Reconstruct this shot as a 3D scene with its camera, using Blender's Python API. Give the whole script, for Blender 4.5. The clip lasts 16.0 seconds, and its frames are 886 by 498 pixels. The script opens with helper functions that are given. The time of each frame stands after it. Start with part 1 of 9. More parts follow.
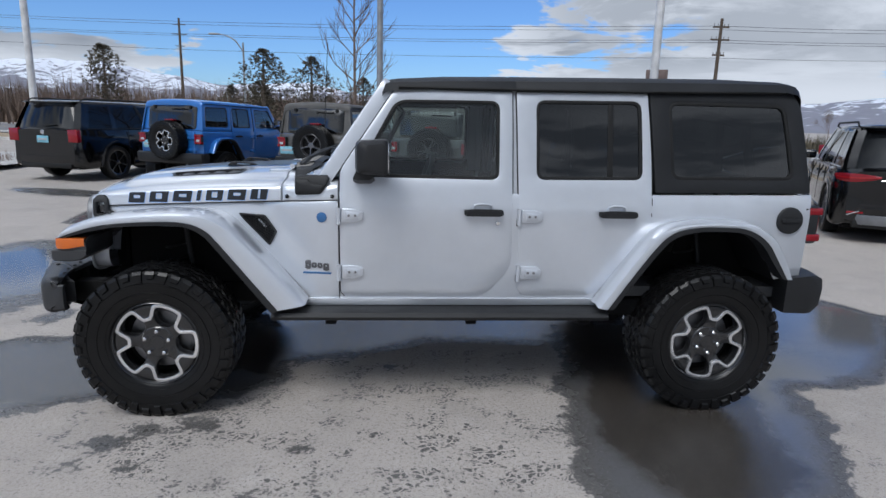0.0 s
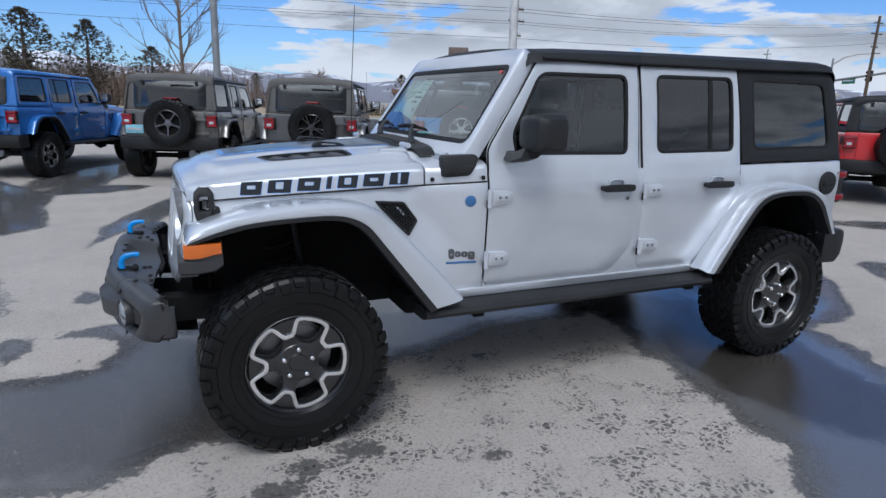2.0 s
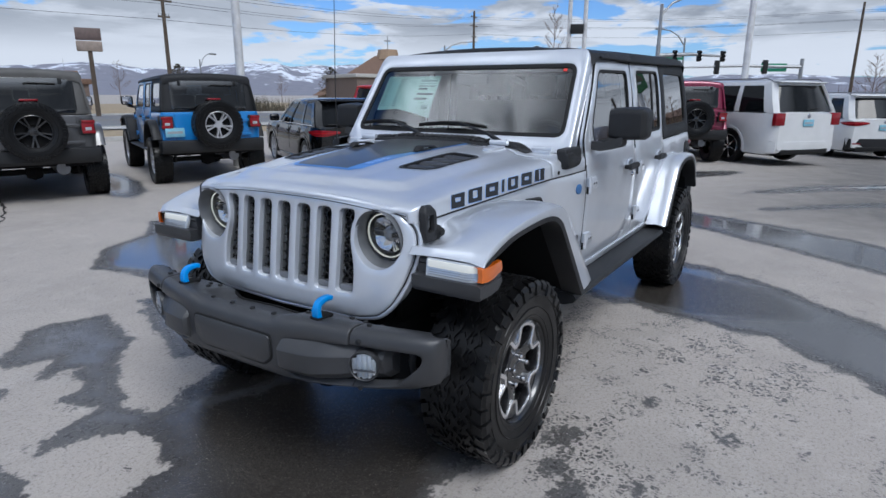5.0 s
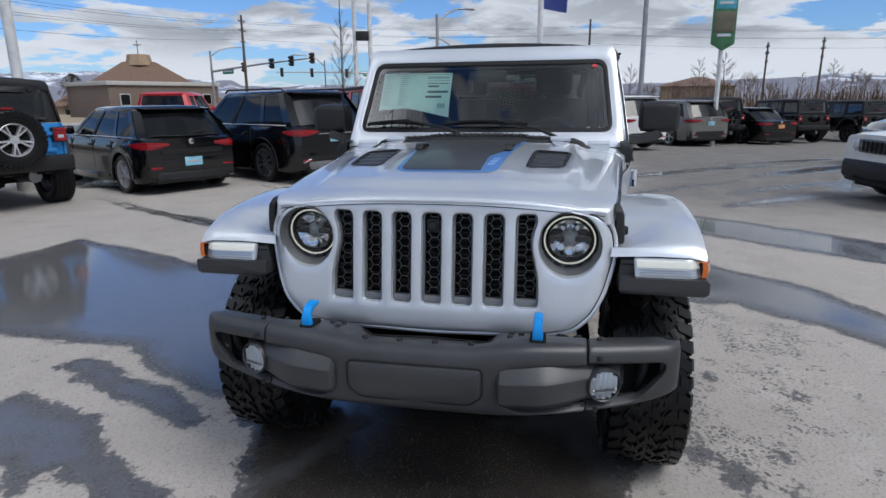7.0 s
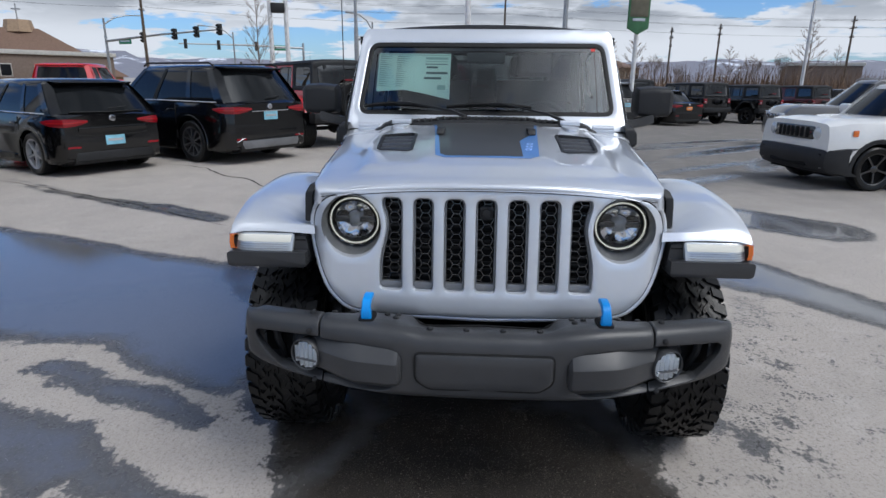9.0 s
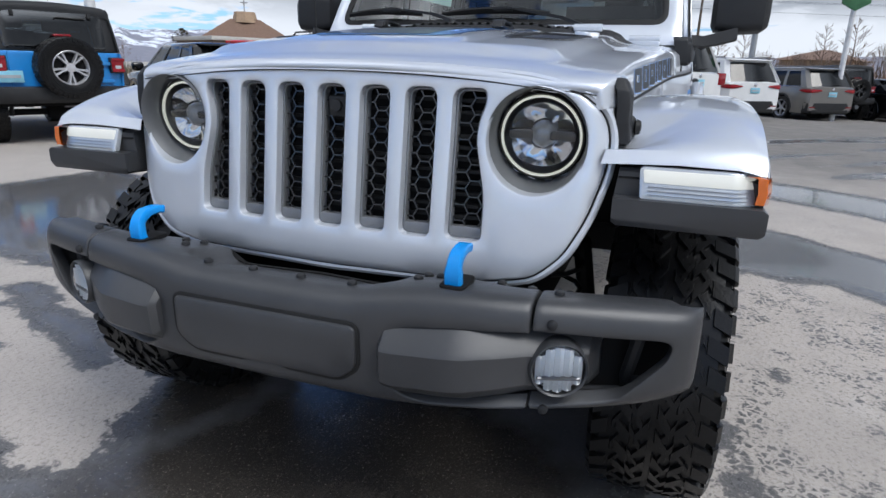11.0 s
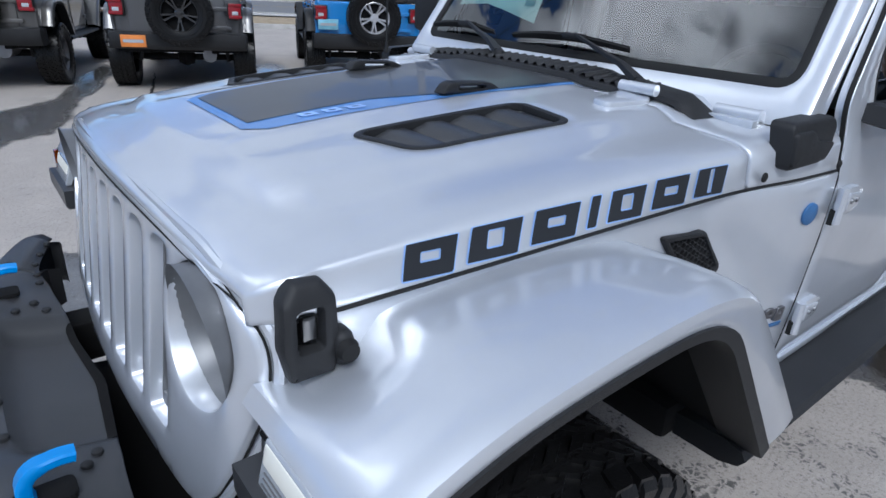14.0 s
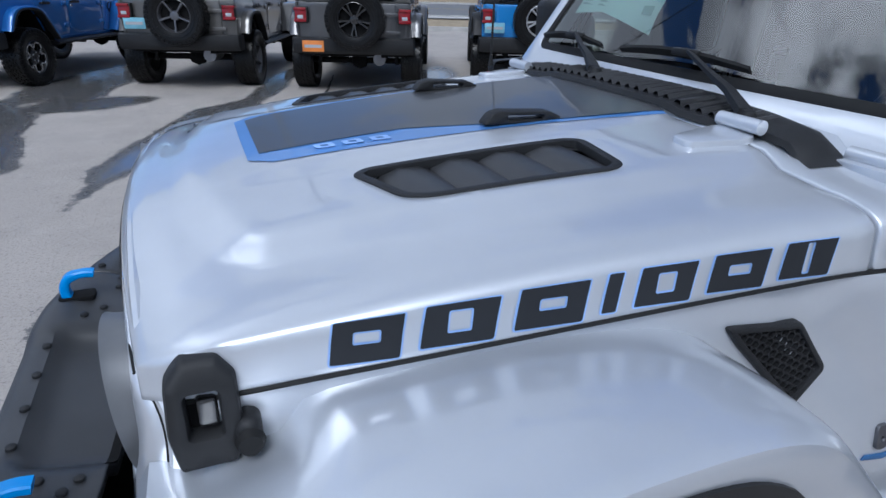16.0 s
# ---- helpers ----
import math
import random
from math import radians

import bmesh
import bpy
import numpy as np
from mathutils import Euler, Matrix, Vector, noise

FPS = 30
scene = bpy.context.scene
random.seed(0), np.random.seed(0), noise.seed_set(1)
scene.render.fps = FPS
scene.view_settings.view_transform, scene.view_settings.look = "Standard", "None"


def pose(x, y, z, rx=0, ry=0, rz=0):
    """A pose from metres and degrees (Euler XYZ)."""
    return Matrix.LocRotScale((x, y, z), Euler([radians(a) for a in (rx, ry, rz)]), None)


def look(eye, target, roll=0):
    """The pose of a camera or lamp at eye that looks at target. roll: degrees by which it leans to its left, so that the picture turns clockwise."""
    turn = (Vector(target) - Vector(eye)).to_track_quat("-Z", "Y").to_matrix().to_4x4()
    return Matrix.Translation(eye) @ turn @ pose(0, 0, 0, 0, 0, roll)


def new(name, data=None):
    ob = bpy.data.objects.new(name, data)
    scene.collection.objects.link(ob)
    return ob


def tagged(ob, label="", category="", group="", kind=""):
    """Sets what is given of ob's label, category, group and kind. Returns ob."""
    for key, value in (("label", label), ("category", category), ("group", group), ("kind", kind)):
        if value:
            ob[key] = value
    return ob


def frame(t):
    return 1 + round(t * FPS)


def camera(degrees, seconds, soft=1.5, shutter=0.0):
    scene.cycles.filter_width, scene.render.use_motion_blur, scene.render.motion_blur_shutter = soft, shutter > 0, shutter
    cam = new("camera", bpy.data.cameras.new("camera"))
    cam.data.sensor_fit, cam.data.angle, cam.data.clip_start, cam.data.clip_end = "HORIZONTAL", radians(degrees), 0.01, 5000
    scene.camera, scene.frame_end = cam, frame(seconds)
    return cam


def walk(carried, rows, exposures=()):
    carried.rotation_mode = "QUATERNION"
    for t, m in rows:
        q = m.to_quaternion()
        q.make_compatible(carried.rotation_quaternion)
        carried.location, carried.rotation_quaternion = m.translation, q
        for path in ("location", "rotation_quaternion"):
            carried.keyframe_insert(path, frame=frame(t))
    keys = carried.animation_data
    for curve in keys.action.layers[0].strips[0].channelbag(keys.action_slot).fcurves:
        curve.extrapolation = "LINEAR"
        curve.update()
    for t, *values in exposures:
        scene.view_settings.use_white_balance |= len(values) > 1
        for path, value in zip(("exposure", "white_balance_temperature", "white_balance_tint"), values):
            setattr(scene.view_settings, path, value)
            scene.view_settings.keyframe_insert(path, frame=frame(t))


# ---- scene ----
cam = camera(72.7, 16.0)
PATH = [
    (0, (-0.267, -3.982, 1.581), (-0.104, -2.033, 1.163), 1.6),
    (0.5, (-0.41, -3.982, 1.561), (-0.148, -2.047, 1.129), 1.8),
    (1, (-0.787, -3.871, 1.534), (-0.385, -1.962, 1.095), 2.0),
    (1.5, (-1.354, -3.668, 1.522), (-0.765, -1.81, 1.076), 1.9),
    (2, (-1.95, -3.349, 1.52), (-1.141, -1.582, 1.046), 1.8),
    (2.5, (-2.526, -3.012, 1.537), (-1.49, -1.37, 1.055), 1.5),
    (3, (-2.975, -2.653, 1.533), (-1.742, -1.156, 1.043), 1.3),
    (3.5, (-3.347, -2.332, 1.551), (-1.963, -0.974, 1.06), 1.1),
    (4, (-3.521, -2.045, 1.536), (-2.031, -0.808, 1.037), 0.8),
    (4.5, (-3.622, -1.94, 1.549), (-2.06, -0.796, 1.045), 0.5),
    (4.7, (-3.637, -1.939, 1.552), (-2.049, -0.833, 1.048), 0.4),
    (6.8, (-4.007, -0.64, 1.504), (-2.123, -0.17, 1.025), -0.8),
    (7, (-3.996, -0.455, 1.501), (-2.093, -0.07, 1.019), -0.6),
    (7.5, (-4.0, -0.1, 1.524), (-2.071, 0.111, 1.04), -0.4),
    (8, (-4.016, 0.036, 1.534), (-2.081, 0.12, 1.033), -0.1),
    (8.5, (-4.022, 0.034, 1.531), (-2.092, 0.078, 1.008), 0.1),
    (9, (-4.016, 0.039, 1.525), (-2.096, 0.144, 0.975), 0.5),
    (9.5, (-3.883, -0.084, 1.413), (-1.973, 0.146, 0.865), 1.0),
    (9.7, (-3.782, -0.229, 1.361), (-1.883, 0.055, 0.801), 1.1),
    (11.8, (-3.086, -0.78, 1.118), (-1.358, 0.045, 0.539), 1.3),
    (12, (-3.086, -0.78, 1.116), (-1.377, 0.079, 0.533), 1.3),
    (12.5, (-3.075, -0.813, 1.139), (-1.438, 0.161, 0.528), 1.9),
    (13, (-2.91, -1.024, 1.267), (-1.389, 0.092, 0.605), 2.4),
    (13.5, (-2.541, -1.201, 1.404), (-1.188, 0.069, 0.658), 3.6),
    (14, (-2.133, -1.296, 1.498), (-0.968, 0.122, 0.702), 3.2),
    (14.5, (-1.871, -1.266, 1.529), (-0.833, 0.243, 0.724), 2.8),
    (15, (-1.805, -1.241, 1.524), (-0.872, 0.33, 0.711), 2.3),
    (15.5, (-1.802, -1.249, 1.527), (-0.976, 0.379, 0.71), 1.8),
    (16, (-1.789, -1.272, 1.534), (-1.097, 0.418, 0.72), 1.3),
]
walk(cam, [(t, look(eye, target, roll)) for t, eye, target, roll in PATH], [(0.0, 0.16, 6280, 10), (3.0, 0.18, 6050, 10), (4.5, 0.16, 6050, 10), (7.0, 0.16, 6400, 10), (9.5, 0.26, 6400, 10), (12.0, 0.55, 6430, 10), (13.0, 0.50, 6250, 10), (14.5, 0.16, 5850, 10), (16.0, 0.11, 5800, 10)])


# ---------------------------------------------------------------- world and light
def build_world():
    w = bpy.data.worlds.new("sky")
    scene.world = w
    w.use_nodes = True
    nt = w.node_tree
    N, L = nt.nodes, nt.links
    N.clear()
    out = N.new("ShaderNodeOutputWorld")
    bg = N.new("ShaderNodeBackground")
    sky = N.new("ShaderNodeTexSky")
    sky.sky_type = "NISHITA"
    sky.sun_disc = False
    sky.sun_elevation = radians(SUN_UP)
    sky.sun_rotation = radians(SUN_TURN)
    sky.air_density, sky.dust_density, sky.ozone_density = 1.0, 0.4, 2.5
    tc = N.new("ShaderNodeTexCoord")
    sep = N.new("ShaderNodeSeparateXYZ")
    L.new(tc.outputs["Generated"], sep.inputs[0])

    def m(op, a, b=None, c=None, clamp=False):
        n = N.new("ShaderNodeMath")
        n.operation, n.use_clamp = op, clamp
        for i, v in enumerate((a, b, c)):
            if v is None:
                continue
            if isinstance(v, (int, float)):
                n.inputs[i].default_value = v
            else:
                L.new(v, n.inputs[i])
        return n.outputs[0]

    # clouds lie on a flat layer overhead
    zz = m("MAXIMUM", sep.outputs[2], 0.0)
    den = m("ADD", zz, 0.14)
    comb = N.new("ShaderNodeCombineXYZ")
    L.new(m("DIVIDE", sep.outputs[0], den), comb.inputs[0])
    L.new(m("DIVIDE", sep.outputs[1], den), comb.inputs[1])
    L.new(m("MULTIPLY", zz, 1.5), comb.inputs[2])

    def noise_at(scale, detail, rough, offset, vec=None):
        mp = N.new("ShaderNodeMapping")
        mp.inputs["Location"].default_value = offset
        L.new(vec or comb.outputs[0], mp.inputs[0])
        n = N.new("ShaderNodeTexNoise")
        n.inputs["Scale"].default_value, n.inputs["Detail"].default_value = scale, detail
        n.inputs["Roughness"].default_value = rough
        n.inputs["Distortion"].default_value = 0.35
        L.new(mp.outputs[0], n.inputs["Vector"])
        return n.outputs["Fac"]

    def ramp(v, lo, hi):
        n = N.new("ShaderNodeMapRange")
        n.interpolation_type = "SMOOTHSTEP"
        n.inputs[1].default_value, n.inputs[2].default_value = lo, hi
        L.new(v, n.inputs[0])
        return n.outputs[0]

    big = noise_at(0.55, 3.0, 0.5, CLOUD_OFFSET)
    fine = noise_at(1.9, 7.0, 0.60, (3.1, 7.7, 0.0))
    puff = noise_at(5.5, 6.0, 0.60, (5.2, 2.4, 0.0))
    cover = m("ADD", m("MULTIPLY", big, 0.45), m("MULTIPLY", fine, 0.55))
    grey = m("ADD", m("MULTIPLY", noise_at(0.85, 7.0, 0.58, (1.3, 4.2, 0.0)), 0.8), m("MULTIPLY", cover, 0.2))

    def bank(az, el, r0, r1):
        d = N.new("ShaderNodeVectorMath")
        d.operation = "DOT_PRODUCT"
        L.new(tc.outputs["Generated"], d.inputs[0])
        a, e = radians(az), radians(el)
        d.inputs[1].default_value = (math.sin(a) * math.cos(e), math.cos(a) * math.cos(e), math.sin(e))
        return ramp(d.outputs["Value"], math.cos(radians(r1)), math.cos(radians(r0)))

    # overhead the clouds break into puffs
    cover = m("ADD", cover, m("MULTIPLY", m("SUBTRACT", puff, 0.5), m("MULTIPLY", ramp(sep.outputs[2], 0.40, 0.65), 0.95)))
    # where the deck is open and where it is closed, by compass and height
    for az, el, r0, r1, more in BANKS:
        cover = m("ADD", cover, m("MULTIPLY", bank(az, el, r0, r1), more))
    cloud = ramp(cover, 0.482, 0.530)
    thick = m("MULTIPLY_ADD", ramp(cover, 0.53, 0.66), 0.35, m("MULTIPLY", ramp(grey, 0.44, 0.56), 0.8), True)
    thick = m("MAXIMUM", thick, m("MULTIPLY", bank(185, 33, 19, 34), 0.9))
    thick = m("MULTIPLY", thick, m("SUBTRACT", 1.0, m("MULTIPLY", bank(0, 46, 16, 40), 0.55)))
    thick = m("ADD", thick, m("MULTIPLY", m("SUBTRACT", fine, 0.5), -1.3), None, True)
    thick = m("MULTIPLY", thick, m("SUBTRACT", 1.0, m("MULTIPLY", bank(-32, 48, 10, 24), 0.9)))
    thick = m("MAXIMUM", thick, m("MULTIPLY", bank(96, 20, 8, 20), m("MULTIPLY", ramp(fine, 0.36, 0.56), 0.85)))
    thick = m("MULTIPLY", thick, m("SUBTRACT", 1.0, m("MULTIPLY", bank(40, 14, 8, 24), 0.45)))
    thick = m("MAXIMUM", thick, m("MULTIPLY", bank(24, 14, 5, 16), m("MULTIPLY", ramp(fine, 0.40, 0.56), 0.60)))
    thick = m("MULTIPLY", thick, m("SUBTRACT", 1.0, m("MULTIPLY", bank(-27, 21, 9, 16), 0.9)))
    low = ramp(sep.outputs[2], 0.045, 0.11)
    dark = m("MULTIPLY", thick, low)
    tone = N.new("ShaderNodeMix")
    tone.data_type = "RGBA"
    tone.inputs["A"].default_value = (*CLOUD_WHITE, 1)
    tone.inputs["B"].default_value = (*CLOUD_GREY, 1)
    L.new(dark, tone.inputs["Factor"])
    # the veiled sun lights the clouds round it
    veil = N.new("ShaderNodeVectorMath")
    veil.operation = "MULTIPLY_ADD"
    glare = bank(SUN_TURN, SUN_UP, 0, 32)
    warm = N.new("ShaderNodeCombineXYZ")
    bright = m("MULTIPLY", bank(-36, 51, 5, 16), m("MULTIPLY", ramp(puff, 0.44, 0.60), 0.5))
    glare = m("ADD", glare, bright)
    for i, k in enumerate((6.1, 5.9, 5.6)):
        L.new(m("MULTIPLY", glare, k), warm.inputs[i])
    L.new(tone.outputs["Result"], veil.inputs[0])
    L.new(warm.outputs[0], veil.inputs[1])
    L.new(tone.outputs["Result"], veil.inputs[2])
    mul = N.new("ShaderNodeMix")
    mul.data_type, mul.blend_type = "RGBA", "MULTIPLY"
    mul.inputs["Factor"].default_value = 1.0
    mul.inputs["B"].default_value = (*SKY_TINT, 1)
    L.new(sky.outputs[0], mul.inputs["A"])
    mix = N.new("ShaderNodeMix")
    mix.data_type = "RGBA"
    L.new(cloud, mix.inputs["Factor"])
    L.new(mul.outputs["Result"], mix.inputs["A"])
    L.new(veil.outputs[0], mix.inputs["B"])
    L.new(mix.outputs["Result"], bg.inputs["Color"])
    bg.inputs["Strength"].default_value = SKY_STRENGTH
    L.new(bg.outputs[0], out.inputs[0])


BANKS = [
    (-29, 10.5, 3, 6.5, -0.20), (-22, 10.5, 3, 6.5, -0.16), (-31, 22, 7, 11, 0.30), (-22, 22, 7, 11, 0.22), (-3, 23, 5, 11, 0.20), (-36, 52, 8, 18, 0.02), (-8, 37, 6, 12, -0.08), (-20, 25, 6, 13, 0.10), (-108, 66, 16, 34, 0.03),
    (-4, 9, 5, 17, -0.16), (-27, 4.5, 3, 6.5, 0.09), (31, 12, 8, 20, 0.06), (12, 2, 2, 7, 0.06), (33, 5, 3, 8, 0.05),
    (57, 15, 5, 10, -0.15), (54, 4.5, 4, 10, 0.06), (64, 30, 12, 26, -0.12), (95, 14, 9, 20, 0.10), (180, 40, 30, 60, 0.16), (180, 4, 4, 14, 0.05), (285, 58, 25, 50, 0.02),
]
SUN_UP, SUN_TURN = 52.0, 207.0
SKY_STRENGTH = 0.12
SKY_TINT = (0.46, 0.65, 0.95)
CLOUD_WHITE, CLOUD_GREY = (5.1, 5.45, 6.0), (1.7, 1.95, 2.35)
CLOUD_OFFSET = (0.4, 1.1, 0.0)
build_world()
sun_data = bpy.data.lights.new("sun", "SUN")
sun_data.energy, sun_data.angle, sun_data.color = 1.15, radians(22), (1.0, 0.97, 0.92)
sun = new("sun", sun_data)
sun.matrix_world = look((60 * math.cos(radians(SUN_UP)) * math.sin(radians(SUN_TURN)), 60 * math.cos(radians(SUN_UP)) * math.cos(radians(SUN_TURN)), 60 * math.sin(radians(SUN_UP))), (0, 0, 0))


# ---------------------------------------------------------------- materials
def material(name):
    mt = bpy.data.materials.new(name)
    mt.use_nodes = True
    nt = mt.node_tree
    return mt, nt, nt.nodes["Principled BSDF"]


def node(nt, kind, **sets):
    n = nt.nodes.new(kind)
    for k, v in sets.items():
        n.inputs[k].default_value = v
    return n


def bump(nt, bsdf, height, strength, distance=0.01):
    b = node(nt, "ShaderNodeBump", Strength=strength, Distance=distance)
    nt.links.new(height, b.inputs["Height"])
    nt.links.new(b.outputs[0], bsdf.inputs["Normal"])
    return b


def coords(nt, world=False):
    if world:
        return nt.nodes.new("ShaderNodeNewGeometry").outputs["Position"]
    return nt.nodes.new("ShaderNodeTexCoord").outputs["Object"]


def noise_tex(nt, vec, scale, detail=4.0, rough=0.55):
    n = node(nt, "ShaderNodeTexNoise", Scale=scale, Detail=detail, Roughness=rough)
    nt.links.new(vec, n.inputs["Vector"])
    return n.outputs["Fac"]


def ramp_tex(nt, fac, stops):
    r = nt.nodes.new("ShaderNodeValToRGB")
    e = r.color_ramp.elements
    while len(e) < len(stops):
        e.new(0.5)
    for el, (p, c) in zip(e, stops):
        el.position, el.color = p, (*c, 1) if len(c) == 3 else c
    nt.links.new(fac, r.inputs[0])
    return r.outputs["Color"]


def math_tex(nt, op, a, b=None, clamp=False):
    n = nt.nodes.new("ShaderNodeMath")
    n.operation, n.use_clamp = op, clamp
    for i, v in enumerate((a, b)):
        if v is None:
            continue
        if isinstance(v, (int, float)):
            n.inputs[i].default_value = v
        else:
            nt.links.new(v, n.inputs[i])
    return n.outputs[0]


def mix_tex(nt, fac, a, b, blend="MIX"):
    n = nt.nodes.new("ShaderNodeMix")
    n.data_type, n.blend_type = "RGBA", blend
    for key, v in (("Factor", fac), ("A", a), ("B", b)):
        if isinstance(v, (int, float)):
            n.inputs[key].default_value = v
        elif isinstance(v, tuple):
            n.inputs[key].default_value = (*v, 1)
        else:
            nt.links.new(v, n.inputs[key])
    return n.outputs["Result"]


def paint(name, color, metal=0.0, rough=0.35, coat=1.0, flake=0.0):
    mt, nt, b = material(name)
    v = coords(nt)
    dirt = noise_tex(nt, v, 2.3, 6, 0.6)
    c2 = tuple(x * 0.9 for x in color)
    nt.links.new(ramp_tex(nt, dirt, [(0.35, c2), (0.7, color)]), b.inputs["Base Color"])
    b.inputs["Metallic"].default_value = metal
    b.inputs["Coat Weight"].default_value = coat
    b.inputs["Coat Roughness"].default_value = 0.03
    b.inputs["Coat IOR"].default_value = 1.75 if flake else 1.5
    nt.links.new(ramp_tex(nt, dirt, [(0.3, (rough + 0.05,) * 3), (0.7, (rough - 0.03,) * 3)]), b.inputs["Roughness"])
    if flake:
        f = node(nt, "ShaderNodeTexVoronoi", Scale=900.0)
        nt.links.new(v, f.inputs["Vector"])
        bump(nt, b, f.outputs["Distance"], flake, 0.0006)
    return mt


def plain(name, color, rough=0.5, metal=0.0, grain=0.0, scale=300.0, vary=0.2, coat=0.0):
    mt, nt, b = material(name)
    v = coords(nt)
    n1 = noise_tex(nt, v, 4.0, 6, 0.6)
    lo, hi = tuple(x * (1 - vary) for x in color), tuple(min(1, x * (1 + vary)) for x in color)
    nt.links.new(ramp_tex(nt, n1, [(0.3, lo), (0.7, hi)]), b.inputs["Base Color"])
    b.inputs["Roughness"].default_value, b.inputs["Metallic"].default_value = rough, metal
    b.inputs["Coat Weight"].default_value = coat
    if max(color) < 0.05 and not coat and name not in ("tyre_rubber", "bumper_plastic"):
        b.inputs["Specular IOR Level"].default_value = 0.3
    if name == "tyre_rubber":
        b.inputs["Specular IOR Level"].default_value = 0.26
    if grain:
        bump(nt, b, noise_tex(nt, v, scale, 2), grain, 0.002)
    return mt


def glass(name, tint, ior=1.5, rough=0.0, gain=1.0):
    mt = bpy.data.materials.new(name)
    mt.use_nodes = True
    nt = mt.node_tree
    nt.nodes.clear()
    out = nt.nodes.new("ShaderNodeOutputMaterial")
    tr = node(nt, "ShaderNodeBsdfTransparent", Color=(*tint, 1))
    gl = node(nt, "ShaderNodeBsdfGlossy", Color=(1, 1, 1, 1), Roughness=rough)
    fr = node(nt, "ShaderNodeFresnel", IOR=ior)
    mx = nt.nodes.new("ShaderNodeMixShader")
    nt.links.new(math_tex(nt, "MULTIPLY", fr.outputs[0], gain, True), mx.inputs[0])
    nt.links.new(tr.outputs[0], mx.inputs[1])
    nt.links.new(gl.outputs[0], mx.inputs[2])
    nt.links.new(mx.outputs[0], out.inputs[0])
    return mt


def glow(name, color, strength, base=(0.8, 0.8, 0.8)):
    mt, nt, b = material(name)
    b.inputs["Base Color"].default_value = (*base, 1)
    b.inputs["Emission Color"].default_value = (*color, 1)
    b.inputs["Emission Strength"].default_value = strength
    b.inputs["Roughness"].default_value = 0.2
    return mt


SILVER = paint("silver_paint", (0.665, 0.695, 0.745), 0.50, 0.37, 1.0, 0.05)
PLASTIC = plain("black_plastic", (0.020, 0.0205, 0.022), 0.50, 0, 0.25, 900)
BUMPER = plain("bumper_plastic", (0.040, 0.041, 0.044), 0.36, 0, 0.16, 1100)
TOPBLACK = plain("hardtop_black", (0.016, 0.017, 0.019), 0.58, 0, 0.5, 420)
RUBBER = plain("tyre_rubber", (0.006, 0.006, 0.0064), 0.32, 0, 0.3, 160, 0.35)
RUBBER.node_tree.nodes["Principled BSDF"].inputs["Specular IOR Level"].default_value = 0.30
SEAL = plain("rubber_seal", (0.012, 0.012, 0.012), 0.6)
# near-black for underside and recesses, with their shade put into the colour
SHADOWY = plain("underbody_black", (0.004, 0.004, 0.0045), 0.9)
INNER = plain("cabin_dark", (0.055, 0.056, 0.058), 0.7)
RIMBLACK = plain("rim_gloss_black", (0.014, 0.014, 0.015), 0.22, 0, 0, 300, 0.2, 0.6)
MACHINED = plain("machined_aluminium", (0.88, 0.88, 0.90), 0.24, 0.9)
RIMGREY = plain("rim_dark_grey", (0.16, 0.16, 0.17), 0.35, 0.8)
RIMSILVER = plain("rim_silver", (0.56, 0.56, 0.58), 0.32, 0.6)
CHROME = plain("chrome", (0.8, 0.8, 0.82), 0.08, 1.0, 0, 300, 0.03)
STEEL = plain("dull_steel", (0.25, 0.25, 0.26), 0.4, 0.9)
GREYRIM = plain("grey_moulding", (0.20, 0.205, 0.215), 0.42, 0.5)
BADGEBLUE = plain("badge_blue", (0.04, 0.13, 0.30), 0.35)
PROJECTOR = plain("projector_glass", (0.30, 0.31, 0.33), 0.06, 0.4, 0, 300, 0.05, 1.0)
FOGGLASS = plain("fog_lamp_glass", (0.80, 0.82, 0.84), 0.25, 0.1, 0, 300, 0.05)
BLUE = plain("blue_plastic", (0.0, 0.27, 0.75), 0.35, 0, 0.05)
DECALBLACK = plain("decal_black", (0.022, 0.024, 0.028), 0.42)
DECALBLUE = plain("decal_blue", (0.085, 0.23, 0.54), 0.32, 0, 0, 300, 0.1, 0.5)
HOODBLACK = plain("hood_decal_black", (0.050, 0.051, 0.053), 0.38, 0, 0, 300, 0.15, 0.3)
DECALSKY = plain("decal_light_blue", (0.30, 0.48, 0.85), 0.4)
GLASS_FRONT = glass("windscreen_glass", (0.86, 0.94, 0.91), 1.52, 0.0, 1.9)
GLASS_SIDE = glass("side_glass", (0.76, 0.85, 0.81), 1.6, 0.0, 1.7)
GLASS_DARK = glass("privacy_glass", (0.075, 0.085, 0.085), 1.6, 0.0, 1.5)
GLASS_LENS = glass("lamp_glass", (0.92, 0.94, 0.95), 1.45)
AMBER = plain("amber_lens", (0.66, 0.135, 0.008), 0.08, 0, 0, 300, 0.1, 1.0)
REDLENS = plain("red_lens", (0.23, 0.006, 0.012), 0.12, 0, 0, 300, 0.1, 0.2)
WHITELENS = plain("white_lens", (0.52, 0.55, 0.58), 0.12, 0.3, 0, 300, 0.08, 1.0)
RUNNING = glow("running_lamp", (1.0, 0.99, 0.86), 0.16, (0.6, 0.6, 0.56))
HALO = glow("halo_lamp", (1.0, 1.0, 0.86), 0.35)
PAPER = plain("window_sticker_paper", (0.70, 0.88, 0.80), 0.7, 0, 0, 300, 0.05)
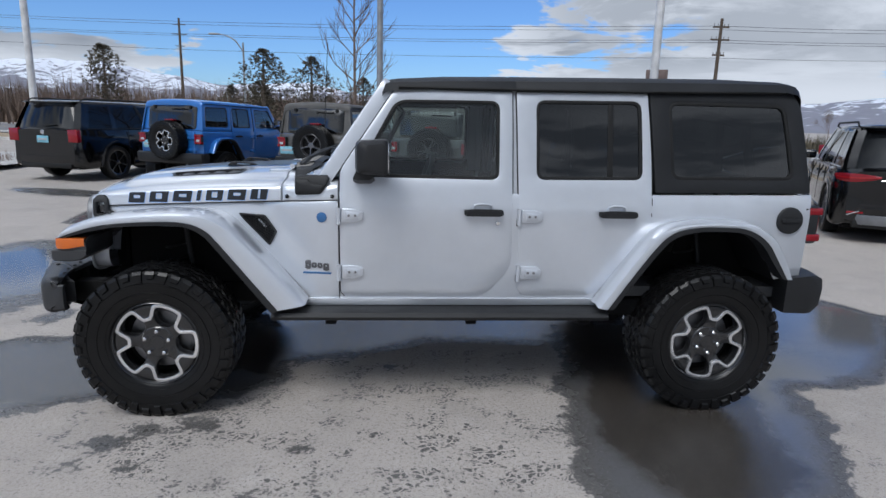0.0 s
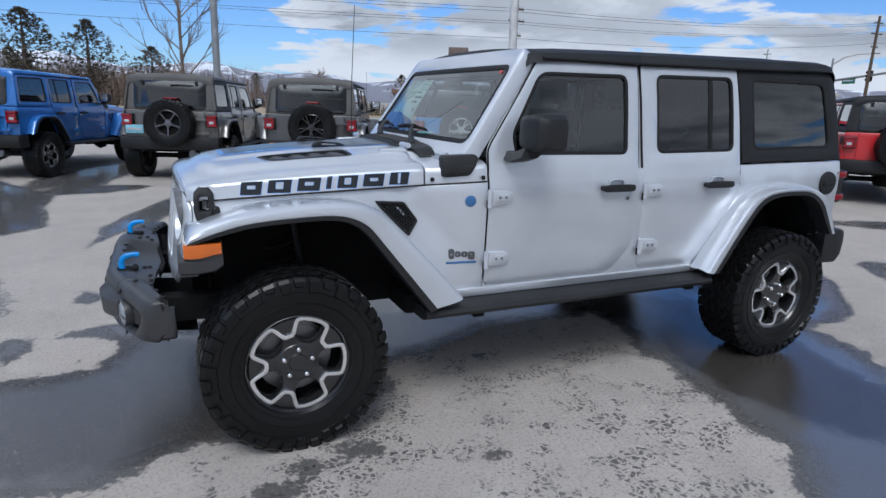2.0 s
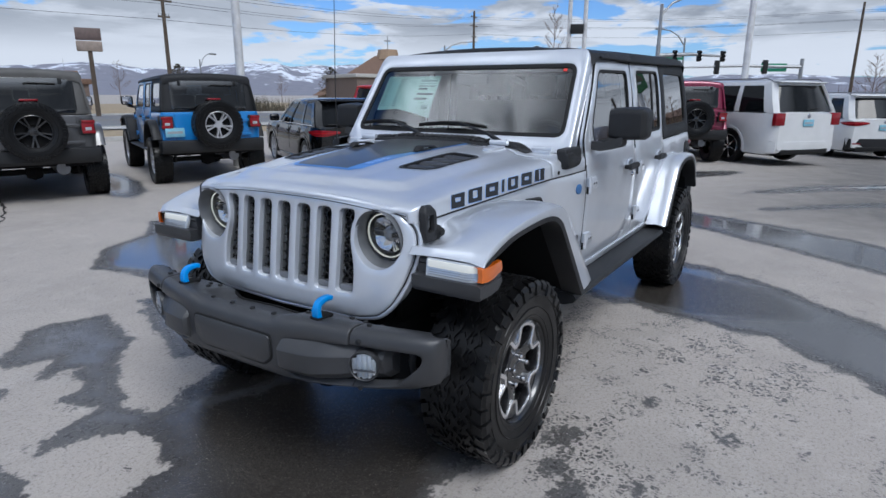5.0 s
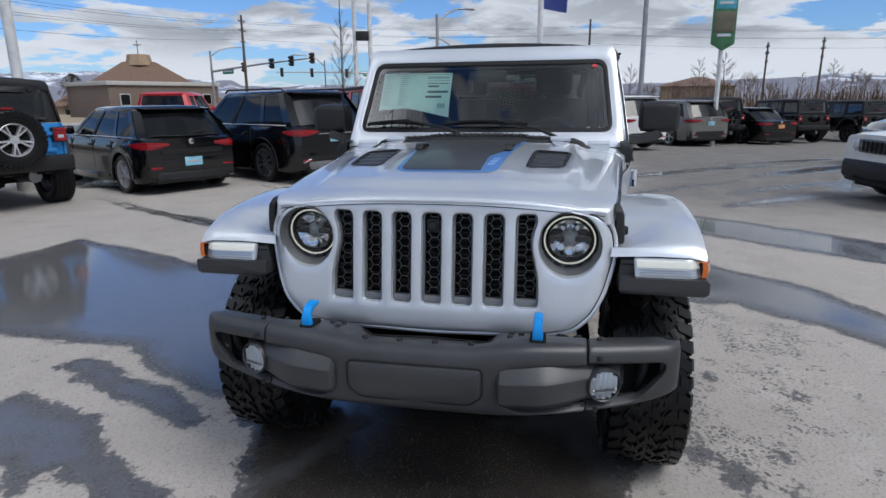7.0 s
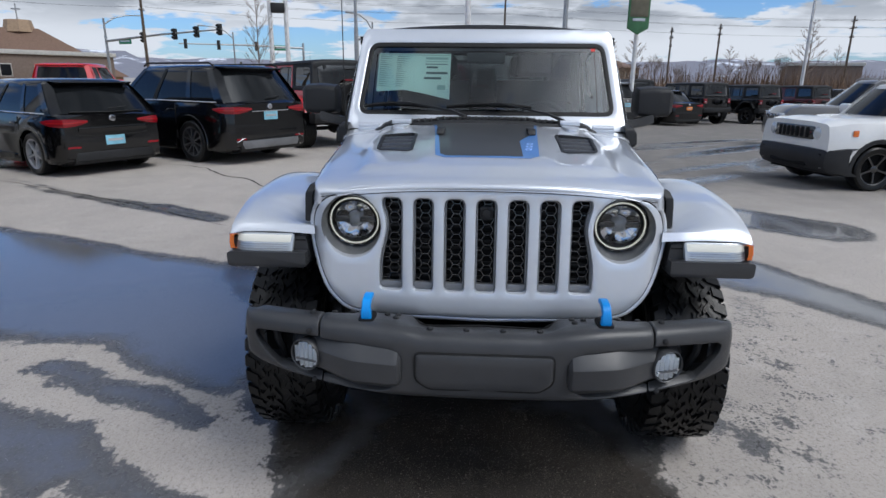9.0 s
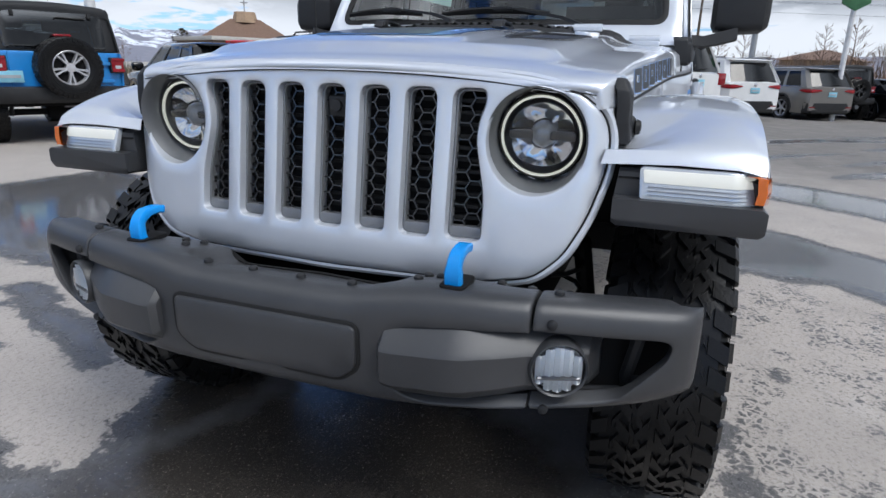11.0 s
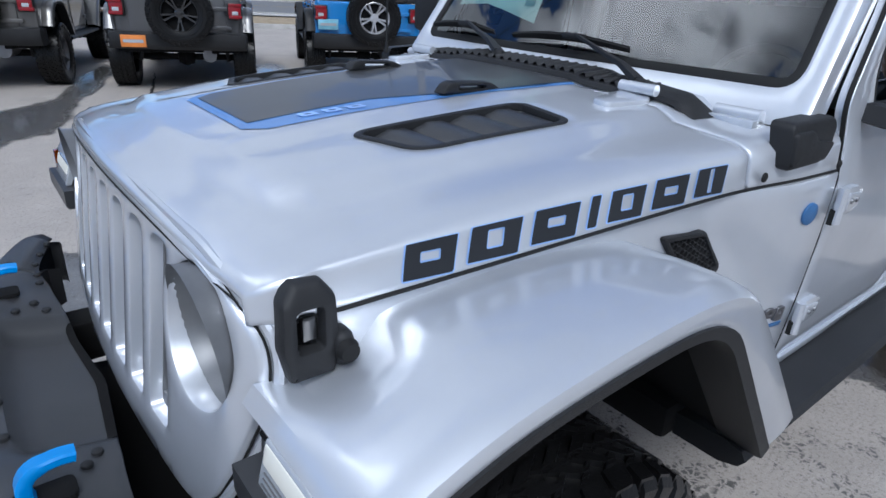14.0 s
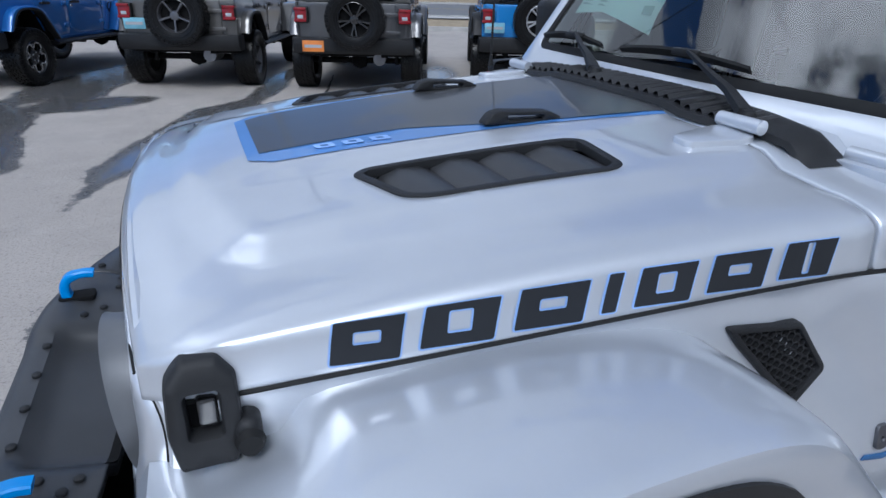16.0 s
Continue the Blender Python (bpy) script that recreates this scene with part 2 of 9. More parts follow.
PRINT = plain("sticker_print", (0.10, 0.16, 0.15), 0.7)
PRINTFAINT = plain("sticker_print_faint", (0.36, 0.52, 0.47), 0.7)
PLATEBLUE = plain("plate_blue", (0.22, 0.50, 0.62), 0.4, 0, 0, 300, 0.3)
PLATEORANGE = plain("plate_orange", (0.75, 0.24, 0.05), 0.4, 0, 0, 300, 0.2)
TAGRED = plain("red_tag", (0.6, 0.03, 0.02), 0.4)


# the lot falls gently away towards the far row
def ground_z(x, y):
    return -min(0.6, 0.026 * max(0.0, 0.78 * (x - 9.0) - 0.62 * (y + 1.0)))


# ---------------------------------------------------------------- mesh tools
from mathutils.geometry import delaunay_2d_cdt


def part(name, bm, mat, parent=None, label="", angle=35.0):
    me = bpy.data.meshes.new(name)
    bm.to_mesh(me)
    bm.free()
    for mt in mat if isinstance(mat, (list, tuple)) else (mat,):
        me.materials.append(mt)
    me.shade_smooth()
    me.set_sharp_from_angle(angle=radians(angle))
    ob = new(name, me)
    ob.parent = parent
    if label:
        ob["label"] = label
    return ob


def thing(name, label, category, group="", kind="", m=None):
    ob = new(name)
    ob.empty_display_size = 0.2
    tagged(ob, label, category, group, kind)
    if m is not None:
        ob.matrix_basis = m
    return ob


def join(*bms):
    out = bms[0]
    for b in bms[1:]:
        me = bpy.data.meshes.new("tmp")
        b.to_mesh(me)
        out.from_mesh(me)
        bpy.data.meshes.remove(me)
        b.free()
    return out


def flip_y(bm):
    """The mirror image across the car's middle plane, as a new bmesh."""
    b = bm.copy()
    for v in b.verts:
        v.co.y = -v.co.y
    bmesh.ops.reverse_faces(b, faces=b.faces[:])
    return b


def moved(bm, m):
    bmesh.ops.transform(bm, matrix=m, verts=bm.verts[:])
    return bm


def grid(rows, close=False, caps=False):
    """A skin over rows of points; close joins each row's ends; caps closes the first and last row."""
    bm = bmesh.new()
    vs = [[bm.verts.new(p) for p in r] for r in rows]
    n = len(rows[0])
    for a, b in zip(vs, vs[1:]):
        for i in range(n if close else n - 1):
            j = (i + 1) % n
            try:
                bm.faces.new((a[i], a[j], b[j], b[i]))
            except ValueError:
                pass
    if caps:
        bm.faces.new(vs[0][::-1])
        bm.faces.new(vs[-1])
    bmesh.ops.recalc_face_normals(bm, faces=bm.faces[:])
    return bm


def box(x0, x1, y0, y1, z0, z1, bev=0.0, seg=2):
    bm = bmesh.new()
    bmesh.ops.create_cube(bm, size=1.0)
    for v in bm.verts:
        v.co = Vector(((x0 + x1) / 2 + v.co.x * (x1 - x0), (y0 + y1) / 2 + v.co.y * (y1 - y0), (z0 + z1) / 2 + v.co.z * (z1 - z0)))
    if bev:
        bmesh.ops.bevel(bm, geom=bm.edges[:], offset=bev, segments=seg, affect="EDGES", profile=0.5)
    return bm


def tube(points, radius, n=8, caps=True):
    """A round bar along points; radius is one number or one for each point."""
    pts = [Vector(p) for p in points]
    rad = radius if isinstance(radius, (list, tuple)) else [radius] * len(pts)
    rows, prev = [], None
    for i, p in enumerate(pts):
        d = (pts[min(i + 1, len(pts) - 1)] - pts[max(i - 1, 0)]).normalized()
        side = d.cross(Vector((0, 0, 1)) if abs(d.z) < 0.95 else Vector((1, 0, 0))).normalized() if prev is None else (prev - d * prev.dot(d)).normalized()
        prev = side
        up = side.cross(d)
        rows.append([p + rad[i] * (math.cos(a) * side + math.sin(a) * up) for a in (2 * math.pi * k / n for k in range(n))])
    return grid(rows, True, caps)


def revolve(profile, n=48, full=True):
    """Turns (r, y) pairs about the y axis."""
    rows = []
    for k in range(n):
        a = 2 * math.pi * k / n
        rows.append([(r * math.cos(a), y, r * math.sin(a)) for r, y in profile])
    rows.append(rows[0])
    bm = grid(rows)
    bmesh.ops.remove_doubles(bm, verts=bm.verts[:], dist=1e-5)
    bmesh.ops.recalc_face_normals(bm, faces=bm.faces[:])
    return bm


def facing(bm, way):
    """Turns an open skin so that its front looks the given way."""
    bm.normal_update()
    if sum((f.normal * f.calc_area() for f in bm.faces), Vector()).dot(Vector(way)) < 0:
        bmesh.ops.reverse_faces(bm, faces=bm.faces[:])
    return bm


def prism(outline, y0, y1):
    """A slab: an outline in (x, z) between two values of y."""
    return grid([[(x, y0, z) for x, z in outline], [(x, y1, z) for x, z in outline]], True, True)


def rounded(points, r, n=4):
    """A polygon with its corners rounded."""
    out, k = [], len(points)
    for i in range(k):
        p, a, b = Vector(points[i]), Vector(points[i - 1]), Vector(points[(i + 1) % k])
        rr = r[i] if isinstance(r, (list, tuple)) else r
        da, db = a - p, b - p
        rr = min(rr, da.length * 0.49, db.length * 0.49)
        if rr < 1e-5:
            out.append(tuple(p))
            continue
        s, e = p + da.normalized() * rr, p + db.normalized() * rr
        for j in range(n + 1):
            t = j / n
            q = s * (1 - t) ** 2 + p * 2 * t * (1 - t) + e * t * t
            out.append((q.x, q.y))
    return out


def area2(p):
    return sum(p[i - 1][0] * p[i][1] - p[i][0] * p[i - 1][1] for i in range(len(p)))


def inset(poly, d):
    """A counter-clockwise polygon drawn in by d."""
    out, k = [], len(poly)
    for i in range(k):
        a, p, b = Vector(poly[i - 1]), Vector(poly[i]), Vector(poly[(i + 1) % k])
        e1, e2 = (p - a).normalized(), (b - p).normalized()
        n1, n2 = Vector((-e1.y, e1.x)), Vector((-e2.y, e2.x))
        q = n1 + n2
        if q.length < 1e-4:
            q = n1
        q = q.normalized()
        s = d / max(0.4, q.dot(n1))
        out.append((p.x + q.x * s, p.y + q.y * s))
    return out


def refine(poly, step):
    out = []
    for i in range(len(poly)):
        a, b = Vector(poly[i]), Vector(poly[(i + 1) % len(poly)])
        n = max(1, math.ceil((b - a).length / step))
        out += [tuple(a.lerp(b, j / n)) for j in range(n)]
    return out


def inside(poly, pts):
    x, y = pts[:, 0], pts[:, 1]
    hit = np.zeros(len(pts), bool)
    for i in range(len(poly)):
        (x1, y1), (x2, y2) = poly[i - 1], poly[i]
        if y1 == y2:
            continue
        c = ((y1 > y) != (y2 > y)) & (x < (x2 - x1) * (y - y1) / (y2 - y1) + x1)
        hit ^= c
    return hit


def sheet(outline, fmap, holes=(), step=0.08, thick=0.012, r=0.004, wall=None):
    """A panel: an outline with holes in (u, v), laid on a surface by fmap(u, v, height), with rounded rims that turn back by thick."""
    loops = []
    for k, p in enumerate((outline, *holes)):
        p = list(p)
        if (area2(p) > 0) != (k == 0):
            p.reverse()
        loops.append(refine(p, step))
    inner = [inset(p, r) if r else p for p in loops]
    pts, edges = [], []
    for p in inner:
        s = len(pts)
        pts += p
        edges += [(s + i, s + (i + 1) % len(p)) for i in range(len(p))]
    nb = len(pts)
    arr = np.array(inner[0])
    (u0, v0), (u1, v1) = arr.min(0), arr.max(0)
    gu, gv = np.meshgrid(np.arange(u0 + step / 2, u1, step), np.arange(v0 + step / 2, v1, step))
    g = np.stack([gu.ravel(), gv.ravel()], 1)
    if len(g):
        keep = inside(inner[0], g)
        for p in inner[1:]:
            keep &= ~inside(p, g)
        g = g[keep]
    if len(g):
        b = np.array(pts)
        d = np.sqrt(((g[:, None] - b[None]) ** 2).sum(2)).min(1)
        g = g[d > step * 0.45]
        pts = pts + [tuple(q) for q in g]
    vo, _, fo, orig, _, _ = delaunay_2d_cdt([Vector(p) for p in pts], edges, [], 0, 1e-7)
    cen = np.array([[sum(vo[i].x for i in f) / len(f), sum(vo[i].y for i in f) / len(f)] for f in fo])
    keep = inside(inner[0], cen)
    for p in inner[1:]:
        keep &= ~inside(p, cen)
    bm = bmesh.new()
    vs = [bm.verts.new(fmap(q.x, q.y, 0.0)) for q in vo]
    back = {}
    for i, o in enumerate(orig):
        for k in o:
            back[k] = vs[i]
    for f, k in zip(fo, keep):
        if k:
            bm.faces.new([vs[i] for i in f])
    if thick:
        s = 0
        for p, q in zip(loops, inner):
            n = len(p)
            top = [back.get(s + i) for i in range(n)]
            s += n
            if None in top:
                continue
            rings = [top]
            if r:
                mid = inset(p, r * 0.3)
                rings.append([bm.verts.new(fmap(a, b, -r * 0.3)) for a, b in mid])
                rings.append([bm.verts.new(fmap(a, b, -r)) for a, b in p])
            rings.append([bm.verts.new(fmap(a, b, -thick)) for a, b in p])
            for a, b in zip(rings, rings[1:]):
                for i in range(n):
                    j = (i + 1) % n
                    if len({a[i], a[j], b[j], b[i]}) == 4:
                        bm.faces.new((a[j], a[i], b[i], b[j]))
    bmesh.ops.recalc_face_normals(bm, faces=bm.faces[:])
    # the front looks the way that the height grows
    bm.faces.ensure_lookup_table()
    bm.normal_update()
    c = sum((Vector(p) for p in np.array(outline)[:, :2].tolist()), Vector((0, 0))) / len(outline)
    f = min(list(bm.faces)[: max(1, int(keep.sum()))], key=lambda g: (g.calc_center_median() - Vector(fmap(c.x, c.y, 0.0))).length)
    up = Vector(fmap(c.x, c.y, 0.01)) - Vector(fmap(c.x, c.y, 0.0))
    if f.normal.dot(up) < 0 and up.length > 1e-6:
        bmesh.ops.reverse_faces(bm, faces=bm.faces[:])
    return bm


def spline(pts, t):
    """A smooth value at t from (t, value) pairs."""
    xs = [p[0] for p in pts]
    if t <= xs[0]:
        return pts[0][1]
    if t >= xs[-1]:
        return pts[-1][1]
    i = max(k for k in range(len(xs) - 1) if xs[k] <= t)

    def slope(k):
        if k == 0:
            return (pts[1][1] - pts[0][1]) / (xs[1] - xs[0])
        if k == len(xs) - 1:
            return (pts[-1][1] - pts[-2][1]) / (xs[-1] - xs[-2])
        a, b = (pts[k][1] - pts[k - 1][1]) / (xs[k] - xs[k - 1]), (pts[k + 1][1] - pts[k][1]) / (xs[k + 1] - xs[k])
        return 0 if a * b <= 0 else 2 * a * b / (a + b)

    h = xs[i + 1] - xs[i]
    s = (t - xs[i]) / h
    return (2 * s**3 - 3 * s**2 + 1) * pts[i][1] + (s**3 - 2 * s**2 + s) * h * slope(i) + (3 * s**2 - 2 * s**3) * pts[i + 1][1] + (s**3 - s**2) * h * slope(i + 1)


def ease(a, b, x):
    t = min(1.0, max(0.0, (x - a) / (b - a)))
    return t * t * (3 - 2 * t)


def along(pts, n):
    """n points evenly along a polyline."""
    p = [Vector(q) for q in pts]
    seg = [(b - a).length for a, b in zip(p, p[1:])]
    tot, out = sum(seg), []
    for k in range(n):
        d = tot * k / (n - 1)
        i = 0
        while i < len(seg) - 1 and d > seg[i]:
            d -= seg[i]
            i += 1
        out.append(p[i].lerp(p[i + 1], min(1, d / seg[i])))
    return out


def smooth_line(pts, n, turns=3):
    p = [Vector(q) for q in pts]
    for _ in range(turns):
        q = [p[0]]
        for a, b in zip(p, p[1:]):
            q += [a.lerp(b, 0.25), a.lerp(b, 0.75)]
        q.append(p[-1])
        p = q
    return along(p, n)


# ---------------------------------------------------------------- the off-road car (front towards -x, ground at z = 0)
BODY_Y = [(0.50, 0.765), (0.62, 0.790), (0.75, 0.802), (0.95, 0.812), (1.10, 0.815), (1.17, 0.810), (1.23, 0.797), (1.32, 0.785), (1.55, 0.757), (1.74, 0.722), (1.82, 0.70)]
HOOD_TOP = [(-1.945, 1.148), (-1.935, 1.162), (-1.90, 1.177), (-1.82, 1.192), (-1.69, 1.207), (-1.49, 1.229), (-1.26, 1.247), (-0.87, 1.268), (-0.56, 1.286)]
HOOD_LOW = [(-1.945, 1.078), (-1.76, 1.088), (-0.87, 1.137), (-0.56, 1.155)]
HOOD_W = [(-1.945, 0.612), (-1.90, 0.640), (-1.70, 0.662), (-0.94, 0.735), (-0.86, 0.748), (-0.70, 0.785), (-0.56, 0.808)]


def side_left(u, v, h):
    return (u, -(spline(BODY_Y, v) + h), v)


def side_right(u, v, h):
    return (u, spline(BODY_Y, v) + h, v)


def hood_dome(x, y):
    y = abs(y)
    front = -1.865 + 0.06 * (y / 0.45) ** 2
    d = 0.020 * ease(front, front + 0.05, x) * (1 - ease(0.455 + 0.05 * ease(-1.80, -1.2, x), 0.505 + 0.05 * ease(-1.80, -1.2, x), y))
    return d + 0.008 * ease(-1.80, -1.70, x) * (1 - ease(0.235, 0.275, y))


def hood_point(x, v):
    """A place on the hood's skin: v from -1 to 1 runs from the left lower edge over the top to the right one."""
    s, a = (-1 if v < 0 else 1), abs(v)
    w, low, top = spline(HOOD_W, x), spline(HOOD_LOW, x), spline(HOOD_TOP, x)
    rnd = 0.105
    tw = w - rnd
    crown = 0.030
    if a <= 0.70:
        y = tw * a / 0.70
        z = top - crown * (y / tw) ** 2.4 + hood_dome(x, y)
    else:
        ztop, flank = top - crown, low + 0.062
        if flank > ztop - 0.01:
            flank = ztop - 0.01
        if a <= 0.90:
            q = (a - 0.70) / 0.20 * math.pi / 2
            y, z = tw + rnd * math.sin(q) * 0.93, flank + (ztop - flank) * math.cos(q)
        else:
            q = (a - 0.90) / 0.10
            y, z = w - rnd * 0.07 * (1 - q), flank + (low - flank) * q
    xx = x + 0.045 * (y / 0.62) ** 2 * (1 - ease(-1.94, -1.55, x))
    return Vector((xx, s * y, z))


def hood_map(u, v, h):
    p = hood_point(u, v)
    if abs(h) < 1e-6:
        return p
    e = 0.004
    n = (hood_point(u + e, v) - hood_point(u - e, v)).cross(hood_point(u, v + e) - hood_point(u, v - e))
    n.normalize()
    return p + n * h


def hood_v(x, y):
    """The v of a place on the hood's top at a distance y from the middle."""
    return y / (spline(HOOD_W, x) - 0.105) * 0.70


def flank_v(x, z):
    d = z - spline(HOOD_LOW, x)
    return -(1.0 - 0.10 * d / 0.062) if d < 0.062 else -(0.90 - 0.20 * (d - 0.062) / 0.13)


def grille_map(u, v, h):
    return (-1.985 + 0.13 * (v - 0.79) + 0.040 * (u / 0.6) ** 2 + 0.03 * ease(0.575, 0.655, abs(u)) + 0.010 * ease(0.72, 0.68, v) - h, u, v)


def shield_map(u, v, h):
    """The windscreen's plane: u across, v the height."""
    x = -0.690 + 0.68 * (v - 1.255) - 0.022 * (1 - (u / 0.7) ** 2)
    return (x - 0.827 * h, u, v + 0.562 * h)


def quarter_y(x):
    return spline([(-1.95, 0.60), (-1.90, 0.628), (-1.70, 0.652), (-0.94, 0.728), (-0.80, 0.768), (-0.70, 0.795), (-0.557, 0.8145)], x)


def circle(cx, cy, r, n=28, sy=1.0):
    return [(cx + r * math.cos(2 * math.pi * k / n), cy + r * sy * math.sin(2 * math.pi * k / n)) for k in range(n)]


def both(name, bm, mat, parent, label=""):
    """One part on the left side and its mirror image on the right."""
    other = flip_y(bm)
    return part(name, bm, mat, parent, label), part(name, other, mat, parent, label)


TYRE_R = 0.405


def tyre_body():
    prof = [(0.222, -0.112), (0.232, -0.124), (0.262, -0.134), (0.315, -0.141), (0.352, -0.140), (0.378, -0.134), (0.392, -0.118), (0.3945, -0.08), (0.3955, 0.0)]
    return revolve(prof + [(r, -y) for r, y in prof[-2::-1]], 72)


def tread_mesh():
    bm = bmesh.new()
    rng = random.Random(5)
    rows = 38

    def block(a0, a1, y0, y1, skew, r0, r1, shrink=0.86):
        ring = []
        for rad, k in ((r0, 1.0), (r1, shrink)):
            am, ym = (a0 + a1) / 2, (y0 + y1) / 2
            for a, y in ((a0, y0), (a1, y0), (a1, y1), (a0, y1)):
                aa, yy = am + (a - am) * k, ym + (y - ym) * k
                aa += skew * (yy - ym)
                ring.append(bm.verts.new((rad * math.cos(aa), yy, rad * math.sin(aa))))
        for f in ((4, 5, 6, 7), (0, 1, 5, 4), (1, 2, 6, 5), (2, 3, 7, 6), (3, 0, 4, 7)):
            bm.faces.new([ring[i] for i in f])

    step = 2 * math.pi / rows
    for k in range(rows):
        a = k * step
        for s in (-1, 1):
            o = a + (0.0 if s < 0 else step * 0.5)

            def j(q=0.10):
                return rng.uniform(-q, q) * step

            block(o + j(), o + step * 0.52 + j(), s * 0.006, s * 0.040, s * 4.0, 0.392, TYRE_R)
            block(o + step * 0.50 + j(), o + step * 0.92 + j(), s * 0.020, s * 0.052, -s * 5.0, 0.392, TYRE_R - 0.001)
            block(o + step * 0.10 + j(), o + step * 0.62 + j(), s * 0.046, s * 0.084, -s * 3.0, 0.391, TYRE_R)
            block(o + step * 0.66 + j(), o + step * 1.02 + j(), s * 0.058, s * 0.092, s * 4.0, 0.391, TYRE_R - 0.001)
            long_one = k % 2 == 0
            block(o + step * 0.05, o + step * 0.74 + j(0.05), s * (0.090 if long_one else 0.098), s * 0.139, s * 1.2, 0.380, TYRE_R - 0.004, 0.90)
            # lugs that reach down the side wall
            r_in = 0.340 if long_one else 0.362
            ring = []
            for rad, yy, k2 in ((TYRE_R - 0.008, 0.136, 0.66), (0.382, 0.1475, 0.70), (r_in, 0.1495, 0.52)):
                for aa in (o + step * (0.40 - k2 / 2), o + step * (0.40 + k2 / 2)):
                    ring.append(bm.verts.new((rad * math.cos(aa), s * yy, rad * math.sin(aa))))
            for rad, yy, k2 in ((0.382, 0.132, 0.78), (r_in - 0.007, 0.139, 0.6)):
                for aa in (o + step * (0.40 - k2 / 2), o + step * (0.40 + k2 / 2)):
                    ring.append(bm.verts.new((rad * math.cos(aa), s * yy, rad * math.sin(aa))))
            for f in ((0, 1, 3, 2), (2, 3, 5, 4), (0, 2, 6), (2, 4, 8, 6), (1, 7, 3), (3, 7, 9, 5), (4, 5, 9, 8)):
                bm.faces.new([ring[i] for i in f])
    # ridges round the side wall
    for rad in (0.248, 0.284, 0.334):
        for s in (-1, 1):
            yy = spline([(0.222, 0.112), (0.262, 0.134), (0.315, 0.141), (0.352, 0.140)], rad)
            loop = [[(r * math.cos(q), s * (yy + d), r * math.sin(q)) for r, d in ((rad - 0.003, -0.001), (rad - 0.001, 0.003), (rad + 0.001, 0.003), (rad + 0.003, -0.001))] for q in [2 * math.pi * i / 72 for i in range(73)]]
            vs = [[bm.verts.new(p) for p in row] for row in loop]
            for r0, r1 in zip(vs, vs[1:]):
                for i in range(3):
                    bm.faces.new((r0[i], r0[i + 1], r1[i + 1], r1[i]))
    # raised bars of lettering that cannot be read, on the outer wall
    for a0, count in ((1.15, 7), (4.30, 7)):
        for k in range(count):
            a = a0 + k * 0.085
            ring = []
            for rad, yy in ((0.296, -0.1395), (0.330, -0.1425)):
                for aa in (a, a + 0.060):
                    ring.append(bm.verts.new((rad * math.cos(aa), yy - 0.0015, rad * math.sin(aa))))
            bm.faces.new((ring[0], ring[1], ring[3], ring[2]))
    bmesh.ops.recalc_face_normals(bm, faces=bm.faces[:])
    return bm


def lobe_curve(scale=1.0, n_per=24):
    """The five-lobed outline of the rim's machined edge, as (x, z)."""
    pts = []
    for k in range(5):
        base = 2 * math.pi * k / 5 + 0.30
        for a, r in ((-0.33, 0.213), (-0.18, 0.216), (0.0, 0.216), (0.18, 0.216), (0.33, 0.213), (0.375, 0.207), (0.42, 0.192), (0.505, 0.154), (0.550, 0.145), (0.6285, 0.144), (0.707, 0.145), (0.752, 0.154), (0.837, 0.192), (0.882, 0.207)):
            pts.append((r * scale * math.cos(base + a), r * scale * math.sin(base + a)))
    return pts


def rim_parts(parent):
    """The black rim with a machined five-lobed edge; the outer face looks to -y."""
    barrel = revolve([(0.222, -0.108), (0.228, -0.116), (0.222, -0.120), (0.214, -0.110), (0.205, -0.060), (0.196, 0.06), (0.215, 0.11)], 56)
    part("rim_barrel", barrel, RIMBLACK, parent)
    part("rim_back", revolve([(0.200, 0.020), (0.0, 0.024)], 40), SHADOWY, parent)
    part("brake_disc", revolve([(0.070, -0.012), (0.150, -0.012), (0.152, 0.006)], 40), STEEL, parent, "dull steel brake disc behind the rim")
    hub = revolve([(0.0, -0.094), (0.036, -0.094), (0.040, -0.089), (0.080, -0.088), (0.088, -0.082), (0.090, -0.055)], 40)
    part("hub", hub, RIMBLACK, parent)

    def face(u, v, h):
        r = math.hypot(u, v)
        return (u, -(spline([(0.0, 0.084), (0.085, 0.084), (0.13, 0.092), (0.16, 0.100), (0.205, 0.104)], r) + h), v)

    windows = []
    for k in range(5):
        a = 2 * math.pi * k / 5 + 0.30
        pts = [(0.094, -0.22), (0.124, -0.40), (0.165, -0.35), (0.190, -0.30), (0.197, -0.12), (0.197, 0.12), (0.190, 0.30), (0.165, 0.35), (0.124, 0.40), (0.094, 0.22)]
        windows.append(rounded([(r * math.cos(a + q), r * math.sin(a + q)) for r, q in pts], 0.016, 3))
        nut = revolve([(0.0, -0.112), (0.007, -0.112), (0.0105, -0.108), (0.0105, -0.086)], 12)
        part("wheel_nut", moved(nut, pose(0.0635 * math.cos(a + 0.3), 0, 0.0635 * math.sin(a + 0.3))), CHROME, parent)
    part("rim_face", sheet(circle(0, 0, 0.209, 48), face, windows, 0.04, 0.045, 0.006), RIMBLACK, parent, "gloss black five-spoke face of the rim")
    out = lobe_curve(1.0)
    edge = sheet(out, lambda u, v, h: (u, -0.108 - h, v), [inset(out if area2(out) > 0 else out[::-1], 0.018)], 0.06, 0.022, 0.003)
    part("machined_edge", edge, MACHINED, parent, "bright machined aluminium edge of the rim")


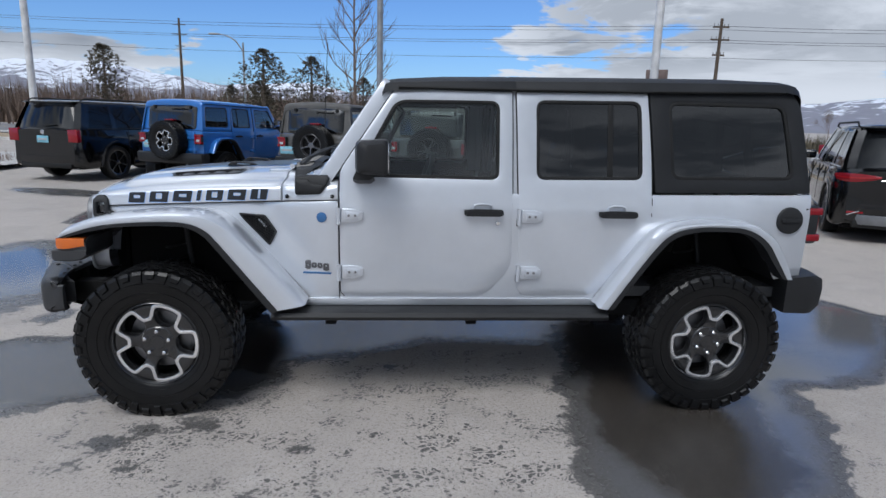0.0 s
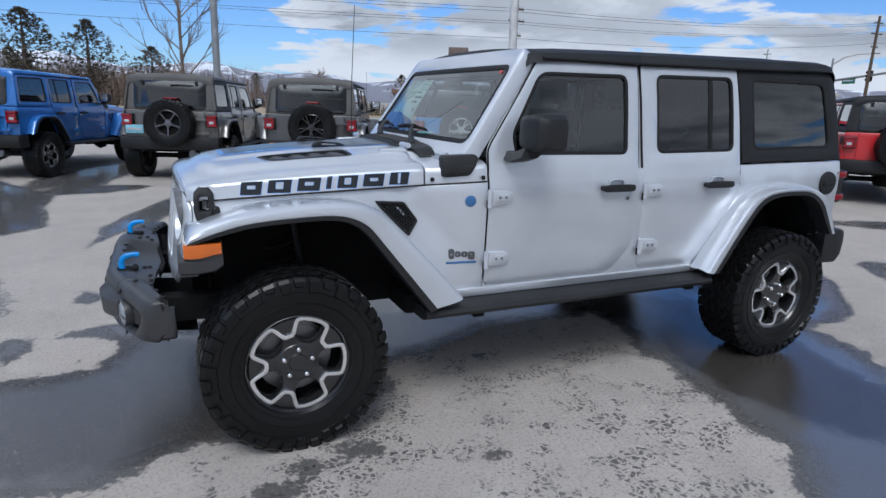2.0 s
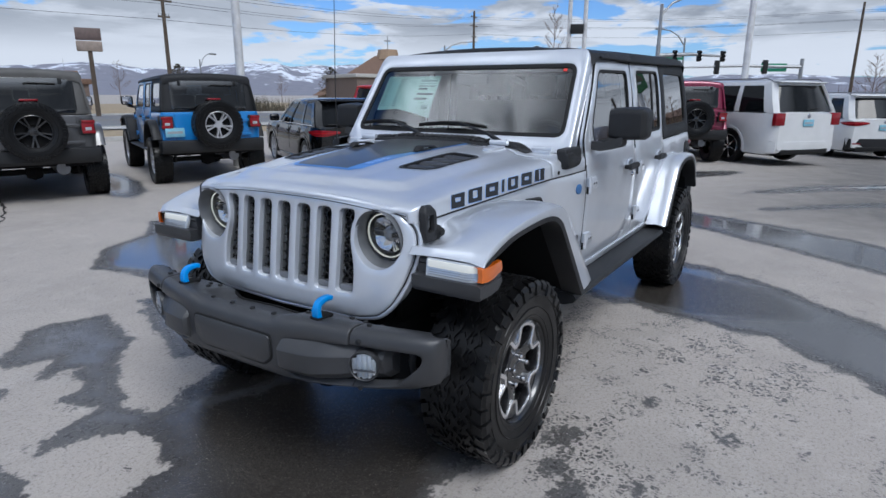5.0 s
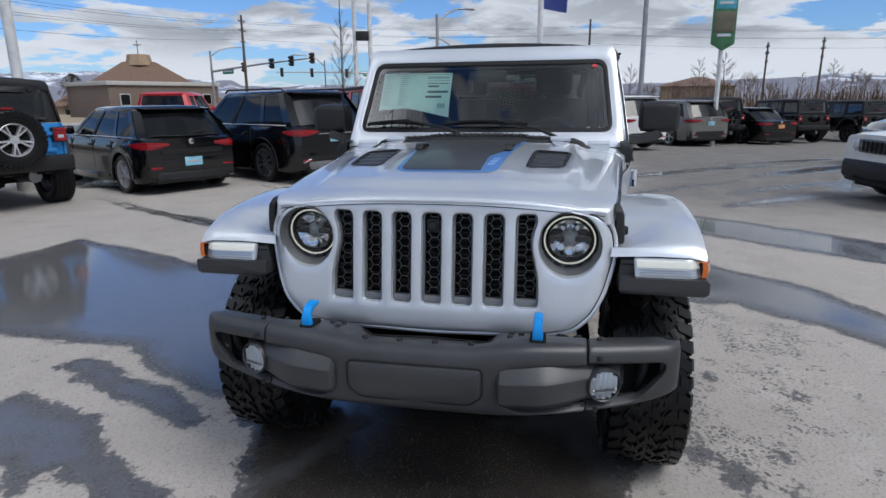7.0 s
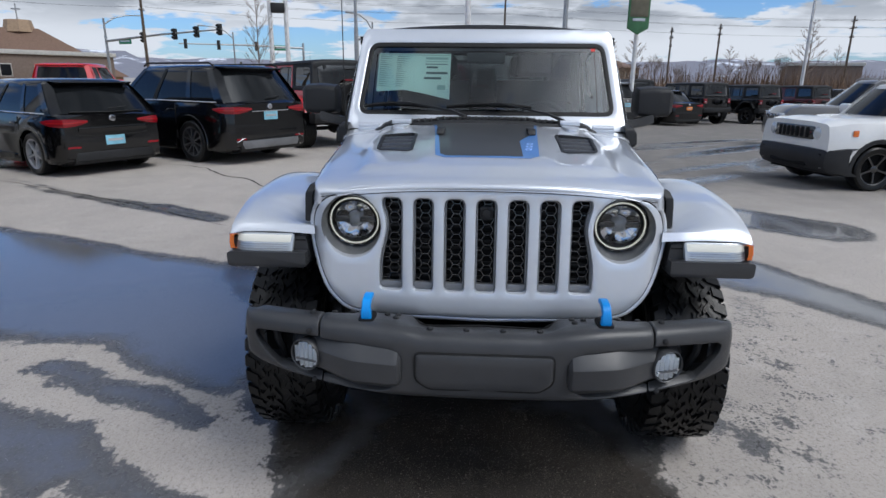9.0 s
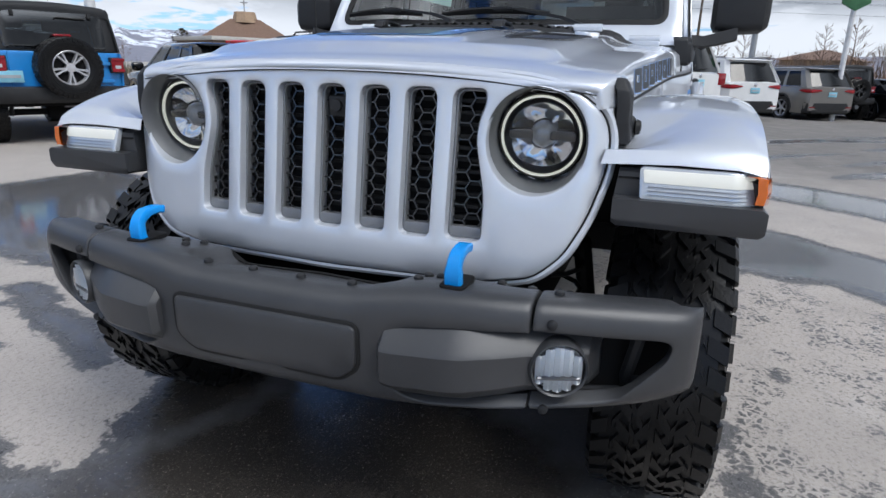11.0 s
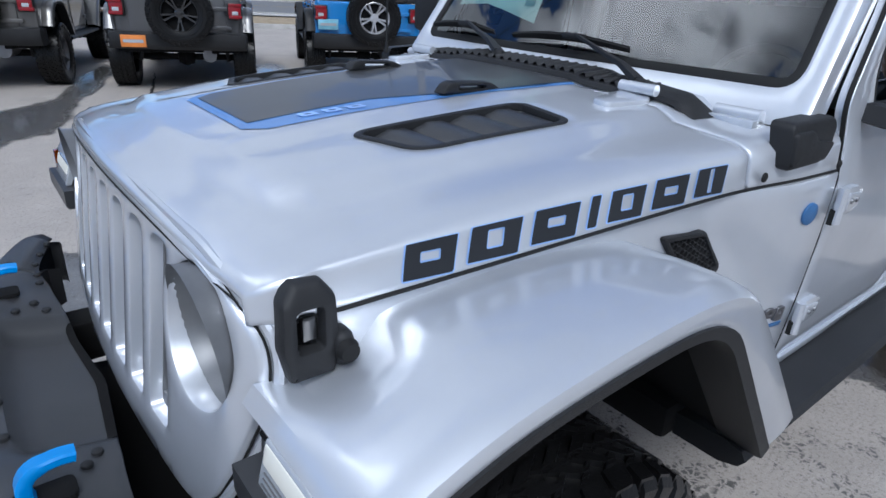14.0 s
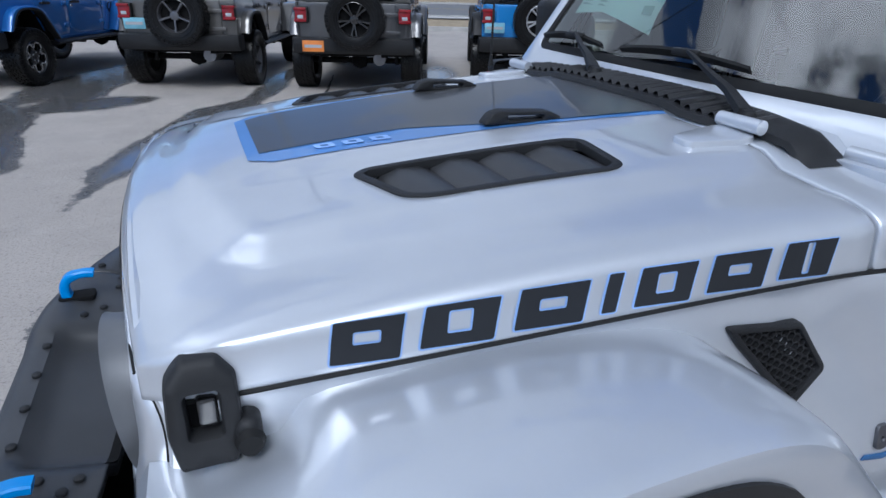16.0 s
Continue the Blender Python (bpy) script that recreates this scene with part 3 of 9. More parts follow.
def spoke_rim(parent, mat, arms=5, split=True):
    """A plain alloy rim with split spokes."""
    part("rim_barrel", revolve([(0.222, -0.108), (0.228, -0.116), (0.220, -0.120), (0.210, -0.108), (0.200, -0.050), (0.196, 0.06), (0.215, 0.11)], 40), mat, parent)
    part("rim_dish", revolve([(0.205, -0.045), (0.0, -0.040)], 32), SHADOWY, parent)
    part("hub", revolve([(0.0, -0.100), (0.03, -0.100), (0.06, -0.094), (0.066, -0.05)], 24), mat, parent)
    for k in range(arms):
        base = 2 * math.pi * k / arms
        for o in ((-0.17, 0.17) if split else (0.0,)):
            rows = []
            for r, w, y, t in ((0.045, 0.016, -0.096, 0.35), (0.12, 0.014, -0.104, 0.8), (0.214, 0.019, -0.110, 1.0)):
                a = base + o * t
                c, s = math.cos(a), math.sin(a)
                rows.append([(r * c - q * s, yy, r * s + q * c) for q, yy in ((-w, -0.05), (-w * 0.7, y), (w * 0.7, y), (w, -0.05))])
            part("spoke", grid(rows), mat, parent)


def make_wheel(parent, x, y, side, turn=0.0, rim="lobed", z=TYRE_R - 0.006):
    w = new("wheel")
    w.parent = parent
    w.matrix_basis = pose(x, y, z, 0, turn, 0 if side < 0 else 180)
    if "tyre" not in MESHES:
        o = part("tyre", tyre_body(), RUBBER, w, "black all-terrain tyre", 25)
        tr = part("tread", tread_mesh(), RUBBER, w, "chunky tread blocks", 25)
        MESHES["tyre"] = (o.data, tr.data)
    else:
        o, tr = new("tyre", MESHES["tyre"][0]), new("tread", MESHES["tyre"][1])
        o.parent = tr.parent = w
        o["label"], tr["label"] = "black all-terrain tyre", "chunky tread blocks"
    tr["kind"] = "stuff"
    kids = MESHES.get(rim)
    if kids is None:
        r = new("rim")
        r.parent = w
        if rim == "lobed":
            rim_parts(w)
        elif rim == "black":
            spoke_rim(w, RIMBLACK, 5, True)
        elif rim == "grey":
            spoke_rim(w, RIMGREY, 5, False)
        else:
            spoke_rim(w, RIMSILVER, 5, True)
        bpy.data.objects.remove(r)
        MESHES[rim] = [(c.name.split(".")[0], c.data, c.get("label", "")) for c in w.children if c is not o and c is not tr]
    else:
        for nm, me, lab in kids:
            c = new(nm, me)
            c.parent = w
            if lab:
                c["label"] = lab
    return w


MESHES = {}


def window_pane(outline, fmap, parent, mat, depth=-0.008):
    p = part("window", sheet(outline, lambda u, v, h: fmap(u, v, h + depth), (), 0.2, 0.0, 0.0), mat, parent)
    ring = outline if area2(outline) > 0 else outline[::-1]
    part("window_seal", sheet(inset(ring, -0.004), lambda u, v, h: fmap(u, v, h + 0.002), [inset(ring, 0.016)], 0.1, 0.014, 0.004), SEAL, parent)
    return p


def fender(T, B, O, y_in, parent, n=44):
    """One wheel-arch flare: T the outer top line, B the lower rim of the painted face, O the opening, all (x, z)."""
    t, b, o = smooth_line(T, n, 2), smooth_line(B, n, 2), smooth_line(O, n, 2)
    rows, trim, liner = [], [], []
    for k in range(n):
        p, q, w = t[k], b[k], o[k]
        yi = y_in(p.x)
        low = 0.042 * (1 - ease(0.045, 0.095, abs(p.x + 1.80)))
        sec = [(p.x, -yi, p.y + 0.003 - low), (p.x, -yi - 0.055, p.y + 0.006 - low), (p.x, -(yi * 0.5 + 0.465), p.y + 0.010), (p.x, -0.885, p.y + 0.008), (p.x, -0.910, p.y + 0.004)]
        for f, y in ((0.04, 0.926), (0.16, 0.936), (0.55, 0.941), (1.0, 0.938)):
            c = p.lerp(q, f)
            sec.append((c.x, -y, c.y))
        c = p.lerp(q, 1.0)
        sec.append((c.x, -0.90, c.y))
        rows.append(sec)
        trim.append([(q.x, -0.925, q.y), (q.x, -0.9435, q.y), (w.x, -0.9435, w.y), (w.x, -0.930, w.y - 0.004), (w.x, -0.84, w.y)])
        zl = min(w.y + 0.02, p.y - 0.025 - 1.4 * low)
        liner.append([(w.x, -0.86, min(w.y, zl)), (w.x, -0.80, zl), (w.x, -0.40 - 0.26 * ease(-1.70, -1.76, w.x), zl)])
    both("fender", grid(rows), SILVER, parent, "silver wheel-arch flare")
    both("flare_trim", grid(trim), PLASTIC, parent, "matt black lip of the wheel arch")
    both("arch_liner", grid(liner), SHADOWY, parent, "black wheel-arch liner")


def door(name, outline, window, parent, hinges, handle_x, lock_x, glass_mat, bar=None):
    for fmap, s in ((side_left, -1), (side_right, 1)):
        d = part(name, sheet(outline, lambda u, v, h: fmap(u, v, h + 0.003), [window], 0.09, 0.030, 0.005), SILVER, parent, "silver painted car door")
        part("door_seal", sheet(inset(outline if area2(outline) > 0 else outline[::-1], -0.0045), lambda u, v, h: fmap(u, v, h - 0.0005), [inset(window if area2(window) > 0 else window[::-1], -0.02)], 0.2, 0.010, 0.0), SEAL, d)
        window_pane(window, fmap, d, glass_mat)
        if bar:
            part("window_bar", sheet(bar, lambda u, v, h: fmap(u, v, h - 0.003), (), 0.1, 0.012, 0.003), SEAL, d)

        def at(bm):
            return bm if s < 0 else join(flip_y(bm))

        yb = -(spline(BODY_Y, 1.10) + 0.006)
        hx = handle_x
        grip = [(hx - 0.105, 1.100), (hx - 0.09, 1.122), (hx - 0.055, 1.126), (hx + 0.055, 1.126), (hx + 0.105, 1.124), (hx + 0.110, 1.096), (hx + 0.09, 1.088), (hx - 0.09, 1.088)]
        h = prism(rounded(grip, 0.012), yb - 0.020, yb - 0.042)
        bmesh.ops.bevel(h, geom=[e for e in h.edges if e.calc_face_angle(0) > 0.8], offset=0.006, segments=2, affect="EDGES")
        feet = join(h, box(hx - 0.10, hx - 0.06, yb - 0.03, yb, 1.094, 1.120, 0.005), box(hx + 0.065, hx + 0.105, yb - 0.03, yb, 1.092, 1.122, 0.005))
        part("handle", at(feet), PLASTIC, d, "black plastic door handle")
        bowl = tube([(hx - 0.050, yb - 0.003, 1.118), (hx - 0.045, yb - 0.006, 1.142), (hx - 0.02, yb - 0.006, 1.150), (hx + 0.02, yb - 0.006, 1.150), (hx + 0.045, yb - 0.006, 1.142), (hx + 0.050, yb - 0.003, 1.118)], 0.007, 8)
        part("handle_bowl", at(bowl), SILVER, d)
        if lock_x:
            lk = revolve([(0.0, -0.010), (0.010, -0.010), (0.013, -0.004), (0.013, 0.004)], 20)
            part("lock", at(moved(lk, pose(lock_x, yb + 0.001, 1.048))), CHROME, d)
        for x0, zc in hinges:
            yh = -(spline(BODY_Y, zc) + 0.006)
            leaf = rounded([(x0 + 0.022, zc - 0.036), (x0 + 0.10, zc - 0.034), (x0 + 0.135, zc - 0.022), (x0 + 0.138, zc + 0.022), (x0 + 0.10, zc + 0.036), (x0 + 0.022, zc + 0.038)], 0.008)
            a = sheet(leaf, lambda u, v, h: (u, yh - 0.014 - h, v), (), 0.1, 0.016, 0.006)
            mid = rounded([(x0 + 0.045, zc - 0.022), (x0 + 0.115, zc - 0.015), (x0 + 0.118, zc + 0.015), (x0 + 0.045, zc + 0.024)], 0.006)
            b = sheet(mid, lambda u, v, h: (u, yh - 0.018 - h, v), (), 0.1, 0.008, 0.003)
            hg = part("hinge", at(join(a, b)), SILVER, d, "silver bolted-on door hinge")
            part("hinge_pin", at(tube([(x0 + 0.008, yh - 0.013, zc - 0.046), (x0 + 0.008, yh - 0.013, zc + 0.042)], 0.012, 10)), SILVER, d)
            part("hinge_shadow", at(box(x0 - 0.004, x0 + 0.004, yh - 0.012, yh, zc - 0.050, zc - 0.012)), SEAL, d)
            for dx in (0.062, 0.095):
                bolt = revolve([(0.0, -0.003), (0.006, -0.003), (0.008, 0.003)], 10)
                part("hinge_bolt", at(moved(bolt, pose(x0 + dx, yh - 0.019, zc + 0.002))), STEEL, d)


def grille_slot(k):
    """The outline of slot k, -3 to 3, in (y, z)."""
    c = k * 0.1115
    hw = 0.0365
    zt, zb = 1.112, 0.782
    if abs(k) < 3:
        return rounded([(c - hw, zb), (c + hw, zb), (c + hw, zt), (c - hw, zt)], [0.018, 0.018, 0.026, 0.026], 5)
    s = 1 if k > 0 else -1
    ci, co = c - s * hw, c + s * hw
    pts = [(ci, zb), (co + s * 0.010, zb), (co + s * 0.010, 0.88), (co - s * 0.004, 0.945), (co - s * 0.016, 1.0), (co - s * 0.012, 1.045), (co + s * 0.002, 1.085), (co - s * 0.002, zt), (ci, zt)]
    return rounded(pts, [0.018, 0.018, 0.03, 0.03, 0.02, 0.02, 0.02, 0.016, 0.026], 4)


def hex_mesh(outline, fmap, cell=0.021, bar=0.0016):
    """A honeycomb lattice clipped to an outline."""
    bm = bmesh.new()
    arr = np.array(outline)
    (u0, v0), (u1, v1) = arr.min(0), arr.max(0)
    ring = outline if area2(outline) > 0 else outline[::-1]
    big = inset(ring, -0.004)
    h = cell * math.sqrt(3) / 2
    done = set()
    nr, nc = int((v1 - v0) / (2 * h)) + 3, int((u1 - u0) / (1.5 * cell)) + 3
    for c in range(nc):
        for r in range(nr):
            cx, cy = u0 + c * 1.5 * cell, v0 + r * 2 * h + (h if c % 2 else 0) - h
            for k in range(6):
                a, b = math.pi / 3 * k, math.pi / 3 * (k + 1)
                p, q = (cx + cell * math.cos(a), cy + cell * math.sin(a)), (cx + cell * math.cos(b), cy + cell * math.sin(b))
                key = (round((p[0] + q[0]) * 2000), round((p[1] + q[1]) * 2000))
                if key in done or not inside(big, np.array([p, q, ((p[0] + q[0]) / 2, (p[1] + q[1]) / 2)])).all():
                    continue
                done.add(key)
                d = Vector((q[0] - p[0], q[1] - p[1])).normalized()
                n = Vector((-d.y, d.x)) * bar
                vs = []
                for dep in (0.0, -0.010):
                    for (x, y), sg in ((p, 1), (p, -1), (q, -1), (q, 1)):
                        vs.append(bm.verts.new(fmap(x + n.x * sg, y + n.y * sg, dep)))
                for f in ((0, 1, 2, 3), (0, 3, 7, 4), (1, 5, 6, 2)):
                    bm.faces.new([vs[i] for i in f])
    return bm


def headlight(parent, y, zc):
    def small(bm):
        return moved(bm, pose(0, 0.016, 0) @ Matrix.Diagonal((0.90, 1.0, 0.90, 1.0)))

    lamp = part("headlight", moved(revolve([(0.117, -0.004), (0.1135, 0.004), (0.107, 0.040), (0.102, 0.094), (0.0, 0.108)], 48), Matrix.Diagonal((0.94, 1.0, 1.0, 1.0))), GREYRIM, parent, "round headlight in a grey bucket")
    lamp.matrix_basis = pose(grille_map(y, zc, 0)[0] + 0.004, y, zc, 0, 0, -90) @ pose(0, 0, 0, 7, 0, 0)
    part("lamp_rim", small(revolve([(0.1095, 0.064), (0.1085, 0.040), (0.1045, 0.034), (0.1005, 0.038)], 48)), PLASTIC, lamp)
    part("halo_ring", small(revolve([(0.0945, 0.040), (0.0955, 0.033), (0.0995, 0.033), (0.1015, 0.040)], 48)), HALO, lamp, "lit white ring of the headlight")
    part("reflector", small(revolve([(0.0945, 0.040), (0.090, 0.052), (0.080, 0.066), (0.060, 0.076), (0.0, 0.082)], 40)), STEEL, lamp, "grey bowl of the headlight")
    # two bright half bowls, above and below a dark shelf
    for up in (-1, 1):
        rows = []
        for r, d in ((0.026, 0.066), (0.040, 0.063), (0.056, 0.056), (0.066, 0.050)):
            rows.append([(r * 1.18 * math.cos(a), d + 0.005 * math.cos(4 * a), up * (0.013 + r * math.sin(a))) for a in [math.pi * k / 14 for k in range(15)]])
        part("half_bowl", small(grid(rows)), CHROME, lamp, "bright reflector bowl", 20)
    part("shelf", box(-0.076, 0.076, 0.062, 0.090, -0.010, 0.010, 0.004), RIMBLACK, lamp)
    part("projector", small(revolve([(0.0, 0.040), (0.014, 0.042), (0.027, 0.049), (0.034, 0.062), (0.035, 0.074)], 28)), PROJECTOR, lamp, "clear projector lens")
    for k in range(16):
        a = 2 * math.pi * (k + 0.5) / 16
        if abs(math.sin(a)) < 0.35:
            continue
        part("reflector_facet", moved(box(-0.009, 0.009, 0.048, 0.058, -0.006, 0.006, 0.002, 1), pose(0.075 * math.cos(a), 0.016, 0.075 * math.sin(a)) @ pose(0, 0, 0, 0, 90 - math.degrees(a), 0) @ pose(0, 0, 0, 25, 0, 0)), CHROME if k % 3 else STEEL, lamp)
    part("lens", facing(small(revolve([(0.0, 0.014), (0.04, 0.016), (0.075, 0.021), (0.094, 0.028), (0.1035, 0.034)], 40)), (0, -1, 0)), GLASS_LENS, lamp, "clear domed lens")


def bolt_head(r=0.0105, h=0.008):
    return revolve([(0.0, -h), (r * 0.55, -h), (r * 0.9, -h * 0.7), (r, 0.0)], 12)


BUMPER_F = [(0, -2.258), (0.24, -2.256), (0.34, -2.246), (0.45, -2.222), (0.62, -2.168), (0.76, -2.116), (0.82, -2.090), (0.846, -2.068), (0.856, -2.035)]
BUMPER_TOP = [(0.0, 0.728), (0.19, 0.730), (0.27, 0.744), (0.38, 0.752), (0.55, 0.745), (0.80, 0.730), (0.856, 0.722)]
BUMPER_LOW = [(0.0, 0.497), (0.45, 0.502), (0.56, 0.508), (0.66, 0.514), (0.76, 0.526), (0.83, 0.545), (0.856, 0.556)]
BUMPER_DEEP = [(0.0, 0.255), (0.30, 0.22), (0.45, 0.185), (0.60, 0.13), (0.80, 0.10), (0.856, 0.075)]


def bumper_skin(u, v, h):
    """The bumper's skin: u across, v from the lower return (0.44) up the face (0.50 to 0.74) and back over the deck (to 1)."""
    a = abs(u)
    f, top, low, deep = spline(BUMPER_F, a), spline(BUMPER_TOP, a), spline(BUMPER_LOW, a), spline(BUMPER_DEEP, a)
    dip = 0.028 * (1 - ease(0.215, 0.262, a))

    def at(w):
        if w < 0.66:
            t = (w - 0.44) / 0.22
            dx = spline([(0.0, 0.11), (0.18, 0.048), (0.32, 0.014), (0.50, 0.003), (1.0, 0.0)], t)
            z = spline([(0.0, low + 0.004), (0.18, low), (0.32, low + 0.012), (0.50, low + 0.040), (1.0, low + (top - low) * 0.66)], t)
            return dx, z
        t = (w - 0.66) / 0.34
        dx = spline([(0.0, 0.0), (0.12, 0.001), (0.22, 0.010), (0.32, 0.036), (0.45, 0.075), (0.50, 0.090), (1.0, deep)], t) if deep > 0.1 else spline([(0.0, 0.0), (0.12, 0.001), (0.22, 0.010), (0.40, deep * 0.5), (1.0, deep)], t)
        z = spline([(0.0, low + (top - low) * 0.66), (0.12, top - 0.044), (0.22, top - 0.016), (0.32, top - 0.002), (0.45, top - 0.002), (0.52, top - 0.006 - dip), (1.0, top - 0.034 - dip)], t)
        return dx, z

    x, z = at(v)
    if abs(h) > 1e-6:
        (x0, z0), (x1, z1) = at(max(0.44, v - 0.006)), at(min(1.0, v + 0.006))
        d = Vector((x1 - x0, z1 - z0))
        d = d.normalized() if d.length > 1e-7 else Vector((0, 1))
        x, z = x - d.y * h, z + d.x * h
    return (f + x, u, z)


def front_bumper(car):
    mid = [(-0.548, 0.44), (0.548, 0.44), (0.548, 0.512), (0.34, 0.520), (0.285, 0.565), (0.272, 0.635), (0.300, 0.672), (0.548, 0.680), (0.548, 0.985), (0.30, 1.0), (-0.30, 1.0), (-0.548, 0.985), (-0.548, 0.680), (-0.300, 0.672), (-0.272, 0.635), (-0.285, 0.565), (-0.34, 0.520), (-0.548, 0.512)]
    b = part("front_bumper", sheet(rounded(mid, [0, 0, 0.004, 0.03, 0.03, 0.03, 0.03, 0.004, 0.02, 0, 0, 0.02, 0.004, 0.03, 0.03, 0.03, 0.03, 0.004]), bumper_skin, (), 0.022, 0.030, 0.005), BUMPER, car, "black plastic winch-style front bumper", 50)
    cap = rounded([(0.553, 0.44), (0.70, 0.44), (0.853, 0.48), (0.853, 0.97), (0.553, 0.985), (0.553, 0.686), (0.786, 0.676), (0.803, 0.656), (0.796, 0.618), (0.71, 0.530), (0.553, 0.512)], [0, 0.02, 0.04, 0.04, 0.01, 0.004, 0.02, 0.02, 0.02, 0.02, 0.004])
    for s in (-1, 1):
        skin = sheet(cap, bumper_skin, (), 0.022, 0.034, 0.006)
        part("end_cap", flip_y(skin) if s < 0 else skin, BUMPER, b, "rounded end of the bumper", 50)
        wall = grid([[(x, s * (y - d), z) for z, y in ((0.556, 0.836), (0.568, 0.848), (0.62, 0.852), (0.672, 0.851), (0.688, 0.846), (0.694, 0.832))] for x, d in ((-2.046, 0.0), (-2.02, -0.002), (-1.985, 0.0), (-1.972, 0.008), (-1.968, 0.03))])
        part("end_side", wall, BUMPER, b)
        inner = grid([[(spline(BUMPER_F, y) + 0.10, s * y, z) for z in (0.53, 0.69)] for y in (0.27, 0.45, 0.60, 0.70, 0.80)])
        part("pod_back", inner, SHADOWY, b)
        part("end_brace", tube([(-2.02, s * 0.72, 0.53), (-2.06, s * 0.735, 0.62), (-2.05, s * 0.75, 0.70)], 0.014, 8), PLASTIC, b)
        # the pod that holds the fog lamp
        rows = []
        for yy, px, lo, hi in ((0.262, -2.215, 0.560, 0.672), (0.270, -2.268, 0.545, 0.686), (0.280, -2.282, 0.538, 0.692), (0.30, -2.285, 0.536, 0.694), (0.40, -2.272, 0.536, 0.696), (0.435, -2.264, 0.537, 0.696), (0.50, -2.226, 0.540, 0.692), (0.545, -2.196, 0.543, 0.690), (0.60, -2.164, 0.543, 0.686), (0.655, -2.128, 0.546, 0.680), (0.672, -2.096, 0.556, 0.668)):
            mz = lo + (hi - lo) * 0.66
            sec = [(px + 0.10, hi), (px + 0.058, hi), (px + 0.050, hi - 0.002), (px + 0.005, mz + 0.006), (px, mz - 0.002), (px + 0.004, lo + 0.034), (px + 0.009, lo + 0.026), (px + 0.046, lo), (px + 0.10, lo)]
            rows.append([(x, s * yy, z) for x, z in sec])
        part("fog_pod", grid(rows, True, True), BUMPER, b, "moulded pod beside the fog lamp", 24)
        fog = part("fog_lamp", revolve([(0.056, 0.030), (0.057, -0.008), (0.054, -0.013), (0.051, -0.010), (0.048, 0.012)], 34), BUMPER, car, "round fog lamp")
        fog.matrix_basis = pose(-2.168, s * 0.604, 0.612, 0, 0, -90 - s * 20)
        part("fog_reflector", revolve([(0.048, 0.004), (0.030, 0.016), (0.0, 0.020)], 26), FOGGLASS, fog)
        for k in range(5):
            xx = -0.036 + k * 0.018
            zz = math.sqrt(0.0465**2 - xx * xx)
            part("fog_facet", grid([[(xx - 0.0088, -0.004, z), (xx, -0.010, z), (xx + 0.0088, -0.004, z)] for z in (-zz, 0.0, zz)]), FOGGLASS, fog)
        part("fog_ledge", box(-0.042, 0.042, -0.0125, 0.012, -0.020, -0.013, 0.002, 1), STEEL, fog)
        part("fog_lens", facing(revolve([(0.0, -0.017), (0.03, -0.015), (0.0505, -0.006)], 26), (0, -1, 0)), GLASS_LENS, fog)
        # tow hook
        prof = smooth_line([(-2.128, 0.742), (-2.158, 0.752), (-2.172, 0.775), (-2.172, 0.806), (-2.156, 0.826), (-2.120, 0.832), (-2.098, 0.828)], 18, 2)
        rows = []
        for i, p in enumerate(prof):
            d = (prof[min(i + 1, 17)] - prof[max(i - 1, 0)]).normalized()
            n = Vector((-d.y, d.x))
            th, hw = (0.011 if i < 13 else 0.009), (0.017 if i < 9 else 0.0145)
            rows.append([(p.x + n.x * a, s * 0.392 + w, p.y + n.y * a) for a, w in ((th, -hw * 0.8), (th * 0.6, -hw), (-th * 0.6, -hw), (-th, -hw * 0.8), (-th, hw * 0.8), (-th * 0.6, hw), (th * 0.6, hw), (th, hw * 0.8))])
        hook = part("tow_hook", moved(grid(rows, True, True), pose(-0.006, 0, -0.018)), BLUE, b, "bright blue tow hook")
        part("hook_slot", sheet(rounded([(-2.196, 0.366), (-2.110, 0.366), (-2.110, 0.418), (-2.196, 0.418)], 0.015), lambda u, v, h: (u, s * v, 0.7545 + h), (), 0.05, 0.010, 0.002), SHADOWY, b)
        for yy, q in ((0.335, 0.92), (0.300, 0.87), (0.300, 0.95), (0.46, 0.95), (0.60, 0.93), (0.588, 0.80), (0.68, 0.93), (0.765, 0.93), (0.525, 0.95)):
            part("bolt", moved(bolt_head(), pose(*bumper_skin(s * yy, q, 0.001), -90, 0, 0)), PLASTIC, b)
        for yy, q in ((0.588, 0.705), (0.580, 0.505)):
            part("bolt", moved(bolt_head(), pose(*bumper_skin(s * yy, q, 0.001), 0, 0, -90)), PLASTIC, b)
    for yy in (-0.18, -0.06, 0.06, 0.18):
        part("bolt", moved(bolt_head(), pose(*bumper_skin(yy, 0.80, 0.001), -90, 0, 0)), PLASTIC, b)
    # flat strip laid on the deck; the gap's shade is its colour
    part("deck_slot", sheet(rounded([(-0.235, 0.978), (0.235, 0.978), (0.25, 0.998), (-0.25, 0.998)], 0.01), lambda u, v, h: bumper_skin(u, v, h + 0.003), (), 0.03, 0.002, 0.0), SHADOWY, b, "dark slot behind the deck")
    pan = rounded([(-0.222, 0.578), (-0.18, 0.545), (0.18, 0.545), (0.222, 0.578), (0.222, 0.670), (-0.222, 0.670)], 0.018)
    part("plate_panel", sheet(pan, lambda u, v, h: (-2.268 - h + 0.10 * max(0.0, 0.60 - v), u, v), (), 0.05, 0.016, 0.010), BUMPER, b)
    part("panel_gap", sheet(inset(pan if area2(pan) > 0 else pan[::-1], -0.006), lambda u, v, h: (-2.2605 - h + 0.10 * max(0.0, 0.60 - v), u, v), (), 0.05, 0.004, 0.001), SEAL, b)
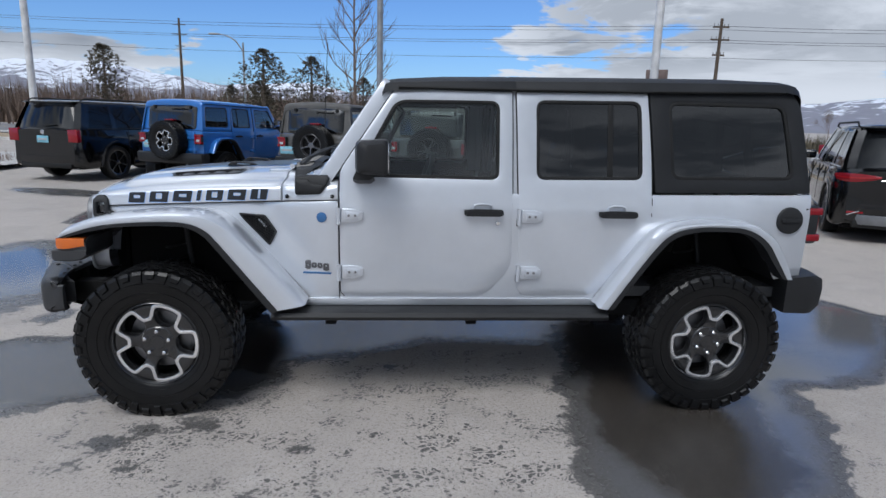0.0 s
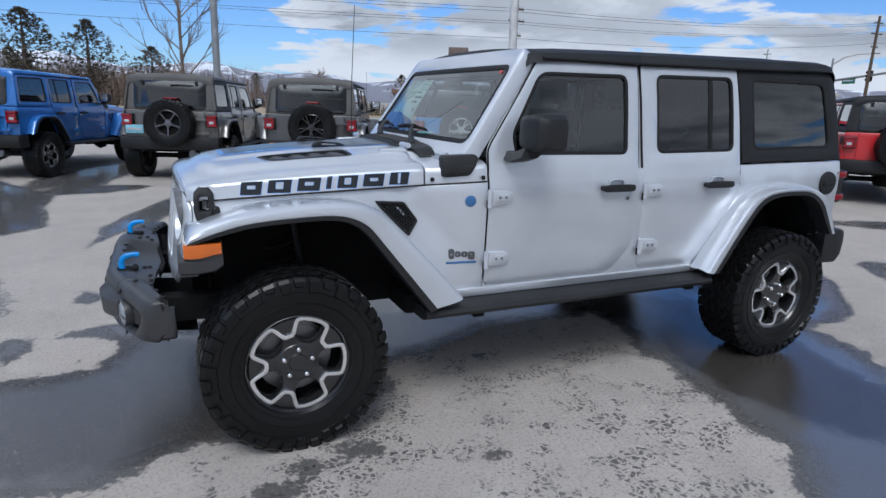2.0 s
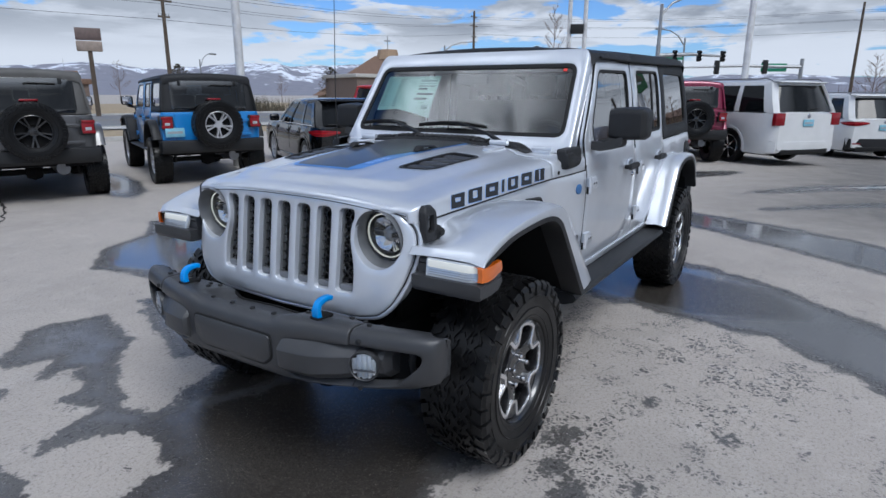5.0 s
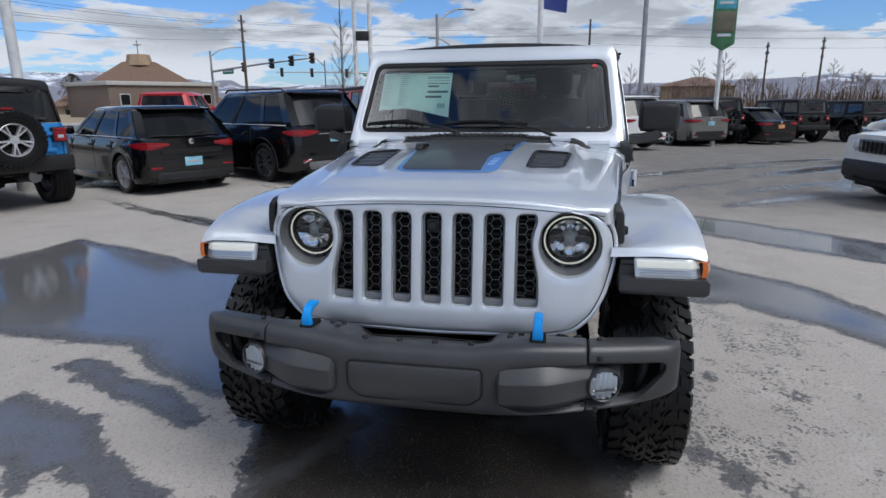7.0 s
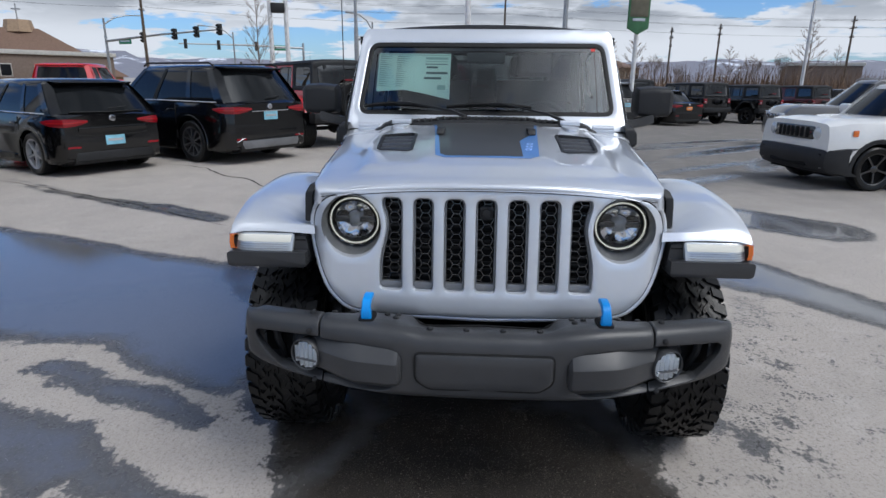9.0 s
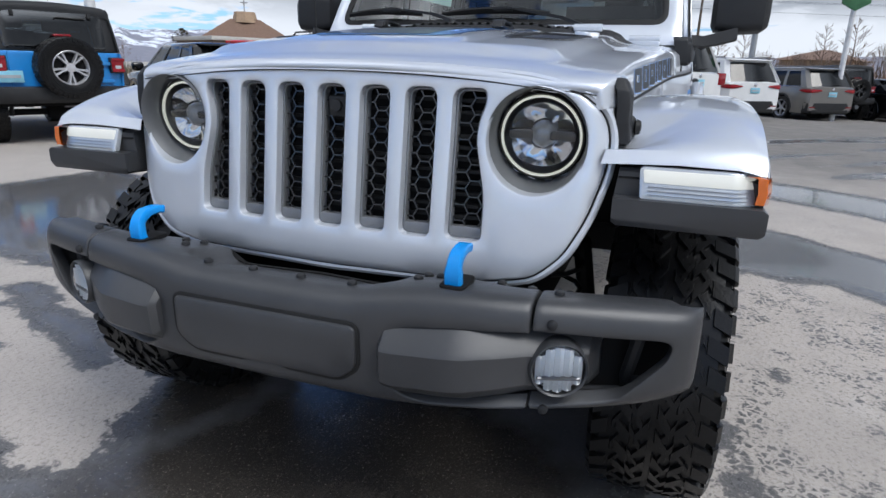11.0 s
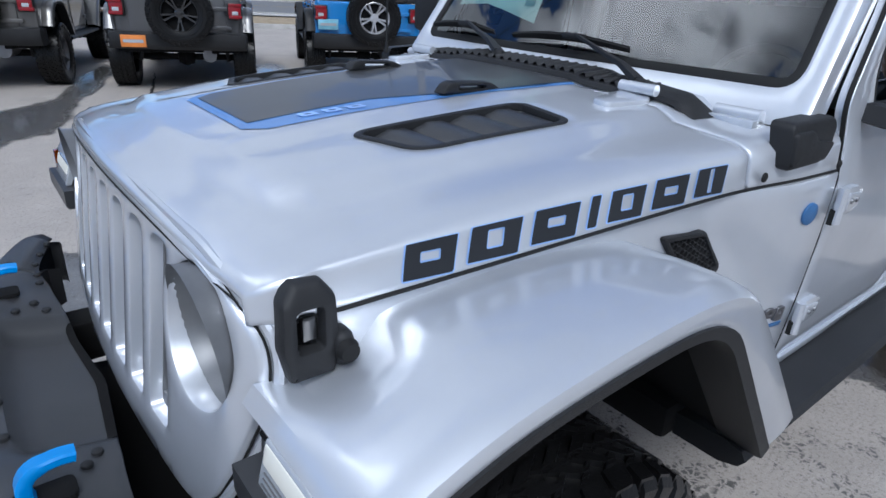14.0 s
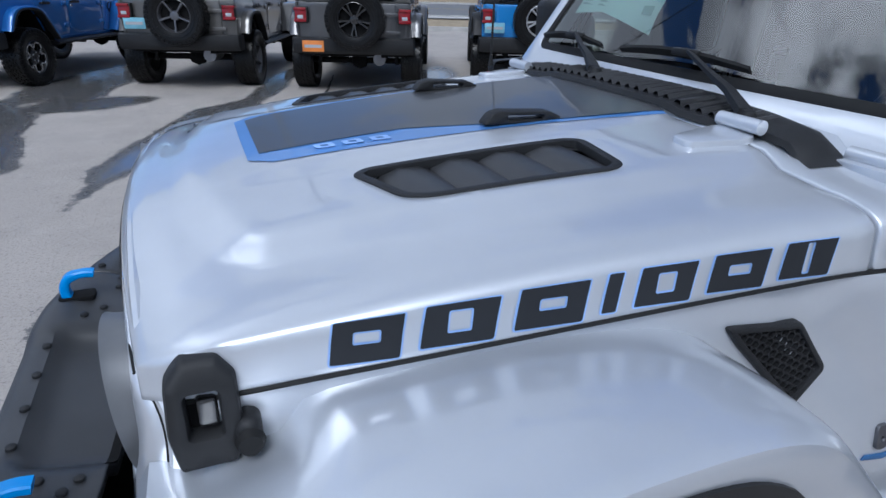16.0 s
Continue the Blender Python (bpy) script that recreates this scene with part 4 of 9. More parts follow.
    part("skid_plate", grid([[(-2.20, y, 0.50), (-2.05, y, 0.46), (-1.88, y, 0.44)] for y in (-0.45, 0.45)]), SHADOWY, b)


DECAL_ROW = ((0.118, "wide"), (0.116, "tall"), (0.116, "wide"), (0.040, "bar"), (0.106, "tall"), (0.112, "wide"), (0.106, "split"))


def decal_holes(kind, x, z, w, h):
    """The cut-outs of one dark block: plain slots that keep the row's weight and rhythm."""
    def slot(a, b, c, d):
        return [(x + w * a + 0.12 * h * c, z + h * c), (x + w * b + 0.12 * h * c, z + h * c), (x + w * b + 0.12 * h * d, z + h * d), (x + w * a + 0.12 * h * d, z + h * d)]

    return {"wide": [slot(0.30, 0.64, 0.38, 0.62)], "tall": [slot(0.32, 0.60, 0.28, 0.72)], "bar": [], "split": [slot(0.40, 0.52, 0.12, 0.88)]}[kind]


def letter_blocks(car):
    """Seven dark blocks with a blue border along the hood's flank."""
    for s in (-1, 1):
        x = -1.704
        for w, kind in DECAL_ROW:
            z0 = spline(HOOD_LOW, x) + 0.012
            hgt = 0.070 - 0.006 * (x + 1.70)
            base = [(x, z0), (x + w - 0.012, z0), (x + w, z0 + hgt), (x + 0.012, z0 + hgt)]
            hole = [rounded(q, 0.003, 2) for q in decal_holes(kind, x, z0, w, hgt)]

            def lay(u, v, h, lift):
                p = hood_map(u, flank_v(u, v), h + lift)
                return (p[0], p[1] * -s, p[2]) if s > 0 else p

            ring = rounded(base, 0.006, 3)
            ring = ring if area2(ring) > 0 else ring[::-1]
            part("decal_border", sheet(ring, lambda u, v, h: lay(u, v, h, 0.0012), [inset(q if area2(q) > 0 else q[::-1], 0.0025) for q in hole], 0.03, 0.0, 0.0), DECALSKY, car, "blue border of the hood-side decal")
            part("decal_block", sheet(inset(ring, 0.0030), lambda u, v, h: lay(u, v, h, 0.0022), hole, 0.03, 0.0, 0.0), DECALBLACK, car, "dark block of the hood-side decal")
            x += w + 0.010


def wiper(car, y0, y1, pivot, hold):
    """One wiper: the blade from y0 to y1 along the foot of the windscreen, its arm rising from the pivot (x, y) to the blade at y = hold."""
    px, py = pivot
    base = Vector((px, py, hood_point(px, hood_v(px, py)).z + 0.012))
    grip = Vector(shield_map(hold, 1.372, 0.034))
    knee = base.lerp(grip, 0.22) + Vector((-0.004, 0, 0.020))
    side = (grip - base).cross(Vector((0, 0, 1))).normalized()
    rows = []
    for p, wd, th in ((base + Vector((0, 0, -0.010)), 0.020, 0.012), (base + Vector((0, 0, 0.012)), 0.021, 0.014), (knee, 0.015, 0.012), (base.lerp(grip, 0.55) + Vector((-0.006, 0, 0.012)), 0.010, 0.009), (grip, 0.007, 0.006)):
        rows.append([p - side * wd, p - side * wd * 0.6 + Vector((-0.4 * th, 0, th)), p + side * wd * 0.6 + Vector((-0.4 * th, 0, th)), p + side * wd])
    w = part("wiper", grid(rows, True, True), PLASTIC, car, "black windscreen wiper")
    part("wiper_cap", moved(revolve([(0.0, -0.016), (0.013, -0.013), (0.019, 0.0)], 16), pose(base.x, base.y, base.z + 0.010, -78, 0, 0)), PLASTIC, w)
    rows = []
    for k in range(14):
        t = k / 13
        y = y0 + (y1 - y0) * t
        z = 1.356 + 0.010 * math.sin(math.pi * t)
        arch = 0.012 + 0.012 * (1 - abs(2 * t - 1) ** 2)
        p, q = Vector(shield_map(y, z, 0.004)), Vector(shield_map(y, z + 0.004, arch + 0.008))
        up = Vector((0.3, 0, 0.5)) * 0.010
        rows.append([p, p + up * 0.4, q + up, q - up * 0.3])
    part("wiper_blade", grid(rows, True, True), SEAL, w)
    c = Vector(shield_map(hold, 1.366, 0.030))
    part("blade_clip", box(c.x - 0.014, c.x + 0.010, c.y - 0.040, c.y + 0.040, c.z - 0.006, c.z + 0.012, 0.005), PLASTIC, w)


def build_car(label):
    car = thing("off_road_car", label, "car")
    # ---- side skins
    lower = [(-0.557, 0.585), (0.895, 0.590), (0.930, 0.600), (1.150, 0.945), (1.24, 1.03), (1.40, 1.055), (1.66, 1.04), (1.775, 0.955), (1.90, 0.740), (2.055, 0.755), (2.060, 1.226), (1.145, 1.212), (-0.557, 1.200)]
    both("body_side", sheet(lower, side_left, (), 0.09, 0.03, 0.006), SILVER, car, "silver painted body side")
    front_out = rounded([(-0.553, 0.628), (0.230, 0.628), (0.376, 0.800), (0.352, 1.738), (-0.268, 1.738), (-0.540, 1.330), (-0.553, 1.300)], [0.05, 0.07, 0.07, 0.012, 0.03, 0.03, 0.02], 6)
    front_win = rounded([(-0.405, 1.280), (0.290, 1.278), (0.285, 1.688), (-0.262, 1.680), (-0.425, 1.38)], [0.03, 0.045, 0.05, 0.06, 0.04], 6)
    door("front_door", front_out, front_win, car, ((-0.566, 1.078), (-0.566, 0.770)), 0.205, 0.288, GLASS_SIDE)
    rear_out = rounded([(0.422, 0.636), (0.835, 0.640), (0.895, 0.690), (1.140, 1.045), (1.135, 1.30), (1.092, 1.752), (0.374, 1.740)], [0.05, 0.05, 0.05, 0.05, 0.3, 0.012, 0.012], 6)
    rear_win = rounded([(0.495, 1.282), (1.080, 1.292), (1.055, 1.708), (0.482, 1.698)], 0.05, 6)
    door("rear_door", rear_out, rear_win, car, ((0.395, 1.085), (0.405, 0.772)), 0.940, 0, GLASS_DARK, [(0.885, 1.285), (0.915, 1.285), (0.905, 1.705), (0.875, 1.705)])
    # pillars behind the doors
    both("pillar", sheet([(0.30, 1.20), (0.50, 1.20), (0.48, 1.75), (0.30, 1.75)], lambda u, v, h: side_left(u, v, h - 0.012), (), 0.1, 0.04, 0.002), SILVER, car)
    # ---- front quarter between door, hood and fender
    q = [(-1.872, 0.98), (-1.870, 1.081), (-1.76, 1.087), (-0.87, 1.135), (-0.561, 1.153), (-0.561, 0.588), (-0.80, 0.588), (-1.12, 0.98)]

    def quarter(u, v, h):
        dent = 0.018 * (1 - ease(0.0, 0.06, abs((u + 0.86) * 0.75 + (v - 1.0) * 0.66))) if u > -1.1 else 0
        return (u, -(quarter_y(u) + h + (spline(BODY_Y, v) - 0.813) * ease(-1.0, -0.6, u) - dent * ease(-0.6, -0.75, u)), v)

    both("front_quarter", sheet(q, quarter, (), 0.06, 0.02, 0.005), SILVER, car, "silver front quarter panel")
    vent = rounded([(-1.10, 1.068), (-0.957, 1.060), (-0.893, 0.972), (-0.935, 0.892), (-1.07, 1.03)], 0.012)
    ring = vent if area2(vent) > 0 else vent[::-1]
    vl = both("side_vent", sheet(ring, lambda u, v, h: quarter(u, v, h + 0.012), [inset(ring, 0.011)], 0.05, 0.016, 0.004), PLASTIC, car, "black side vent behind the front wheel")
    for o, s in zip(vl, (-1, 1)):
        hm = join(sheet(inset(ring, 0.009), lambda u, v, h: quarter(u, v, h + 0.001), (), 0.05, 0.0, 0.0))
        part("vent_back", hm if s < 0 else flip_y(hm), SHADOWY, o)
        hx = hex_mesh(inset(ring, 0.009), lambda u, v, h: quarter(u, v, h + 0.007), 0.0085, 0.0011)
        part("vent_mesh", hx if s < 0 else flip_y(hx), PLASTIC, o)
    # badges drawn as plain shapes
    for s in (-1, 1):
        def lay(u, v, h):
            p = quarter(u, v, h)
            return (p[0], p[1] * -s, p[2])

        part("round_badge", sheet(circle(-0.648, 1.064, 0.027), lambda u, v, h: lay(u, v, h + 0.006), (), 0.05, 0.006, 0.002), BADGEBLUE, car, "round blue badge")
        x = -0.742
        for w, z0, z1 in ((0.030, 0.778, 0.826), (0.028, 0.784, 0.814), (0.028, 0.784, 0.814), (0.032, 0.772, 0.814)):
            part("badge_bar", sheet(rounded([(x, z0), (x + w, z0), (x + w, z1), (x, z1)], 0.011), lambda u, v, h: lay(u, v, h + 0.007), [circle(x + w * 0.5, 0.799, 0.005, 10)], 0.05, 0.007, 0.002), RIMGREY, car, "dark grey badge")
            x += w + 0.004
        part("badge_line", sheet([(-0.755, 0.752), (-0.602, 0.752), (-0.599, 0.763), (-0.752, 0.763)], lambda u, v, h: lay(u, v, h + 0.003), (), 0.05, 0.003, 0.001), BADGEBLUE, car, "thin blue badge line")
    # ---- hood and cowl
    def hood_outline(x0, x1, n=30):
        return [(x0 + (x1 - x0) * k / n, -1.0) for k in range(n + 1)] + [(x1, -1 + 2 * k / 40) for k in range(1, 41)] + [(x1 + (x0 - x1) * k / n, 1.0) for k in range(1, n + 1)] + [(x0, 1 - 2 * k / 40) for k in range(1, 40)]

    vents = []
    for s in (-1, 1):
        pts = [(-1.562, 0.322), (-1.540, 0.306), (-1.160, 0.322), (-1.134, 0.340), (-1.140, 0.470), (-1.165, 0.484), (-1.475, 0.458), (-1.515, 0.440)]
        vents.append(rounded([(x, s * hood_v(x, y)) for x, y in pts], 0.02))
    hood = part("hood", sheet(hood_outline(-1.943, -0.866), hood_map, vents, 0.032, 0.020, 0.006), SILVER, car, "silver hood with a raised middle and two vents", 50)
    for k, v in enumerate(vents):
        rg = v if area2(v) > 0 else v[::-1]
        s = -1 if k == 0 else 1
        vt = part("hood_vent", sheet(inset(rg, -0.006), lambda u, w, h: hood_map(u, w, h + 0.003), [inset(rg, 0.012)], 0.04, 0.016, 0.003), PLASTIC, car, "black louvred hood vent")
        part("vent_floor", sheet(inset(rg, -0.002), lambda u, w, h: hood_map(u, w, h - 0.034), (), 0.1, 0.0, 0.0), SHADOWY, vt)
        for j in range(4):
            xa = -1.462 + j * 0.091
            rows = []
            for d, h in ((-0.060, -0.030), (-0.045, -0.012), (-0.015, -0.003), (0.020, -0.006), (0.050, -0.020), (0.066, -0.034)):
                rows.append([hood_map(xa + d + 0.12 * (y - 0.39), s * hood_v(xa, y), h) for y in (0.296, 0.33, 0.37, 0.41, 0.45, 0.492)])
            part("louvre", grid(rows), BUMPER, vt)
    cowl_out = hood_outline(-0.860, -0.562, 10)
    part("cowl", sheet(cowl_out, hood_map, (), 0.05, 0.03, 0.005), SILVER, car, "silver cowl ahead of the windscreen", 50)
    # decal on the hood: a blue field under a matt black one
    def hv(pts):
        return [(x, hood_v(x, y)) for x, y in pts]

    part("hood_decal", sheet(refine(hv([(-1.720, -0.165), (-1.720, 0.165), (-1.68, 0.200), (-0.872, 0.262), (-0.872, -0.262), (-1.68, -0.200)]), 0.03), lambda u, v, h: hood_map(u, v, 0.0014), (), 0.03, 0.0, 0.0), DECALBLUE, hood, "blue hood decal")
    part("hood_decal", sheet(refine(hv([(-1.697, -0.138), (-1.697, 0.158), (-1.66, 0.182), (-0.870, 0.250), (-0.870, -0.250), (-1.20, -0.215), (-1.42, -0.140)]), 0.03), lambda u, v, h: hood_map(u, v, 0.0026), (), 0.03, 0.0, 0.0), HOODBLACK, hood, "matt black hood decal")
    for k in range(3):
        x = -1.60 + k * 0.052
        part("decal_mark", sheet(rounded(hv([(x, -0.152 - k * 0.006), (x + 0.036, -0.156 - k * 0.006), (x + 0.040, -0.183 - k * 0.006), (x + 0.004, -0.178 - k * 0.006)]), 0.006), lambda u, v, h: hood_map(u, v, 0.0034), [rounded(hv([(x + 0.012, -0.160 - k * 0.006), (x + 0.026, -0.162 - k * 0.006), (x + 0.028, -0.174 - k * 0.006), (x + 0.014, -0.172 - k * 0.006)]), 0.003)], 0.02, 0.0, 0.0), DECALSKY, hood, "pale mark on the decal")
    letter_blocks(hood)
    for s in (-1, 1):
        part("hood_seam", tube([hood_map(-1.90 + 1.335 * k / 30, s * 0.998, -0.0015) for k in range(31)], 0.0042, 6), SEAL, car)
    part("hood_gap", tube([hood_map(-1.946, -0.90 + 1.80 * k / 40, -0.007) for k in range(41)], 0.0017, 6), SEAL, car)
    # rubber rests for the folded windscreen
    for y in (-0.205, 0.205):
        p = hood_map(-1.19, hood_v(-1.19, y), 0.0)
        side = rounded([(-0.088, 0.0), (-0.070, 0.022), (-0.050, 0.027), (0.060, 0.021), (0.085, 0.010), (0.092, 0.0)], 0.008)
        slot = rounded([(-0.035, 0.008), (-0.035, 0.017), (0.045, 0.014), (0.045, 0.007)], 0.004)
        rest = sheet(side, lambda u, v, h: (p[0] + u, p[1] - 0.016 - h, p[2] + v), [slot], 0.03, 0.032, 0.005)
        rest = join(rest, sheet(side, lambda u, v, h: (p[0] + u, p[1] + 0.016 + h, p[2] + v), [slot], 0.03, 0.0, 0.0))
        part("hood_rest", rest, PLASTIC, hood, "black rubber rest on the hood")
    # hood hinges, silver, at the rear corners
    for s in (-1, 1):
        pts = [(-0.985, 0.405), (-0.88, 0.385), (-0.84, 0.390), (-0.84, 0.470), (-0.88, 0.480), (-0.985, 0.450)]
        part("hood_hinge", sheet(rounded([(x, s * hood_v(x, y)) for x, y in pts], 0.02), lambda u, v, h: hood_map(u, v, h + 0.012), (), 0.03, 0.013, 0.005), SILVER, hood, "silver hood hinge")
        c = hood_map(-0.845, s * hood_v(-0.845, 0.43), 0.024)
        part("hood_hinge", tube([(c[0], c[1] - 0.05, c[2]), (c[0], c[1] + 0.05, c[2])], 0.014, 12), SILVER, hood)
        # latch
        yl = -0.652
        def lay(u, v, h):
            return (u - 0.026, yl - 0.016 - h + 0.42 * max(0, v - 1.105) - 0.10 * max(0, 1.06 - v), v)
        body = sheet(rounded([(-1.838, 1.004), (-1.772, 1.004), (-1.762, 1.05), (-1.764, 1.118), (-1.782, 1.142), (-1.822, 1.142), (-1.842, 1.118), (-1.846, 1.05)], 0.006), lay, [rounded([(-1.822, 1.044), (-1.786, 1.044), (-1.786, 1.104), (-1.822, 1.104)], 0.006)], 0.03, 0.028, 0.009)
        latch = part("hood_latch", body if s < 0 else flip_y(body), PLASTIC, car, "black rubber hood latch")
        inner = sheet(rounded([(-1.812, 1.050), (-1.788, 1.050), (-1.788, 1.090), (-1.812, 1.090)], 0.006), lambda u, v, h: lay(u, v, h - 0.014), (), 0.04, 0.02, 0.005)
        part("latch_hook", inner if s < 0 else flip_y(inner), RIMBLACK, latch)
        back = sheet(rounded([(-1.826, 1.02), (-1.770, 1.02), (-1.770, 1.13), (-1.826, 1.13)], 0.01), lambda u, v, h: lay(u, v, h - 0.030), (), 0.04, 0.01, 0.002)
        part("latch_back", back if s < 0 else flip_y(back), SHADOWY, latch)
        base = box(-1.800, -1.768, yl - 0.026, yl + 0.02, 1.008, 1.062, 0.014, 3)
        part("latch_base", base if s < 0 else flip_y(base), PLASTIC, latch)
        knob = moved(revolve([(0.0, -0.012), (0.014, -0.010), (0.018, 0.0)], 16), pose(-1.784, yl - 0.026, 1.036))
        part("latch_pin", knob if s < 0 else flip_y(knob), SEAL, latch)
        # black air plate and screws on the cowl side
        air = rounded([(-0.788, 1.176), (-0.650, 1.184), (-0.606, 1.264), (-0.620, 1.284), (-0.788, 1.276)], 0.018)
        def flat(u, v, h):
            return (u, (0.782 + 0.10 * (u + 0.72) - 0.25 * max(0, v - 1.23) + h) * s, v)
        plate = part("cowl_plate", sheet(air, lambda u, v, h: flat(u, v, h + 0.012), (), 0.06, 0.05, 0.008), PLASTIC, car, "black plate on the cowl side")
        part("plate_step", sheet(rounded([(-0.785, 1.186), (-0.655, 1.192), (-0.632, 1.232), (-0.700, 1.238), (-0.715, 1.262), (-0.785, 1.258)], 0.012), lambda u, v, h: flat(u, v, h + 0.020), (), 0.06, 0.02, 0.006), PLASTIC, plate)
        for x, z in ((-0.832, 1.166), (-0.590, 1.176)):
            part("screw", moved(bolt_head(0.011, 0.006), pose(x, (quarter_y(x) + 0.004) * s, z, 0, 0, 0 if s < 0 else 180)), SEAL, car)
    # ---- fenders
    fender([(-1.916, 0.966), (-1.912, 0.986), (-1.880, 1.010), (-1.80, 1.040), (-1.70, 1.066), (-1.456, 1.088), (-1.25, 1.088), (-1.14, 1.058), (-1.06, 0.985), (-0.722, 0.618)],
           [(-1.915, 0.962), (-1.900, 0.970), (-1.866, 0.983), (-1.79, 1.010), (-1.68, 1.036), (-1.456, 1.052), (-1.30, 1.050), (-1.205, 1.01), (-1.15, 0.945), (-0.865, 0.590)],
           [(-1.910, 0.956), (-1.895, 0.962), (-1.84, 0.980), (-1.76, 1.000), (-1.66, 1.022), (-1.456, 1.034), (-1.31, 1.032), (-1.225, 0.99), (-1.17, 0.925), (-0.895, 0.575)], lambda x: min(0.80, quarter_y(x)), car)
    fender([(0.842, 0.606), (1.090, 0.970), (1.185, 1.050), (1.32, 1.082), (1.50, 1.086), (1.67, 1.078), (1.80, 1.01), (1.86, 0.92), (1.930, 0.775)],
           [(0.895, 0.600), (1.135, 0.958), (1.225, 1.035), (1.35, 1.060), (1.50, 1.062), (1.64, 1.055), (1.755, 0.985), (1.81, 0.90), (1.890, 0.775)],
           [(0.924, 0.600), (1.158, 0.940), (1.240, 1.012), (1.36, 1.038), (1.50, 1.040), (1.63, 1.032), (1.73, 0.965), (1.785, 0.88), (1.868, 0.775)], lambda x: 0.80, car)
    for s in (-1, 1):
        blk = grid([[(x, s * y, z) for y, z in ((0.652, zb + 0.03), (0.662, zb), (0.930, zb), (0.940, zb + 0.012), (0.940, 0.945), (0.90, zt), (0.66, zt))] for x, zb, zt in ((-1.906, 0.862, 0.955), (-1.900, 0.848, 0.962), (-1.84, 0.850, 0.968), (-1.785, 0.885, 0.968))], True, True)
        lampb = part("fender_front", blk, BUMPER, car, "black lower front of the fender")
        part("fender_lip", grid([[(x, s * y, z) for y, z in ((0.655, 0.852 + d), (0.665, 0.845 + d), (0.935, 0.845 + d), (0.946, 0.853 + d), (0.946, 0.898), (0.935, 0.905), (0.655, 0.905))] for x, d in ((-1.948, 0.012), (-1.942, 0.002), (-1.87, 0.0), (-1.815, 0.006), (-1.785, 0.028))], True, True), BUMPER, lampb, "dark grey ledge under the lamp")
        drl = sheet(rounded([(0.706, 0.904), (0.926, 0.904), (0.926, 0.970), (0.700, 0.970)], [0.006, 0.004, 0.004, 0.012]), lambda u, v, h: (-1.934 - h + 0.016 * (v - 0.908) / 0.058 + 0.03 * ease(0.88, 0.94, u), s * u, v), (), 0.03, 0.016, 0.005)
        part("running_light", drl, WHITELENS, lampb, "white daytime running light lens")
        part("light_bar", sheet(rounded([(0.712, 0.938), (0.919, 0.938), (0.919, 0.964), (0.708, 0.964)], 0.004), lambda u, v, h: (-1.9355 - h + 0.016 * (v - 0.908) / 0.058 + 0.03 * ease(0.88, 0.94, u), s * u, v), (), 0.03, 0.003, 0.001), RUNNING, lampb, "glowing light strip")
        for z in (0.914, 0.922, 0.930):
            part("lens_rib", sheet([(0.722, z), (0.908, z), (0.908, z + 0.0014), (0.720, z + 0.0014)], lambda u, v, h: (-1.9362 - h + 0.016 * (v - 0.908) / 0.058 + 0.03 * ease(0.88, 0.94, u), s * u, v), (), 0.03, 0.002, 0.0), GREYRIM, lampb)
        rows = []
        for k in range(9):
            t = k / 8
            x = -1.926 + 0.136 * max(0.0, t - 0.25) / 0.75
            yo = 0.921 + 0.029 * ease(0.0, 0.45, t) - 0.004 * ease(0.6, 1.0, t)
            rows.append([(x + 0.004, s * (yo - 0.02), 0.911), (x, s * yo, 0.911 + 0.014 * ease(0.5, 1, t)), (x, s * (yo + 0.003), 0.934), (x, s * (yo - 0.001), 0.963), (x + 0.004, s * (yo - 0.02), 0.965)])
        part("turn_signal", grid(rows, False), AMBER, lampb, "amber turn signal lens")
    # ---- grille
    half = [(0.0, 0.688), (0.40, 0.692), (0.50, 0.712), (0.560, 0.765), (0.602, 0.85), (0.630, 0.95), (0.632, 1.02), (0.618, 1.064), (0.575, 1.106), (0.46, 1.133), (0.25, 1.147), (0.0, 1.150)]
    out = half + [(-y, z) for y, z in half[-2:0:-1]]
    slots = [grille_slot(k) for k in range(-3, 4)]
    lights = [[(s * 0.484 + 0.1065 * math.cos(q), 1.006 + 0.1135 * math.sin(q)) for q in [2 * math.pi * k / 40 for k in range(40)]] for s in (-1, 1)]
    gr = part("grille", sheet(rounded(out, 0.03, 3), grille_map, slots + lights, 0.026, 0.10, 0.006), SILVER, car, "silver seven-slot grille", 32)
    rim = inset(rounded(out, 0.03, 3) if area2(out) > 0 else rounded(out, 0.03, 3)[::-1], -0.010)
    part("grille_rim", tube([grille_map(u, v, -0.016) for u, v in rim + rim[:1]], 0.0095, 8, False), SILVER, gr)
    gap = inset(rounded(out, 0.03, 3) if area2(out) > 0 else rounded(out, 0.03, 3)[::-1], -0.002)
    part("grille_gap", tube([grille_map(u, v, -0.010) for u, v in gap + gap[:1]], 0.0022, 6, False), SEAL, gr)
    # the crease between grille and hood
    crease = []
    for k in range(45):
        hp = hood_point(-1.938, -0.94 + 1.88 * k / 44)
        gy = max(-0.624, min(0.624, hp.y))
        zt = spline([(0.0, 1.150), (0.25, 1.147), (0.46, 1.133), (0.575, 1.106), (0.618, 1.064), (0.63, 1.04)], abs(gy))
        gp = Vector(grille_map(gy, zt - 0.004, -0.010))
        crease.append([gp, gp.lerp(hp, 0.5), hp + Vector((0.006, 0, -0.005))])
    part("grille_crease", facing(grid(crease), (-1, 0, 0)), SILVER, gr)
